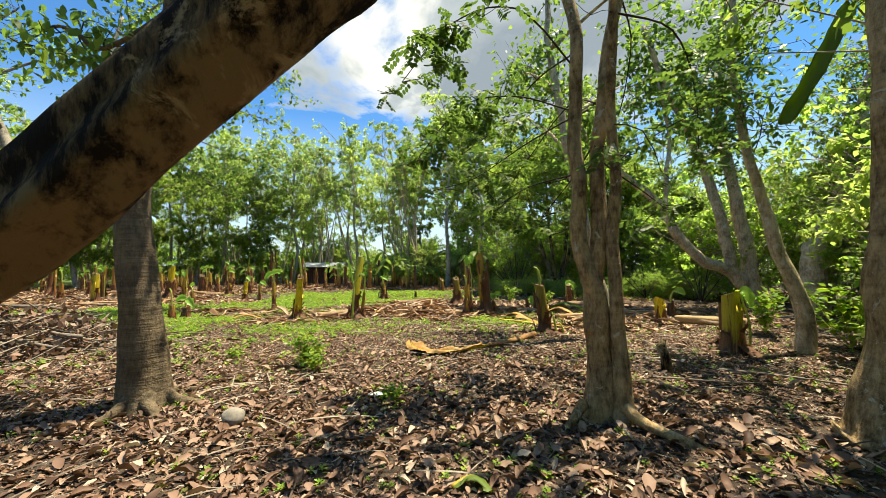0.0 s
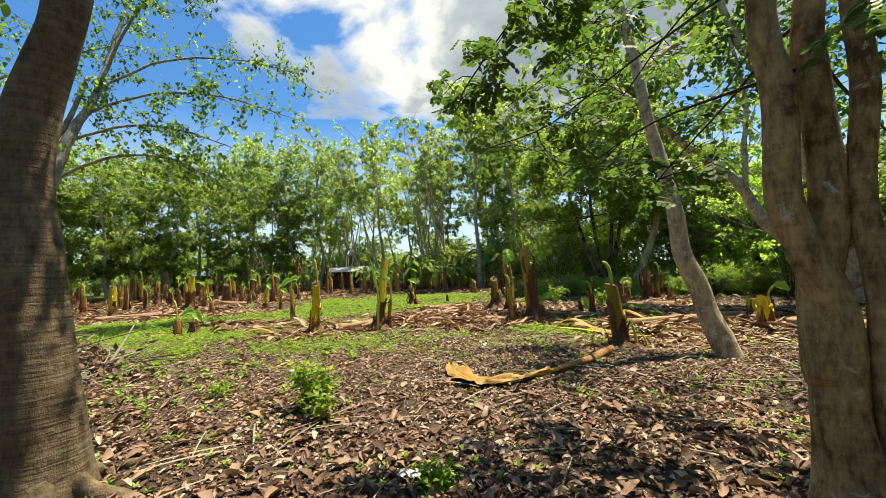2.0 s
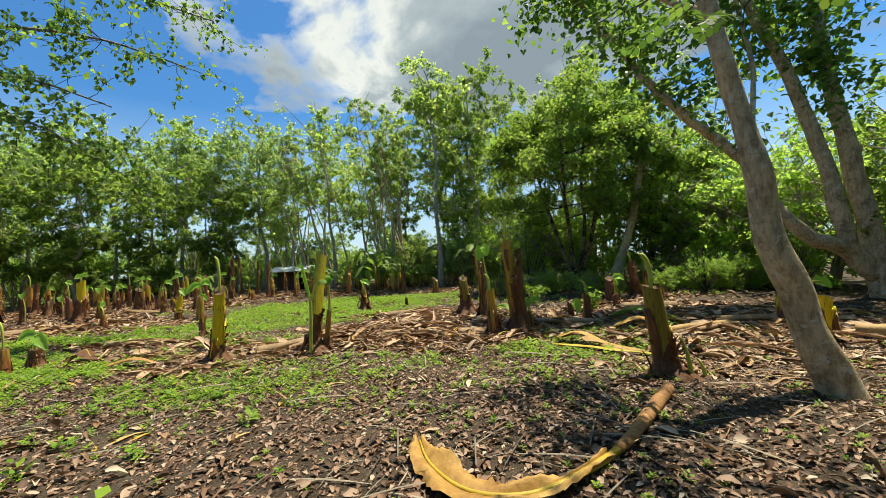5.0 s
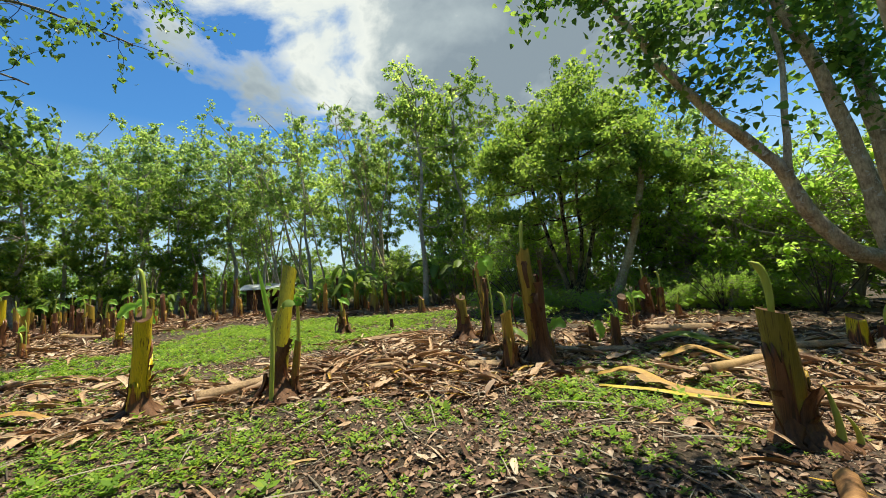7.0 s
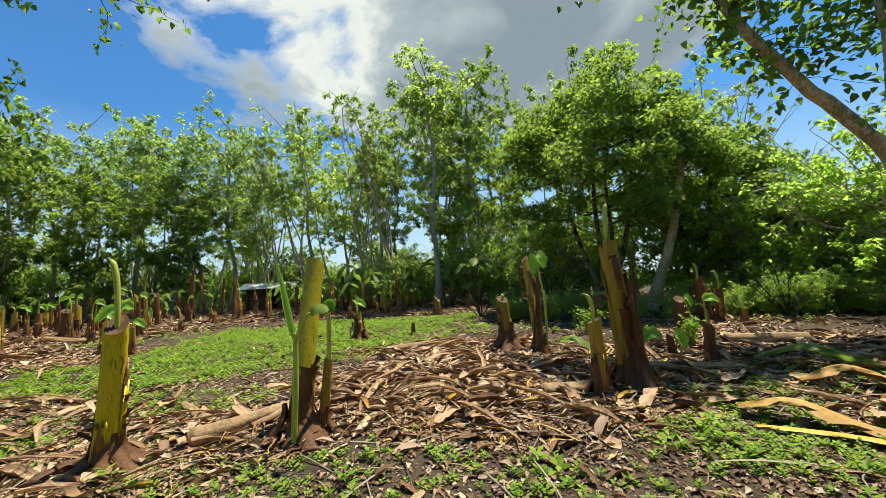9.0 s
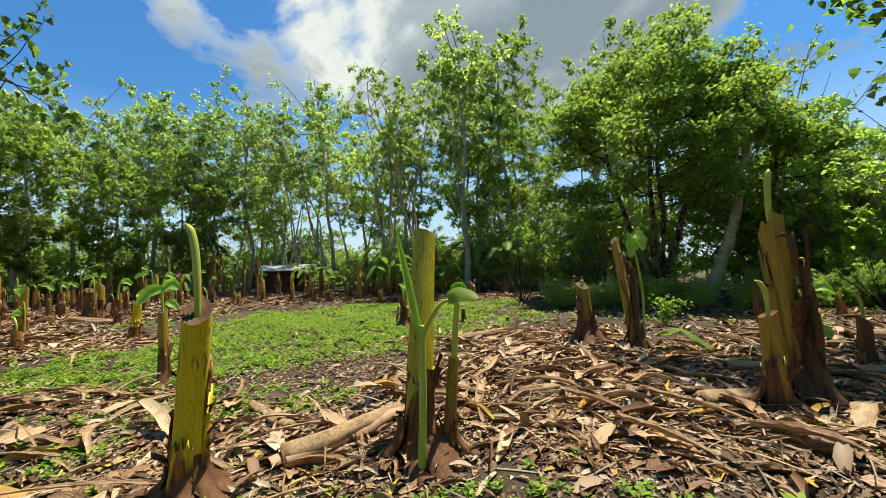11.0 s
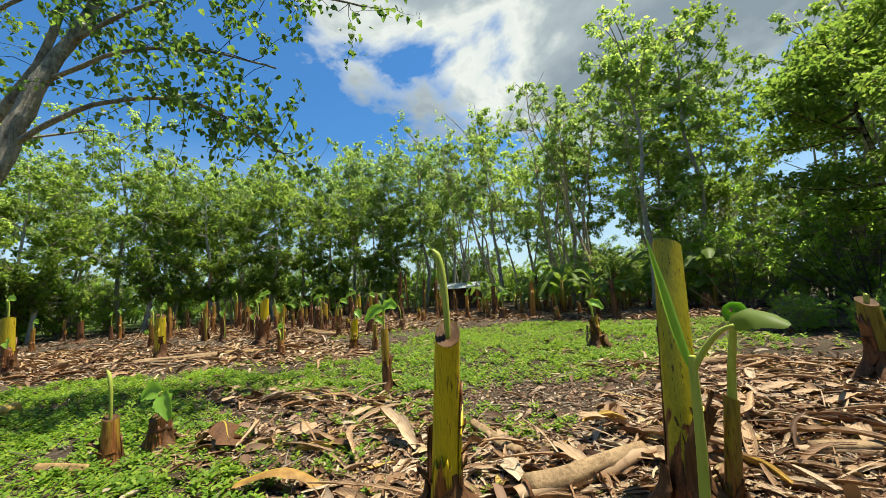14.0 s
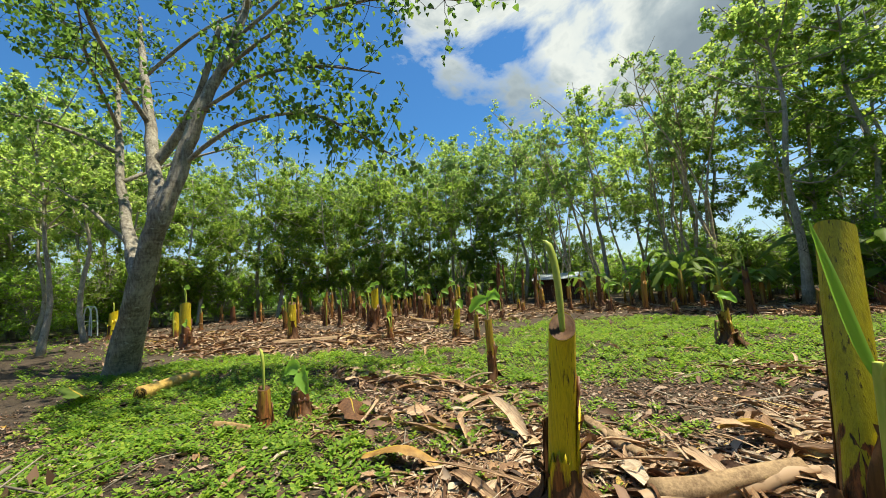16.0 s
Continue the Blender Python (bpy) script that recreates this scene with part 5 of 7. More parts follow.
def suckers():
    """Two fresh suckers that rise against the tallest stump."""
    b = Vector(on_ground(-2.50, 9.72))
    t = thing("banana_sucker", b, "bright green banana sucker with a long pointed leaf", "banana sucker")
    line = smooth_line(shift(b, [(-2.50, 9.74, -0.05), (-2.47, 9.74, 0.5), (-2.46, 9.74, 0.93), (-2.46, 9.74, 1.0)]), 5)
    part("stalk", Geo().tube(line, taper(len(line), 0.030, 0.019), 12, 0.08, 1), SHOOT, t)
    line = smooth_line(shift(b, [(-2.46, 9.74, 0.92), (-2.50, 9.73, 1.10), (-2.56, 9.72, 1.42), (-2.62, 9.71, 1.71)]), 5)
    part("leaf", Geo().strip(line, [0.014 + 0.020 * math.sin(math.pi * min(i / (len(line) - 1), 0.98)) - 0.016 * (i / (len(line) - 1)) ** 2 for i in range(len(line))], (0.5, -1, 0.15), -0.6, 4), BANANA_LEAF, t)
    line = smooth_line(shift(b, [(-2.46, 9.74, 0.92), (-2.40, 9.70, 1.04), (-2.33, 9.65, 1.14), (-2.27, 9.60, 1.18)]), 5)
    part("leaf_stalk", Geo().tube(line, taper(len(line), 0.020, 0.011), 9), SHOOT, t)
    line = smooth_line(shift(b, [(-2.28, 9.61, 1.18), (-2.22, 9.57, 1.22), (-2.15, 9.52, 1.22), (-2.08, 9.47, 1.19)]), 5)
    part("leaf", Geo().strip(line, [0.062 * math.sin(math.pi * min(0.1 + 0.88 * i / (len(line) - 1), 0.98)) ** 0.6 for i in range(len(line))], (0.3, -0.8, 0.55), -0.3, 6, 0, 0.1, 3), OLD_LEAF, t, "broad dark green leaf")
    b = Vector(on_ground(-2.25, 10.02)) + Vector((0, 0, 0.5))
    t = thing("banana_sucker", b, "pale sucker ending in a tightly curled leaf", "banana sucker")
    line = smooth_line(shift(b, [(-2.26, 10.03, 0.55), (-2.24, 10.0, 0.85), (-2.22, 9.95, 1.06), (-2.21, 9.92, 1.18)]), 5)
    part("stalk", Geo().tube(line, taper(len(line), 0.026, 0.018), 12, 0.06, 2), SHOOT, t)
    curl = [Vector((-2.21 + 0.045 * math.cos(a) * (1 - 0.07 * a), 9.91, 1.225 + 0.045 * math.sin(a) * (1 - 0.07 * a))) - b for a in (-1.6, -0.8, 0.0, 0.8, 1.6, 2.4, 3.2, 4.0, 4.8, 5.6, 6.4, 7.2)]
    part("curled_leaf", Geo().strip(curl, [0.026 + 0.010 * math.sin(i) for i in range(12)], (0, -1, 0.2), 0.3, 4, 0.006), BANANA_LEAF, t)
    for k, (x, y, h, r) in enumerate(((2.58, 7.92, 0.46, 0.034), (2.74, 7.95, 0.24, 0.026), (2.16, 7.9, 0.30, 0.014))):
        t = thing("banana_sucker", on_ground(x, y), "short pointed green sucker at a stump's foot" if k < 2 else "dry brown pointed sucker at a stump's foot", "banana sucker")
        line = smooth_line([(0, 0, -0.04), (-0.01, 0, h * 0.4), (-0.05, 0, h * 0.8), (-0.09, 0, h)], 4)
        part("spear", Geo().tube(line, taper(len(line), r, 0.004), 10, 0.08, k), SHOOT if k < 2 else SHEATH, t)


suckers()
stump(-6.22, 12.2, 0.98, 0.13, B, (-0.02, 0), 0.36, 0.03, 2, 3, 0.2, 4, "slim tan banana stump with a bright unrolled leaf", flare=0.25)
stump(-9.8, 15.85, 0.88, 0.20, Y, (0.1, 0), 0.3, 0.1, 1, 4, 0.2, 5)
stump(-13.9, 16.3, 1.48, 0.30, Y, (0.05, 0), 0.22, -0.1, 2, 6, 0.25, 6, "stout yellow banana stump with ragged brown husks")
stump(-13.45, 16.6, 1.2, 0.22, B, (0.08, 0), 0, 0, 1, 4, 0.3, 7)
stump(-11.65, 15.0, 0.40, 0.18, B, (0, 0), 0.35, -0.3, 1, 3, 0.2, 8)
stump(-15.75, 21.2, 1.25, 0.32, B, (0, 0), 0.4, 0.12, 1, 6, 0.3, 9)
stump(-16.5, 21.5, 1.0, 0.34, R, (0.05, 0), 0.3, 0.1, 1, 6, 0.3, 10)
stump(-18.9, 22.7, 0.9, 0.26, B, (0, 0), 0.5, 0.2, 1, 5, 0.3, 11)
stump(-15.2, 21.2, 0.57, 0.2, R, (0, 0), 0, 0, 0, 4, 0.2, 12)
stump(-3.5, 16.5, 0.63, 0.22, B, (-0.08, 0), 0.45, -0.14, 1, 6, 0.4, 13, split=True)
stump(-2.1, 16.7, 0.31, 0.10, R, (0, 0), 0, 0, 0, 3, 0.2, 14)
stump(-4.15, 24.2, 0.8, 0.42, B, (0, 0), 0.9, -0.3, 0, 6, 0.4, 15)
stump(-1.65, 22.5, 0.67, 0.28, B, (0, 0), 0, 0, 0, 5, 0.4, 16)
stump(0.03, 13.95, 0.95, 0.25, STEM_DARK, (-0.06, 0), 0.14, 0.02, 0, 6, 0.25, 17, "olive-brown banana stump heaped with husks")
stump(0.46, 13.1, 1.70, 0.14, B, (-0.05, 0.2), 0, 0, 2, 5, 0.5, 18, "tall split stake of a stump with hanging green leaves", True)
stump(0.60, 10.63, 0.85, 0.17, B, (-0.06, 0), 0.34, -0.10, 0, 3, 0.2, 19, "brown streaked banana stump with a curved shoot")
stump(1.08, 10.98, 1.70, 0.24, B, (-0.09, 0.02), 0.58, 0.04, 0, 8, 0.4, 20, "tall ragged banana stump with peeling bark strips", True)
stump(1.33, 11.3, 0.34, 0.12, B, (0, 0), 0.25, 0.1, 2, 3, 0.2, 21)
stump(2.45, 12.55, 0.34, 0.11, R, (-0.1, 0), 0, 0, 1, 3, 0.3, 22)
stump(2.63, 11.9, 0.58, 0.15, R, (0.0, 0), 0.35, -0.25, 0, 4, 0.3, 23)
stump(4.33, 15.5, 0.72, 0.25, R, (0, 0), 0, 0, 1, 4, 0.3, 24)
stump(3.95, 14.0, 0.36, 0.13, R, (0, 0), 0.5, -0.04, 1, 3, 0.3, 25)
stump(5.38, 16.2, 1.03, 0.27, R, (-0.12, 0), 0.5, -0.1, 0, 5, 0.4, 26, split=True)
stump(5.65, 16.1, 0.76, 0.20, R, (0.05, 0), 0.55, -0.15, 0, 4, 0.3, 27)
stump(5.8, 15.5, 0.34, 0.15, B, (0, 0), 0.3, 0.03, 0, 4, 0.2, 28)
stump(2.38, 8.04, 1.0, 0.225, STEM_DARK, (-0.10, 0), 0.42, -0.13, 0, 5, 0.12, 29, "dark-streaked olive banana stump with a thick hooked shoot", flare=0.14)
stump(5.9, 11.0, 0.50, 0.25, Y, (-0.05, 0), 0, 0, 0, 4, 0.2, 30)
stump(6.1, 10.8, 0.40, 0.19, R, (0, 0), 0.4, 0.25, 1, 4, 0.2, 31)
stump(5.04, 6.25, 0.93, 0.27, O, (-0.02, 0), 0, 0, 1, 6, 0.15, 32, "stout olive-yellow banana stump split at the foot")
stump(5.21, 6.85, 0.71, 0.10, R, (0, 0), 0, 0, 0, 3, 0.2, 33)
stump(5.3, 9.5, 0.57, 0.22, Y, (-0.03, 0), 0, 0, 0, 4, 0.2, 34)
stump(-7.42, 9.22, 0.43, 0.15, B, (-0.04, 0), 0.48, -0.10, 0, 4, 0.15, 35, "small brown stump with a tall swollen shoot")
stump(-7.35, 9.62, 0.36, 0.21, R, (0, 0), 0.28, 0.04, 2, 6, 0.2, 36, "short dark stub with a fresh green sprout")
stump(-27.0, 11.2, 1.3, 0.40, Y, (0, 0), 0.5, -0.05, 0, 5, 0.2, 37)
stump(-18.2, 11.6, 1.42, 0.36, O, (0, 0), 0.6, -0.15, 1, 5, 0.2, 38)
stump(-22.5, 12.5, 1.1, 0.26, O, (0, 0), 0, 0, 2, 5, 0.2, 39)
stump(-17.2, 11.3, 0.7, 0.25, R, (0, 0), 0.2, 0.1, 2, 5, 0.3, 40)
stump(-14.95, 13.7, 1.28, 0.27, O, (0, 0), 0.32, 0.22, 1, 4, 0.2, 41)
stump(-9.1, 15.9, 0.7, 0.13, B, (0, 0), 0.2, 0.05, 1, 3, 0.2, 42)
stump(-28.0, 17.0, 1.0, 0.3, R, (0, 0), 0.5, 0.3, 1, 5, 0.3, 43)
stump(-22.2, 22.2, 1.0, 0.22, B, (0, 0), 0.4, 0.1, 1, 4, 0.3, 44)
stump(-22.3, 26.2, 0.86, 0.25, B, (0, 0), 0.4, 0.1, 1, 4, 0.3, 45)
stump(-16.0, 22.3, 0.86, 0.18, B, (0, 0), 0.4, 0.1, 0, 4, 0.3, 46)


def far_stumps():
    """The rows further out, down to the wood's edge."""
    rng = random.Random(77)
    rows = [(-16.2, 27.5, 1.2), (-15.9, 28.1, 2.7), (-17.2, 31.2, 2.8), (-15.4, 30.3, 2.3), (-12.1, 26.3, 1.15), (-11.4, 26.6, 1.25), (-10.2, 25.3, 1.1), (-13.0, 27.4, 2.2), (-9.2, 26.6, 1.4), (-8.0, 27.5, 1.1), (-6.6, 27.0, 1.3), (-7.4, 29.0, 2.0), (-18.6, 26.6, 1.6), (-20.0, 29.0, 1.2), (-23.5, 30.0, 1.5), (-25.5, 26.0, 1.2), (-28.0, 27.5, 1.3), (-30.0, 22.0, 1.2), (-32.5, 18.0, 1.1), (-20.5, 18.5, 0.9), (-24.0, 19.0, 1.1), (-19.0, 15.6, 0.8), (-3.0, 26.5, 0.9), (-0.2, 24.4, 0.7), (-26.0, 14.6, 0.9), (-30.5, 13.2, 1.0), (-34.0, 23.0, 1.2), (-11.0, 29.0, 1.6), (-14.2, 25.4, 0.9), (-17.6, 24.4, 1.0)]
    while len(rows) < 92:
        x, y = rng.uniform(-34, -3), rng.uniform(17, 32)
        if husk_zone(np.array([x]), np.array([y]))[0] > 0.2 and min(math.hypot(x - a, y - b) for a, b, _ in rows) > 1.1:
            rows.append((x, y, rng.choice((0.3, 0.5, 0.7, 0.9, 1.2, 1.5))))
    for k, (x, y, h) in enumerate(rows):
        stump(x, y, h, rng.uniform(0.13, 0.25), rng.choice((STEM_RUST, STEM_RUST, R, B, STEM_RUST, R, O)), (rng.uniform(-0.06, 0.06), 0), rng.choice((0, 0.4, 0.7)), rng.uniform(-0.25, 0.25), rng.choice((0, 0, 1, 2)), 3, 0.45, 100 + k, split=rng.random() < 0.5)


far_stumps()


def regrown_bananas():
    """Live young banana plants along the wood's edge."""
    def plant(seed, h):
        rng = random.Random(seed)
        t = thing("banana_plant", (0, 0, 0), "young banana plant with arching torn green leaves", "banana plant", "banana plants at the wood's edge")
        part("stem", Geo().tube([(0, 0, -0.05), (0.02, 0, h * 0.3), (0, 0.02, h * 0.6)], [0.10, 0.085, 0.05], 10, 0.1, seed), STEM_BROWN, t)
        for k in range(12):
            a = rng.uniform(0, 2 * math.pi)
            d, l = Vector((math.cos(a), math.sin(a), 0)), h * rng.uniform(0.35, 0.7)
            p = Vector((0, 0.02, h * rng.uniform(0.22, 0.62)))
            pts = [p, p + d * l * 0.25 + Vector((0, 0, l * 0.42)), p + d * l * 0.65 + Vector((0, 0, l * 0.50)), p + d * l + Vector((0, 0, l * rng.uniform(0.0, 0.3)))]
            line = smooth_line(pts, 5)
            wid = [0.02 if i < 4 else 0.17 * math.sin(math.pi * min((i - 2) / (len(line) - 2.5), 1)) ** 0.5 * h / 2.4 + 0.01 for i in range(len(line))]
            part("leaf", Geo().strip(line, wid, (0, 0, 1), -0.35, 4, 0, 0.25, seed + k), OLD_LEAF, t)
        return t
    used, rng = set(), random.Random(9)
    kinds = [plant(k, h) for k, h in ((1, 2.6), (2, 2.1), (3, 3.0))]
    for x, y in ((-9.6, 28.6), (-7.8, 30.2), (-6.0, 28.4), (-5.0, 30.5), (-4.4, 27.6), (-2.8, 28.8), (-10.6, 30.5), (-3.4, 30.8), (-8.6, 31.8), (-1.0, 27.6), (-24.5, 33), (-28, 31), (-7.0, 27.2), (-5.6, 26.2), (-3.4, 26.4), (-8.8, 29.4), (-1.9, 29.6), (0.4, 26.4), (-17.4, 32.6), (-20.2, 31.6), (-22.2, 33.4), (-6.6, 31.6), (1.2, 27.4), (-10.0, 27.2)):
        put(rng.choice(kinds), x, y, rng.uniform(0, 360), rng.uniform(0.62, 1.1), used)


regrown_bananas()


# ---- shacks beyond the plot ----
def roof_sheet(x0, x1, y0, y1, z0, z1, waves=26):
    g = Geo()
    n = waves * 4
    for off in (0.0, 0.02):
        for i in range(n + 1):
            x = x0 + (x1 - x0) * i / n
            dz = 0.03 * math.sin(2 * math.pi * i / 4)
            g.v += [Vector((x, y0, z0 + dz + off)), Vector((x, y1, z1 + dz + off))]
    m = 2 * (n + 1)
    for i in range(n):
        g.f.append((2 * i, 2 * i + 1, 2 * i + 3, 2 * i + 2))
        g.f.append((m + 2 * i, m + 2 * i + 2, m + 2 * i + 3, m + 2 * i + 1))
    return g


def shack(x, y, w, d, eave, ridge, roof_mat, label, turn):
    t = thing("shack", on_ground(x, y), label, "shack", turn=turn)
    n = 18
    for k in range(n):
        a = -w / 2 + w * k / n
        if 0.58 < k / n < 0.70:
            continue
        part("plank", Geo().box((a, -d / 2, -0.1), (a + w / n - 0.02, -d / 2 + 0.03, eave + 0.05 * math.sin(k * 2.3))), PLANK, t, smooth=False)
    for sx in (-1, 1):
        part("side_wall", Geo().box((sx * w / 2 - 0.02, -d / 2 + 0.035, -0.1), (sx * w / 2 + 0.02, d / 2, eave)), PLANK, t, smooth=False)
        part("post", Geo().tube([(sx * (w / 2 + 0.35), -d / 2 - 0.5, -0.1), (sx * (w / 2 + 0.35), -d / 2 - 0.5, eave - 0.1)], [0.05, 0.045], 8), PLANK, t)
    part("back_wall", Geo().box((-w / 2 + 0.03, d / 2 - 0.04, -0.1), (w / 2 - 0.03, d / 2, eave)), PLANK, t, smooth=False)
    part("roof", roof_sheet(-w / 2 - 0.5, w / 2 + 0.5, -d / 2 - 0.7, 0.0, eave - 0.05, ridge), roof_mat, t, smooth=False)
    part("roof", roof_sheet(-w / 2 - 0.5, w / 2 + 0.5, 0.0, d / 2 + 0.5, ridge, eave), roof_mat, t, smooth=False)
    return t


shack(-14.9, 36.0, 3.0, 2.6, 1.6, 1.98, TIN, "low plank shack with a pale tin roof", 12)
shack(-36.0, 42.0, 6.0, 4.0, 1.9, 2.9, BLUE_TIN, "far shack with a blue-grey tin roof among trees", 25)


def washing_line():
    t = thing("washing_line", on_ground(-38, 37.5), "washing line hung with white, red and blue cloths", "washing line", turn=22)
    part("rope", Geo().tube(smooth_line([(-4, 0, 1.5), (0, 0, 1.36), (4, 0, 1.5)], 5), [0.012] * 11, 5), TWIG, t)
    for sx in (-4, 4):
        part("pole", Geo().tube([(sx, 0, -0.1), (sx, 0, 1.55)], [0.04, 0.035], 7), TWIG, t)
    for k in range(9):
        a = -3.6 + 0.82 * k
        w, h = 0.34 + 0.05 * math.sin(k * 3), 0.55 + 0.25 * math.sin(k * 1.7) ** 2
        pts = [(a + w, 0.05 * math.sin(k), 1.42 - h), (a + w, 0.03, 1.42 - h * 0.5), (a + w, 0, 1.42)]
        part("cloth", Geo().strip(pts, [w, w, w], (0, -1, 0), 0.12, 6, 0.006), (CLOTH_W, CLOTH_W, CLOTH_R, CLOTH_W, CLOTH_B)[k % 5], t)


washing_line()


# ---- fallen stems, leaves and clutter ----
def banana_log(a, b, r, mat, label, seed=0, layers=3):
    """A felled stem lying on the ground, its outer sheaths loose, the rolled end open."""
    A, Bv = Vector(on_ground(*a, r * 0.8)), Vector(on_ground(*b, r * 0.8))
    t = thing("banana_log", A - Vector((0, 0, r * 0.8)), label, "banana log", "felled stems on the ground")
    rng = random.Random(seed)
    d = Bv - A
    o = Vector((0, 0, r * 0.8))
    pts = [o + d * s + Vector((rng.uniform(-1, 1), rng.uniform(-1, 1), 0)) * 0.02 for s in (0, 0.25, 0.5, 0.75, 1.0)]
    line = smooth_line(pts, 3)
    part("core", Geo().tube(line, [r * (1 - 0.25 * i / len(line)) for i in range(len(line))], 20, 0.22, seed, flutes=0.07), mat, t)
    side = d.normalized().cross(Vector((0, 0, 1)))
    for k in range(layers):
        s0, s1 = rng.uniform(-0.1, 0.3), rng.uniform(0.6, 1.1)
        q = rng.uniform(-0.9, 0.9)
        off = side * r * q + Vector((0, 0, r * math.sqrt(1 - q * q) * 0.35 + 0.01))
        pts = [o + d * (s0 + (s1 - s0) * i / 5) + off + Vector((0, 0, 0.015 * math.sin(i * 2))) for i in range(6)]
        part("sheath", Geo().strip(pts, [r * 0.5, r * 0.75, r * 0.8, r * 0.75, r * 0.6, r * 0.2], Vector((0, 0, 1)) + side * q, -0.4, 4, 0.006, 0.15, seed + k), HUSK, t)
    e = Geo()
    n = 46
    for i in range(n):
        w = i * 0.42
        rr = r * (0.96 - 0.82 * i / n)
        c = o - d.normalized() * 0.012
        p = c + side * rr * math.cos(w) + Vector((0, 0, 1)) * rr * math.sin(w)
        e.v += [p, p - d.normalized() * 0.02]
    e.f = [(2 * i, 2 * i + 2, 2 * i + 3, 2 * i + 1) for i in range(n - 1)]
    part("rolled_end", e, SHEATH, t)
    return t


banana_log((-3.5, 9.85), (-2.75, 10.62), 0.085, DRY_LOG, "dry rolled banana stem between two stumps", 1)
banana_log((-3.72, 10.42), (-4.35, 10.98), 0.055, DRY_LOG, "short dry banana stem on husks", 2)
banana_log((-10.6, 8.75), (-11.35, 9.75), 0.12, YELLOW_LOG, "yellow split banana stem lying in green weeds", 4, 1)
banana_log((-7.75, 8.8), (-7.35, 9.0), 0.055, LOG_SKIN, "short brown banana stem piece in weeds", 5, 1)
banana_log((-7.7, 11.4), (-6.6, 11.85), 0.06, DRY_LOG, "dry banana stem among husks", 6)
banana_log((1.0, 11.9), (2.6, 11.4), 0.075, DRY_LOG, "long dry banana stem across husks", 7)
banana_log((-0.05, 10.65), (0.8, 10.95), 0.085, DRY_LOG, "grey banana stem at a stump's foot", 8)
banana_log((-1.6, 11.1), (-0.2, 11.55), 0.06, DRY_LOG, "brown banana stem on the husk mound", 9)
banana_log((2.9, 9.9), (4.6, 10.5), 0.08, LOG_SKIN, "orange-brown banana stem on husks", 10)
banana_log((4.6, 10.9), (7.0, 11.2), 0.07, DRY_LOG, "thin long banana stem in husks", 11)
banana_log((3.9, 13.4), (5.0, 13.0), 0.11, DRY_LOG, "dark banana stem lying in husks", 12)
banana_log((-2.4, 14.1), (-1.2, 15.0), 0.07, DRY_LOG, "dry banana stem beyond the mound", 13)
banana_log((-13.2, 14.2), (-14.9, 13.0), 0.09, DRY_LOG, "felled banana stem in a husk row", 14)
banana_log((-16.5, 12.2), (-18.5, 12.8), 0.10, DRY_LOG, "felled stem lying in a husk row", 15)
banana_log((-11.8, 15.0), (-13.4, 14.6), 0.08, LOG_SKIN, "yellowed banana stem in a husk row", 16)
banana_log((-20.5, 10.6), (-23.5, 11.0), 0.10, LOG_SKIN, "yellowed banana stem at the field's side", 17)
banana_log((-15.5, 19.8), (-13.0, 18.9), 0.09, LOG_SKIN, "yellow banana stem far in the rows", 18)
banana_log((6.6, 8.5), (5.6, 9.4), 0.12, LOG_SKIN, "brown banana stem beside the path's edge", 19)


def fallen_banana_leaf():
    """The long dead leaf on bare soil: brown stalk, yellow rib, ragged ochre blade."""
    pts2 = [(2.08, 7.39), (1.70, 6.90), (1.33, 6.38), (0.95, 5.98), (0.55, 5.76), (0.18, 5.82), (-0.08, 6.12), (-0.2, 6.45)]
    b = Vector(on_ground(0.6, 6.0))
    t = thing("dead_banana_leaf", b, "long ochre dead banana leaf with a yellow rib on soil", "leaf")
    pts = [Vector(on_ground(x, y, 0.05)) - b for x, y in pts2]
    line = smooth_line(pts, 5)
    n = len(line)
    part("stalk", Geo().tube(line[:13], taper(13, 0.062, 0.036), 14, 0.25, 3, flutes=0.04), RING_LOG, t, "ringed orange-brown stalk")
    part("rib", Geo().tube(line[11:], taper(n - 11, 0.028, 0.007), 8, 0.1, 4), YELLOW_RIB, t)
    rng = random.Random(5)
    for s in (-1, 1):
        g, cols, rows = Geo(), 5, range(13, n)
        for i in rows:
            p, d = line[i], (line[min(i + 1, n - 1)] - line[i - 1]).normalized()
            side = d.cross(Vector((0, 0, 1))) * s
            for half in (0, 1):
                w = (0.16 if i > 13 + 0.42 * (n - 13) else 0.07) * math.sin(math.pi * min(max((i + 0.5 * half - 10) / (n - 8.5), 0.05), 1)) * (rng.uniform(0.85, 1.08) if rng.random() < 0.86 else rng.uniform(0.5, 0.75))
                for k in range(cols + 1):
                    q = k / cols
                    z = 0.035 * math.sin(q * 2.6) + 0.016 * math.sin(i * 1.1 + half * 0.5 + k * 1.2 + s) * q + (0.05 * (1 if s > 0 else -0.4)) * q * q * math.sin(i * 0.7)
                    g.v.append(p + d * 0.04 * half + side * (0.012 + w * q) + d * rng.uniform(-0.012, 0.012) * q + Vector((0, 0, max(z, -0.035))))
        m = cols + 1
        g.f = [(r * m + k, r * m + k + 1, (r + 1) * m + k + 1, (r + 1) * m + k) for r in range(2 * len(rows) - 1) for k in range(cols)]
        part("blade", g, OCHRE_LEAF, t, "ragged ochre blade")


fallen_banana_leaf()


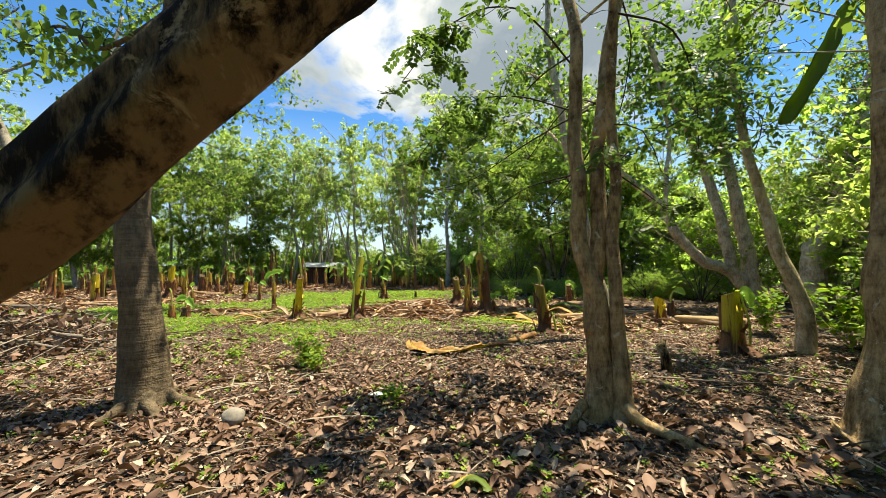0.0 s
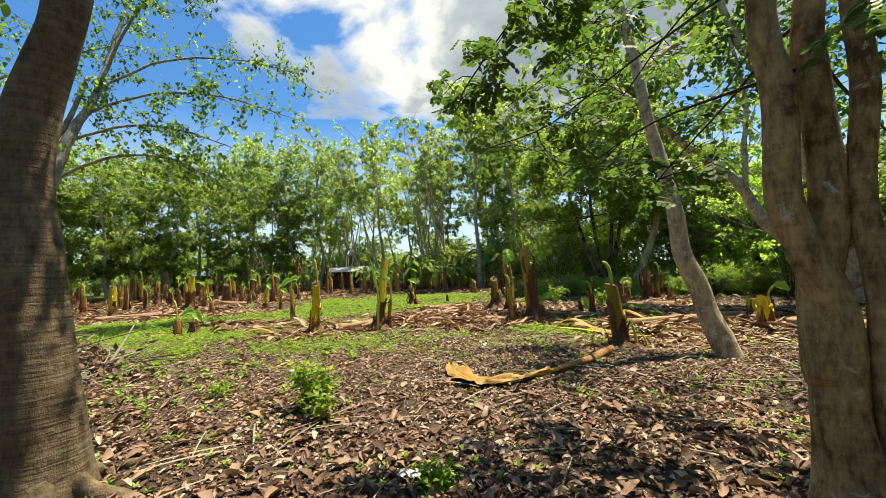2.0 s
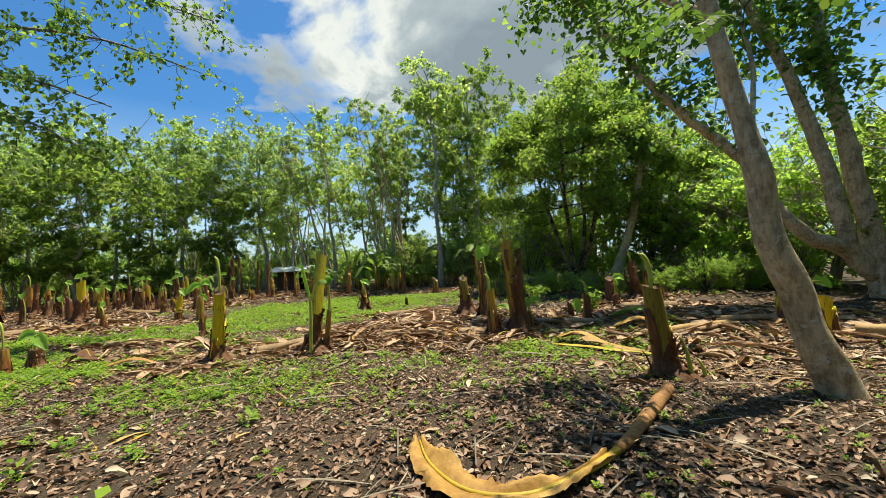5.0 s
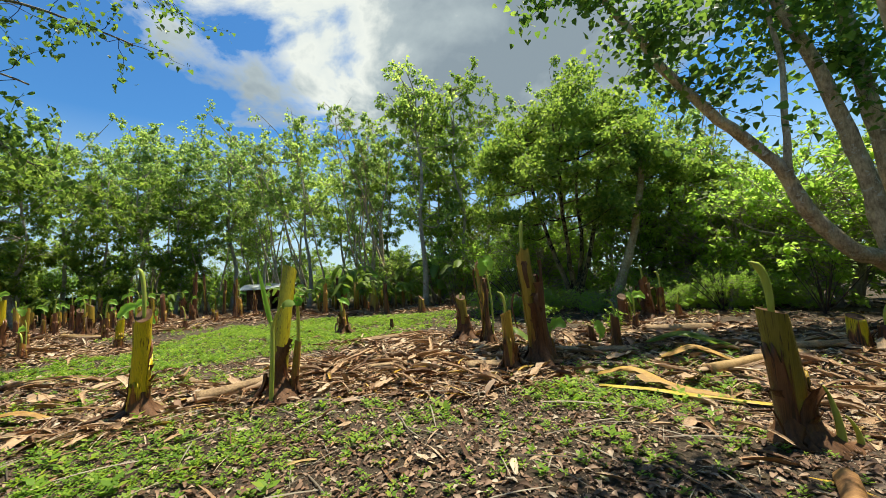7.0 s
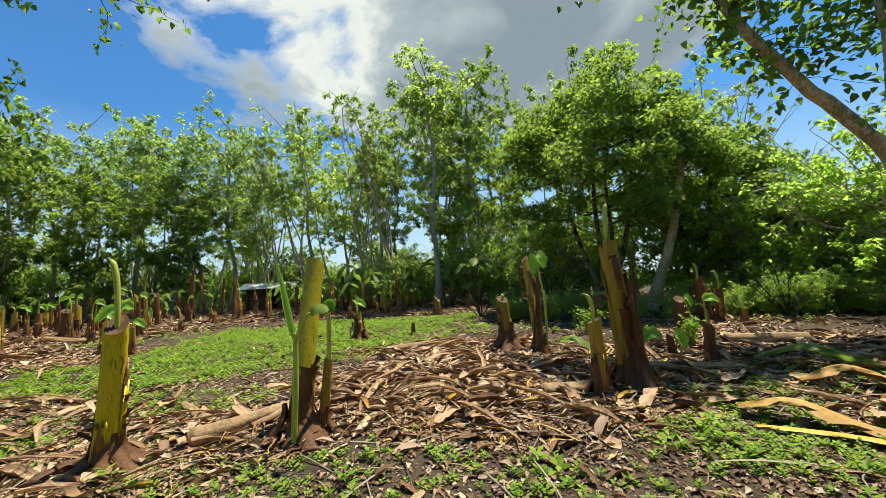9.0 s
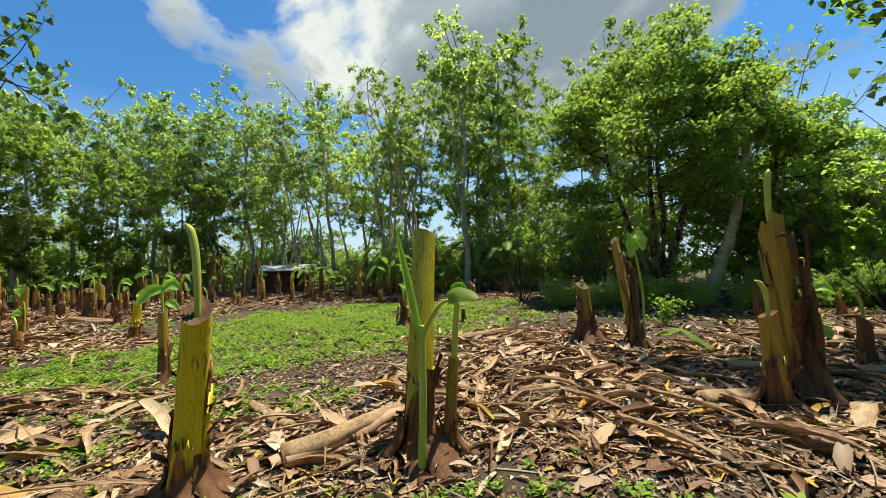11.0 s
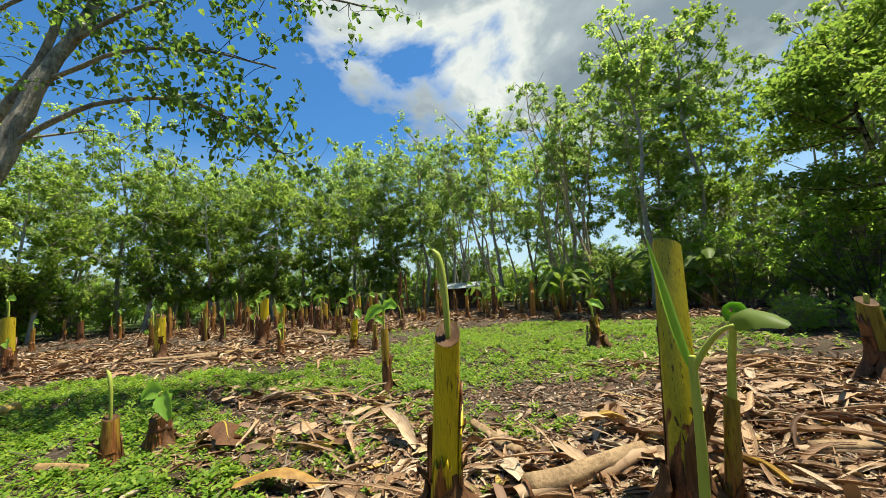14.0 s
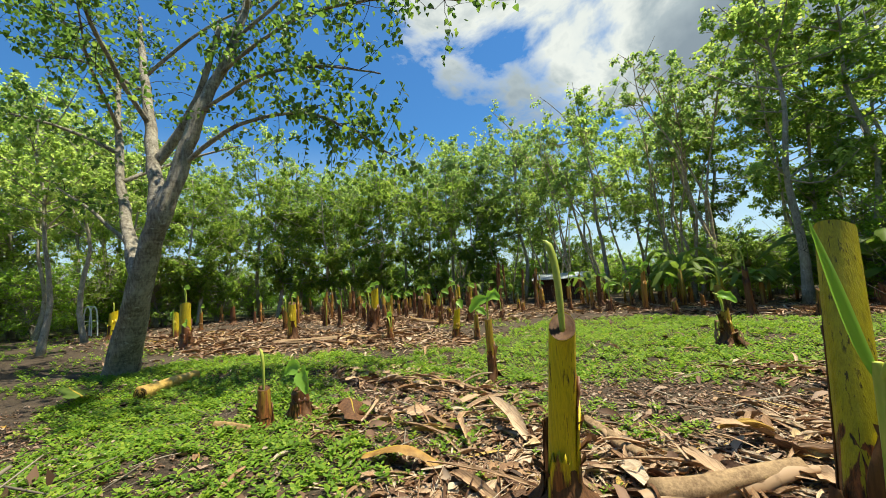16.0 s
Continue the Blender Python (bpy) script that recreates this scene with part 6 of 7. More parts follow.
def limp_leaf(pts, width, mat, label, seed):
    b = Vector(on_ground(*pts[0][:2]))
    t = thing("banana_leaf", b, label, "leaf")
    line = smooth_line([Vector(on_ground(x, y, z)) - b for x, y, z in pts], 5)
    n = len(line)
    part("rib", Geo().tube(line, taper(n, 0.020, 0.006), 7), YELLOW_RIB, t)
    part("blade", Geo().strip([p + Vector((0, 0, 0.012)) for p in line], [width * math.sin(math.pi * (0.08 + 0.9 * i / n)) ** 0.6 for i in range(n)], (0, 0.2, 1), -0.35, 6, 0, 0.6, seed), mat, t)


limp_leaf([(1.6, 10.0, 0.10), (1.9, 9.75, 0.22), (2.2, 9.4, 0.10), (2.6, 9.1, 0.04)], 0.16, OCHRE_LEAF, "yellowing limp banana leaf over weeds", 1)
limp_leaf([(1.45, 9.6, 0.05), (1.9, 9.35, 0.07), (2.5, 9.0, 0.05), (3.0, 8.7, 0.04)], 0.07, YELLOW_RIB, "long yellow leaf stalk on husks", 2)
limp_leaf([(3.0, 11.6, 0.15), (3.4, 11.3, 0.32), (3.8, 11.1, 0.2), (4.1, 11.0, 0.05)], 0.20, OLD_LEAF, "drooping torn green banana leaf", 3)
limp_leaf([(2.7, 10.6, 0.08), (3.1, 10.5, 0.26), (3.5, 10.3, 0.10)], 0.17, OCHRE_LEAF, "folded ochre banana leaf", 4)
limp_leaf([(0.75, 13.0, 0.25), (1.0, 12.8, 0.34), (1.3, 12.6, 0.10)], 0.22, OLD_LEAF, "broad dark green leaf leaning on husks", 5)
limp_leaf([(-6.95, 9.75, 0.05), (-6.75, 9.9, 0.22), (-6.5, 9.8, 0.10), (-6.4, 9.95, 0.05)], 0.13, SHEATH, "curled brown sheath on soil", 6)
limp_leaf([(-10.9, 8.1, 0.22), (-11.3, 8.0, 0.30), (-11.7, 8.3, 0.10)], 0.20, OLD_LEAF, "half-green broken banana leaf in weeds", 7)
limp_leaf([(-5.6, 9.2, 0.06), (-5.3, 9.4, 0.16), (-5.0, 9.5, 0.06)], 0.10, OCHRE_LEAF, "curled ochre sheath on soil", 8)
limp_leaf([(0.98, 2.0, 0.03), (1.1, 2.05, 0.07), (1.22, 1.96, 0.03)], 0.045, OLD_LEAF, "torn green leaf scrap on litter", 9)


def hanging_leaf():
    t = thing("hanging_leaf", on_ground(5.3, 5.0), "long folded dark green leaf hanging from a stalk", "leaf")
    line = smooth_line([(0.56, 0, 4.78), (0.34, 0, 4.34), (0.12, 0, 3.92), (-0.18, 0, 3.42), (-0.32, 0, 3.22)], 4)
    part("blade", Geo().strip(line, [0.02, 0.07] + [0.105] * (len(line) - 5) + [0.10, 0.07, 0.02], (0.2, -1, 0.1), 0.7, 6, 0.004, 0.12, 2), OLD_LEAF, t)
    stalk = smooth_line([(0.56, 0, 4.78), (0.74, 0, 5.0), (1.1, 0.05, 4.4), (1.45, 0.1, 1.8), (1.5, 0.1, -0.1)], 4)
    part("stalk", Geo().tube(stalk, taper(len(stalk), 0.02, 0.07), 8), STEM_OLIVE, t)


hanging_leaf()


def small_things():
    rng = random.Random(3)
    t = thing("husk_ball", on_ground(-1.05, 2.82), "weathered grey coconut husk lying on leaf litter", "coconut husk")
    bm = bmesh.new()
    bmesh.ops.create_icosphere(bm, subdivisions=3, radius=0.095)
    for v in bm.verts:
        v.co *= 1 + 0.14 * noise.noise(v.co * 14)
        v.co.z = v.co.z * 0.85 + 0.07
    me = bpy.data.meshes.new("shell")
    bm.to_mesh(me)
    bm.free()
    me.materials.append(STONE)
    me.shade_smooth()
    part("shell", me, None, t)
    t = thing("wooden_stub", on_ground(3.49, 4.95), "dark broken wooden stub in bare soil", "stub")
    part("stub", Geo().tube([(0, 0, -0.05), (-0.01, 0, 0.15), (-0.06, 0, 0.32), (-0.03, 0, 0.40)], [0.075, 0.062, 0.058, 0.03], 12, 0.3, 3), BARK_DARK, t)
    for k, (a, b, c) in enumerate((((3.2, 4.6), (4.2, 4.2), 0.014), ((4.1, 4.9), (5.5, 4.2), 0.02), ((4.9, 3.9), (6.2, 3.7), 0.022), ((2.9, 6.0), (4.4, 5.5), 0.012), ((1.5, 5.0), (2.4, 4.6), 0.009), ((-1.0, 4.9), (-1.3, 4.2), 0.012), ((0.9, 4.6), (1.5, 4.45), 0.012), ((-0.9, 9.0), (-0.55, 8.2), 0.010), ((1.1, 8.4), (1.7, 8.9), 0.009), ((-6.9, 6.7), (-5.6, 6.5), 0.015))):
        t = thing("stick", on_ground(*a), "bare dead stick lying on the ground", "stick", "dead sticks on the ground")
        o = Vector(on_ground(*a))
        pts = [Vector(on_ground(a[0] + (b[0] - a[0]) * s + rng.uniform(-.05, .05), a[1] + (b[1] - a[1]) * s + rng.uniform(-.05, .05), 0.02 + 0.03 * s)) - o for s in (0, 0.3, 0.6, 1)]
        part("rod", Geo().tube(smooth_line(pts, 3), taper(10, c, c * 0.5), 6, 0.2, k), TWIG, t)


small_things()


def wrapper_and_fruit():
    t = thing("plastic_wrapper", on_ground(0.03, 3.73), "crumpled pale plastic wrapper among fallen leaves", "wrapper")
    rng = random.Random(6)
    g = Geo()
    n = 8
    for i in range(n + 1):
        for k in range(5):
            g.v.append(Vector((-0.13 + 0.26 * i / n + rng.uniform(-.01, .01), -0.05 + 0.025 * k + rng.uniform(-.012, .012), 0.03 + rng.uniform(-0.015, 0.025))))
    g.f = [(i * 5 + k, (i + 1) * 5 + k, (i + 1) * 5 + k + 1, i * 5 + k + 1) for i in range(n) for k in range(4)]
    part("film", g, CLOTH_W, t, smooth=False)
    for k, (x, y) in enumerate(((1.03, 3.70), (1.03, 3.36), (0.52, 3.90), (0.44, 3.11), (0.68, 4.65))):
        t = thing("fruit", on_ground(x, y), "small fallen yellow-green fruit on leaf litter", "fruit", "fallen fruits")
        bm = bmesh.new()
        bmesh.ops.create_icosphere(bm, subdivisions=2, radius=0.019)
        for v in bm.verts:
            v.co.z = v.co.z * 1.12 + 0.022
        me = bpy.data.meshes.new("flesh")
        bm.to_mesh(me)
        bm.free()
        me.materials.append(YELLOW_RIB)
        me.shade_smooth()
        part("flesh", me, None, t)


wrapper_and_fruit()


def leafy_weed(x, y, h, stems, label, seed, leaf=0.09):
    t = thing("weed", on_ground(x, y), label, "weed")
    rng = np.random.RandomState(seed)
    g, lines = Geo(), []
    for _ in range(stems):
        d = Vector((rng.normal(0, 0.35), rng.normal(0, 0.35), 1))
        line = smooth_line([(0, 0, -0.02), d * h * 0.4, d * h * rng.uniform(0.7, 1.05)], 4)
        g.tube(line, taper(len(line), 0.007, 0.003), 5, caps=False)
        lines.append(line)
    part("stem_work", g, SHOOT, t)["kind"] = "stuff"
    pos, size, tn = leaves_along(rng, lines, 26, leaf, 0.05, 0.4, -0.1, 0.25)
    part("leaves", scatter("leaves", LEAF_FOLD, pos, size, tn, WEED), None, t)


leafy_weed(-1.35, 4.85, 0.46, 15, "knee-high bright green weed on bare soil", 1)
leafy_weed(-1.15, 4.65, 0.30, 6, "low green weed on bare soil", 2, 0.07)
leafy_weed(7.0, 6.6, 1.1, 12, "broad-leaved green sapling at the thicket", 3, 0.17)
leafy_weed(6.5, 7.8, 0.8, 9, "green sapling under the trees", 4, 0.15)
leafy_weed(-5.4, 3.9, 0.22, 9, "low grassy weed in leaf litter", 5, 0.08)
leafy_weed(2.6, 1.6, 0.16, 7, "small green seedling in litter", 6, 0.07)
leafy_weed(-2.6, 5.0, 0.14, 6, "small green seedling on soil", 7, 0.06)
leafy_weed(0.2, 3.6, 0.15, 7, "small green seedling on soil", 8, 0.06)
leafy_weed(3.1, 13.2, 0.5, 9, "green weed at the field's shaded edge", 9, 0.10)
leafy_weed(2.0, 15.2, 0.6, 10, "loose green weed in the shade", 10, 0.10)


def bare_shrub(x, y, h, count, seed, label):
    t = thing("bare_shrub", on_ground(x, y), label, "shrub")
    rng = np.random.RandomState(seed)
    g = Geo()
    lines = [[Vector((0, 0, -0.03)), Vector(d) * 0.5, Vector(d)] for d in ((Vector((rng.normal(0, 0.45), rng.normal(0, 0.3), 1))) * h * rng.uniform(0.6, 1.0) for _ in range(count))]
    for l in lines:
        s = smooth_line(l, 3)
        g.tube(s, taper(len(s), 0.018, 0.006), 5, caps=False)
    for l in twig_spray(rng, [p for l in lines for p in smooth_line(l, 3)[2:]], count * 5, h * 0.35, 0.3, 0.9):
        g.tube(l, taper(len(l), 0.006, 0.002), 3, caps=False)
    part("twig_work", g, DARK_TWIG, t)["kind"] = "stuff"


bare_shrub(0.0, 20.6, 2.1, 10, 1, "leafless brown shrub at the field's edge")
bare_shrub(2.6, 20.2, 2.2, 16, 2, "leafless twiggy shrub under the crown")
bare_shrub(7.6, 16.4, 1.4, 12, 3, "grey leafless brush at the thicket")
bare_shrub(8.8, 14.6, 1.3, 12, 4, "grey leafless brush at the thicket")


def leaning_dead_wood():
    """A dark fallen bough and bleached stalks that lean at the wood's edge."""
    def lean(name, label, foot, way, r, mat, seed):
        b = Vector(on_ground(*foot))
        t = thing(name, b, label, "dead wood")
        w = Vector(way)
        line = [Vector((0, 0, -0.08)), w * 0.33 + Vector((0.05, 0, -0.08)), w * 0.66 + Vector((-0.03, 0, 0.05)), w]
        limb(t, "bough", line, r, r * 0.35, mat, 9, 0.2, seed, 4)
        limb(t, "side_twig", [w * 0.6, w * 0.75 + Vector((0.25, 0, 0.35)), w * 0.85 + Vector((0.6, 0, 0.6))], r * 0.35, r * 0.12, mat, 6, 0, seed + 1, 3)
    lean("fallen_bough", "dark fallen bough leaning at the wood's edge", (-6.2, 35.5), (4.2, 0.0, 3.4), 0.11, BARK_DARK, 3)
    for k, (dx, dy, w) in enumerate(((-2.2, 0.9, (0.5, 0.1, 2.6)), (-1.7, 1.3, (0.9, 0.0, 2.9)), (-2.8, 1.0, (-0.3, 0.0, 2.4)), (-1.2, 1.6, (1.1, 0.2, 2.2)))):
        lean("dead_stalk", "bleached dead stalk leaning at the wood's edge", (-6.2 + dx, 35.5 + dy), w, 0.05, BARK_PALE, 10 + k)


leaning_dead_wood()


def white_arch():
    """A white tubular arch on the grass behind the field."""
    t = thing("garden_arch", on_ground(-31.6, 11.0), "white bent-tube garden arch standing on grass", "garden arch", turn=25)
    for y in (-0.15, 0.15):
        line = smooth_line([(-0.32, y, -0.1), (-0.30, y, 0.8), (-0.20, y, 1.4), (0.0, y, 1.6), (0.20, y, 1.4), (0.30, y, 0.8), (0.32, y, -0.1)], 5)
        part("hoop", Geo().tube(line, [0.035] * len(line), 8), CLOTH_W, t)
    for x, z in ((-0.30, 0.8), (0.30, 0.8), (0.0, 1.6)):
        part("cross_bar", Geo().tube([(x, -0.15, z), (x, 0.0, z), (x, 0.15, z)], [0.025] * 3, 6), CLOTH_W, t)


white_arch()


def brush_pile():
    t = thing("brush_pile", on_ground(-6.9, 5.7), "heap of dead branches and brown leaves", "brush pile")
    rng = np.random.RandomState(8)
    thin = Geo()
    for k in range(260):
        a, l = rng.uniform(0, math.pi), rng.uniform(0.6, 2.2)
        c = Vector((rng.normal(0, 0.85), rng.normal(0, 0.65), 0))
        c.z = max(0.04, 0.75 * math.exp(-(c.x ** 2 / 1.7 + c.y ** 2 / 1.1)) * rng.uniform(0.1, 1.0))
        d = Vector((math.cos(a), math.sin(a), rng.normal(0, 0.18))) * l / 2
        pts = smooth_line([c - d, c + Vector(rng.normal(0, 0.07, 3)), c + d], 3)
        for p in pts:
            p.z = max(p.z, 0.015)
        if k % 8 == 0:
            part("branch", Geo().tube(pts, taper(len(pts), 0.035, 0.012), 7, 0.2, k), TWIG, t)
        else:
            thin.tube(pts, taper(len(pts), 0.011, 0.006), 5, 0.2, k)
    part("twig_work", thin, TWIG, t)["kind"] = "stuff"
    n = 2400
    x, y = rng.normal(0, 0.9, n), rng.normal(0, 0.65, n)
    z = 0.04 + 0.75 * np.exp(-(x ** 2 / 1.7 + y ** 2 / 1.1)) * rng.uniform(0, 1, n)
    part("dead_leaves", scatter("dead_leaves", LEAF_FOLD, np.stack([x, y, z], 1), rng.uniform(0.08, 0.18, n), turns(rng, n, 0.8), LITTER), None, t)


brush_pile()


# ---- litter and ground cover ----
def strew(rng, count, lo, hi, density):
    """Points over a stretch of the plan, kept with the given density."""
    x, y = rng.uniform(lo[0], hi[0], count), rng.uniform(lo[1], hi[1], count)
    keep = rng.uniform(0, 1, count) < density(x, y)
    return x[keep], y[keep]


def patchy(x, y, s, seed):
    return 0.5 + 0.5 * np.sin(x * s + seed) * np.cos(y * s * 1.3 + seed * 2.1) * np.cos((x + y) * s * 0.6 + seed)


def scrap_template(rng, n, width, bend, curl, cols=2, ends=0.2):
    """One torn piece of dry sheath of unit length: uneven width, a twist, a bend, frayed ends."""
    v, f = [], []
    tw, ph, sway = rng.normal(0, 0.6), rng.uniform(0, 6), rng.normal(0, 0.05)
    for i in range(n + 1):
        s = i / n
        w = width * (ends + (1 - ends) * math.sin(math.pi * min(max(s * 0.92 + 0.04, 0), 1)) ** 0.7) * rng.uniform(0.82, 1.12)
        a = tw * (s - 0.5)
        for k in range(cols + 1):
            q = 2 * k / cols - 1
            x, z = q * w * rng.uniform(0.85, 1.1), curl * w * (q * q - 0.4) + rng.normal(0, 0.13) * w
            v.append((x * math.cos(a) - z * math.sin(a) + sway * math.sin(s * 4 + ph), s + rng.uniform(-0.04, 0.04) * (i in (0, n)), x * math.sin(a) + z * math.cos(a) + bend * math.sin(math.pi * s + 0.5 * math.sin(ph)) + 0.01))
    for i in range(n):
        for k in range(cols):
            a = i * (cols + 1) + k
            f.append((a, a + 1, a + cols + 2, a + cols + 1))
    return np.array(v, float), np.array(f)


def litter():
    rng = np.random.RandomState(4)
    start = lambda x, y: np.clip(1.25 - (y - 1.6) / 4.4, 0.06, 1) * np.clip(0.25 + 1.1 * patchy(x, y, 1.5, 1.0), 0.05, 1) * np.where((x > 3.0) & (x < 5.8) & (y > 3.0) & (y < 5.8), 0.25, 1) * np.clip((8.5 - np.abs(x)) / 3.0, 0, 1) * np.clip((y + 2.5) / 1.8, 0, 1)
    for k in range(8):
        tmpl = scrap_template(rng, 5, (0.24, 0.20, 0.27, 0.18, 0.24, 0.30, 0.21, 0.16)[k], (0.06, 0.12, 0.03, 0.16, -0.06, 0.08, 0.2, 0.1)[k], (0.5, 0.9, 0.3, 1.3, 0.7, 0.4, 1.0, 1.6)[k], 2, 0.03)
        x, y = strew(rng, 8000, (-8.5, -2.5), (8.5, 9.5), start)
        n = len(x)
        z = rise(x, y) + rng.uniform(0.0, 0.03, n)
        small = np.clip(1.2 - 0.09 * y, 0.5, 1.15)
        tagged(new("leaf_litter", scatter("leaf_litter", tmpl, np.stack([x, y, z], 1), small * 0.045 + 0.115 * rng.uniform(0, 1, n) ** 1.6, turns(rng, n, 0.3), LITTER)), "brown and tan fallen tree leaves over dark soil", "leaf litter", kind="stuff")
    # crumbs of leaf and twig everywhere on the soil
    for k in range(4):
        tmpl = scrap_template(rng, 2, 0.34, 0.1, 0.6, 2, 0.1)
        x, y = strew(rng, 78000, (-12, -1), (9, 14), lambda x, y: np.clip(1.1 - 0.7 * green_zone(x, y), 0, 1) * np.clip(1.5 - np.hypot(x + 0.5, y - 6) / 9, 0.08, 1) * np.clip(0.4 + patchy(x, y, 2.6, 4.0), 0, 1))
        n = len(x)
        tagged(new("leaf_crumbs", scatter("leaf_crumbs", tmpl, np.stack([x, y, rise(x, y) + 0.008], 1), 0.015 + 0.06 * rng.uniform(0, 1, n) ** 2.0, turns(rng, n, 0.22), LITTER)), "small broken leaf crumbs on soil", "leaf litter", kind="stuff")
    x, y = strew(rng, 16000, (-36, 9), (12, 31), lambda x, y: np.clip(1.0 - 0.8 * green_zone(x, y), 0, 1) * np.clip(0.3 + patchy(x, y, 0.9, 2.0), 0, 1))
    n = len(x)
    tagged(new("leaf_litter", scatter("leaf_litter", scrap_template(rng, 3, 0.2, 0.1, 0.6), np.stack([x, y, rise(x, y) + 0.01], 1), rng.uniform(0.08, 0.26, n), turns(rng, n, 0.25), LITTER)), "scattered brown leaf scraps in the field", "leaf litter", kind="stuff")
    x, y = strew(rng, 5200, (-9, -1), (9, 13), lambda x, y: np.full_like(x, 0.8))
    n = len(x)
    tagged(new("twig_litter", scatter("twig_litter", strip_template(4, 0.012, 0.03, -1.0, 0.4), np.stack([x, y, rise(x, y) + 0.015], 1), 0.08 + 0.6 * rng.uniform(0, 1, n) ** 2, turns(rng, n, 0.06), TWIG)), "thin dead twigs on soil", "twigs", kind="stuff")


litter()


def husks():
    rng = np.random.RandomState(6)
    # width, bend, curl and length of the kinds of scrap: broad flat, folded, shredded, cord, short crumb
    kinds = ((0.15, 0.05, 0.5, 0.24), (0.08, 0.05, 1.2, 0.36), (0.04, 0.04, 0.8, 0.38), (0.012, 0.05, 0.5, 0.52), (0.24, 0.09, 0.6, 0.13), (0.11, -0.03, 1.0, 0.24), (0.05, 0.06, 1.6, 0.36), (0.26, 0.07, 0.5, 0.08), (0.07, 0.03, 0.6, 0.22), (0.18, 0.10, 0.8, 0.19), (0.025, 0.03, 0.4, 0.26), (0.23, 0.08, 0.5, 0.20))
    near = lambda x, y: husk_zone(x, y) ** 1.4 * np.clip(0.16 + 0.95 * patchy(x, y, 1.3, 3.0), 0, 1)
    for w, b, c, l in kinds:
        for count, lo, hi, big in ((9500, (-9.5, 8.0), (8.5, 18.0), 1.0), (7600, (-5.5, 9.0), (3.0, 13.2), 0.88), (8500, (-34, 10), (4, 31), 1.6)):
            x, y = strew(rng, count, lo, hi, near)
            n = len(x)
            z = rise(x, y) + rng.uniform(-0.004, 0.024, n) * husk_zone(x, y)
            size = (big * 0.82 * l * (0.45 + 0.6 * rng.uniform(0, 1, n) + 0.7 * rng.uniform(0, 1, n) ** 6))[:, None] * np.stack([rng.uniform(0.7, 1.3, n), np.ones(n), rng.uniform(0.4, 1.6, n)], 1)
            tn = turns(rng, n, 0.12)
            tagged(new("husk_litter", scatter("husk_litter", scrap_template(rng, 6, w, b, c, 3), np.stack([x, y, z], 1), np.repeat(size[:, :1], 3, 1), tn * (size / size[:, 1:2])[:, None, :], HUSK)), "dry tan and brown banana sheaths strewn thickly", "husk litter", kind="stuff")
    # a bed of fine shreds under them
    for w, l in ((0.22, 0.07), (0.10, 0.10), (0.32, 0.05), (0.05, 0.14)):
        for count, lo, hi, big in ((26000, (-9.5, 8.0), (8.5, 17.0), 1.0), (9000, (-34, 10), (4, 31), 2.2)):
            x, y = strew(rng, count, lo, hi, lambda x, y: np.clip(1.3 * husk_zone(x, y), 0, 1) * np.clip(0.25 + patchy(x, y, 1.3, 3.0), 0, 1))
            n = len(x)
            tagged(new("husk_litter", scatter("husk_litter", scrap_template(rng, 2, w, 0.06, 0.5), np.stack([x, y, rise(x, y) + rng.uniform(0.002, 0.018, n)], 1), big * l * rng.uniform(0.5, 1.3, n), turns(rng, n, 0.14), HUSK)), "fine tan shreds of banana sheath over soil", "husk litter", kind="stuff")
    # a thin spread over the rest of the plot
    for w, b, c, l in kinds[:5]:
        x, y = strew(rng, 900, (-12, 6.5), (8, 18), lambda x, y: np.full_like(x, 0.6))
        n = len(x)
        tagged(new("husk_litter", scatter("husk_litter", scrap_template(rng, 6, w, b, c), np.stack([x, y, rise(x, y) + 0.01], 1), l * rng.uniform(0.3, 0.9, n), turns(rng, n, 0.14), HUSK)), "loose dry banana sheath scraps on soil", "husk litter", kind="stuff")


husks()


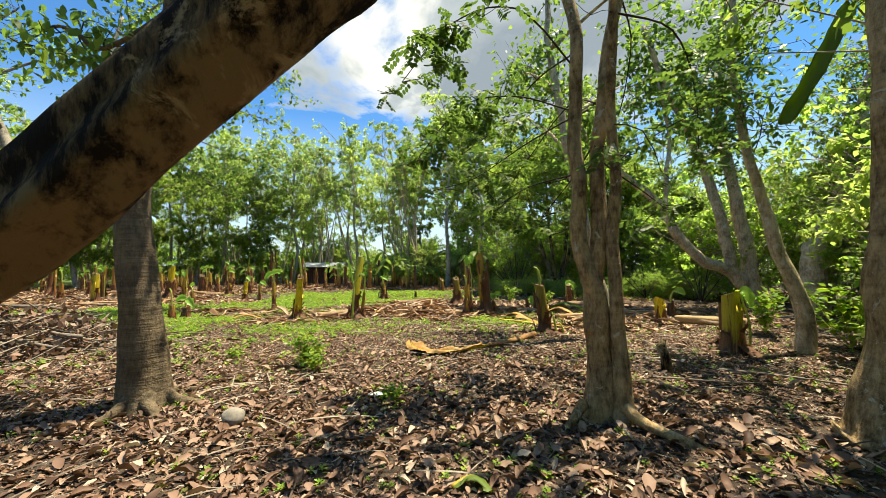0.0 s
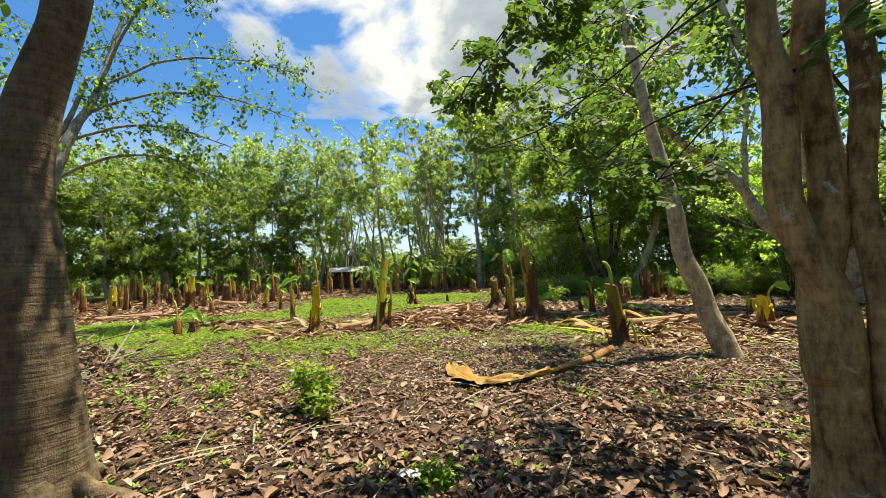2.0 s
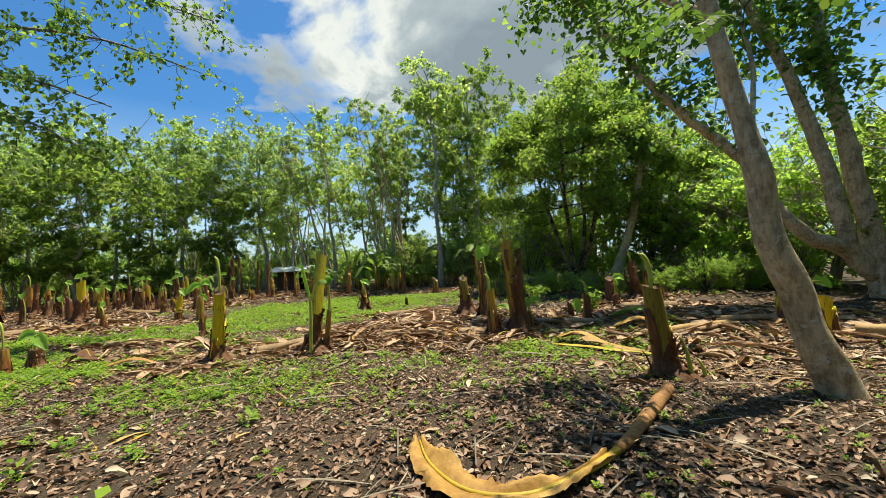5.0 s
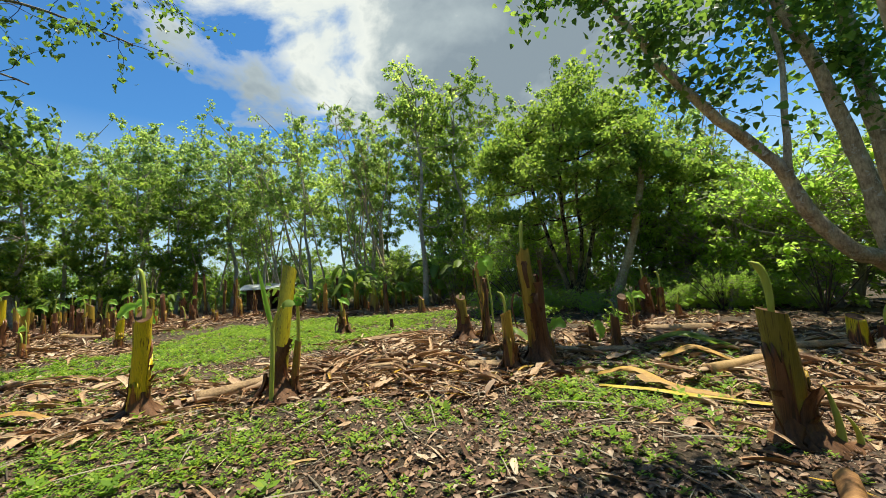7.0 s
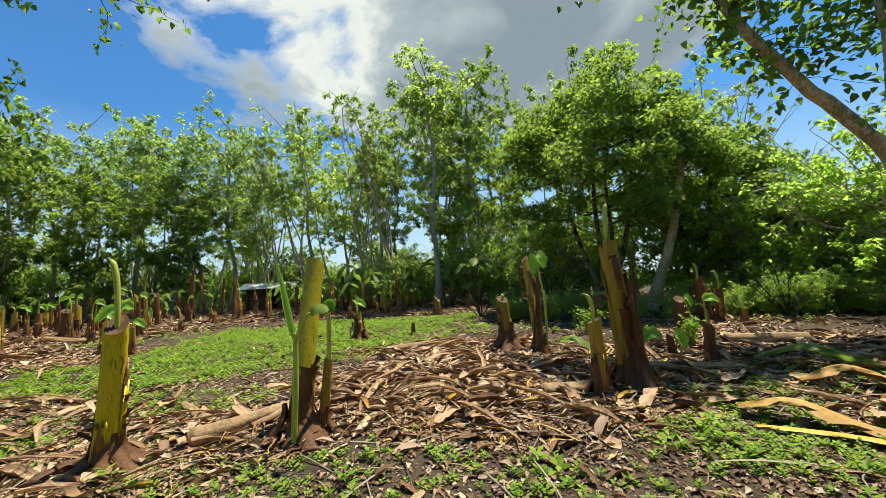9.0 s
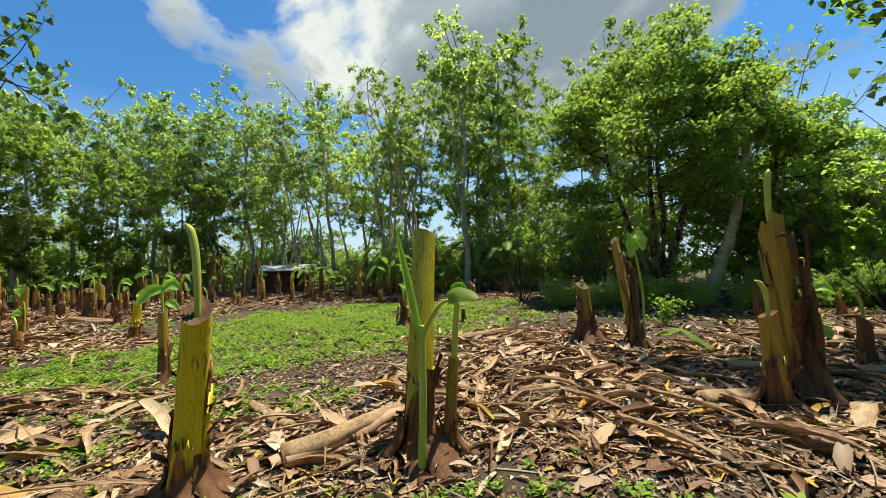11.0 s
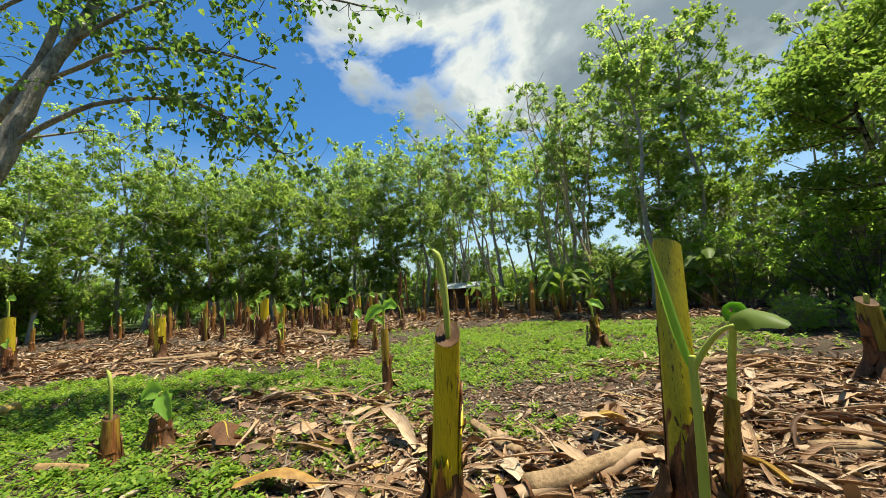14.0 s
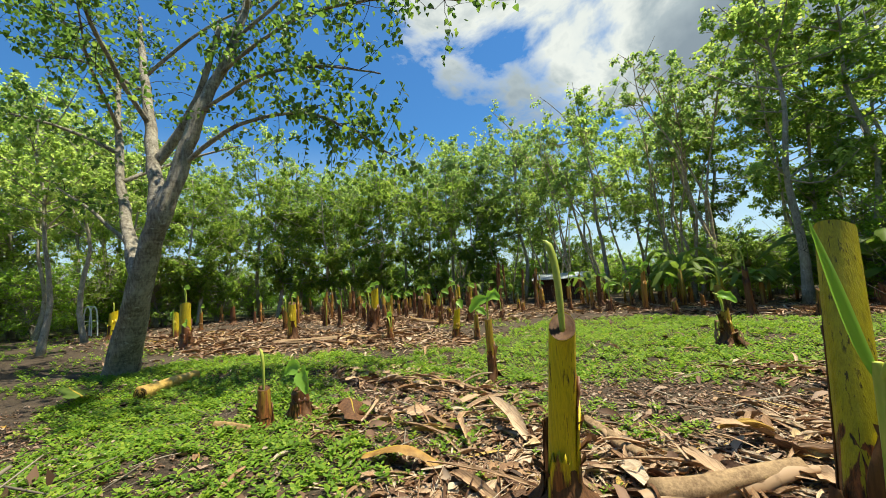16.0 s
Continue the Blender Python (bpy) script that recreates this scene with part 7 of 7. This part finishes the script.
def loose_sheaths():
    """Single large sheaths and leaf rags that lie on top of the litter."""
    rng = np.random.RandomState(21)
    kinds = []
    for k, (l, w) in enumerate(((0.70, 0.055), (0.46, 0.075), (1.0, 0.035), (0.36, 0.09), (0.90, 0.020), (0.52, 0.06))):
        t = thing("dry_sheath", (0, 0, 0), ("long curled tan banana sheath on the litter", "broad crumpled pale banana leaf rag")[k in (1, 3, 5)], "dry sheath", "large loose sheaths")
        tv, tf = scrap_template(rng, 12, w / l, 0.06, 1.0 if k % 2 == 0 else 0.35, 5)
        me = scatter("sheath", (tv, tf), np.zeros((1, 3)), np.array([l]), np.eye(3)[None], HUSK)
        me.shade_smooth()
        part("sheath", me, None, t)
        kinds.append(t)
    used = set()
    x, y = strew(rng, 900, (-9.0, 8.2), (8.0, 14.5), lambda x, y: 0.9 * husk_zone(x, y))
    for a, b in list(zip(x, y))[:200]:
        src = kinds[rng.randint(6)]
        m = pose(a, b, float(rise(a, b)) + 0.045, rng.normal(0, 7), rng.normal(0, 9), rng.uniform(0, 360))
        if src in used:
            copy_thing(src, m)
        else:
            used.add(src)
            src.matrix_basis = m


loose_sheaths()


def weeds():
    rng = np.random.RandomState(15)
    # one small plant: eight leaves round a low stalk
    v, f = [], []
    for k in range(8):
        a, tilt, l, z0 = k * 2.4, 0.25 + 0.1 * (k % 3), 1.0 - 0.06 * k, 0.12 * k
        m = Euler((tilt, 0, a)).to_matrix()
        s = len(v)
        v += [tuple(m @ Vector(p) * l + Vector((0, 0, z0))) for p in ((0, 0.05, 0), (-0.27, 0.5, 0.04), (0, 1.0, 0.0), (0.27, 0.5, 0.04))]
        f.append((s, s + 3, s + 2, s + 1))
    tmpl = (np.array(v), np.array(f))
    for count, lo, hi, size, dens in ((17000, (-14, 6.2), (-5, 12.6), 0.068, 1.0), (20000, (-9, 10.5), (0, 22), 0.066, 1.0), (9000, (-4.6, 7.4), (4.4, 12), 0.052, 1.0), (11000, (-36, 4), (12, 22), 0.10, 0.8), (9000, (-9, 1.0), (7, 11), 0.042, -1), (2200, (-8, 3.6), (2.5, 8.0), 0.05, 1.0)):
        x, y = strew(rng, count, lo, hi, (lambda x, y: dens * green_zone(x, y) * np.clip(0.10 + 1.1 * patchy(x, y, 2.3, 5.0), 0, 1)) if dens > 0 else (lambda x, y: 0.9 * np.clip(1.6 * patchy(x, y, 1.9, 2.0) - 0.55, 0.05, 1)))
        n = len(x)
        tagged(new("weed_cover", scatter("weed_cover", tmpl, np.stack([x, y, rise(x, y)], 1), size * rng.uniform(0.6, 1.5, n), turns(rng, n, 0.15), WEED)), "low bright green weeds covering the soil", "weeds", kind="stuff")


weeds()
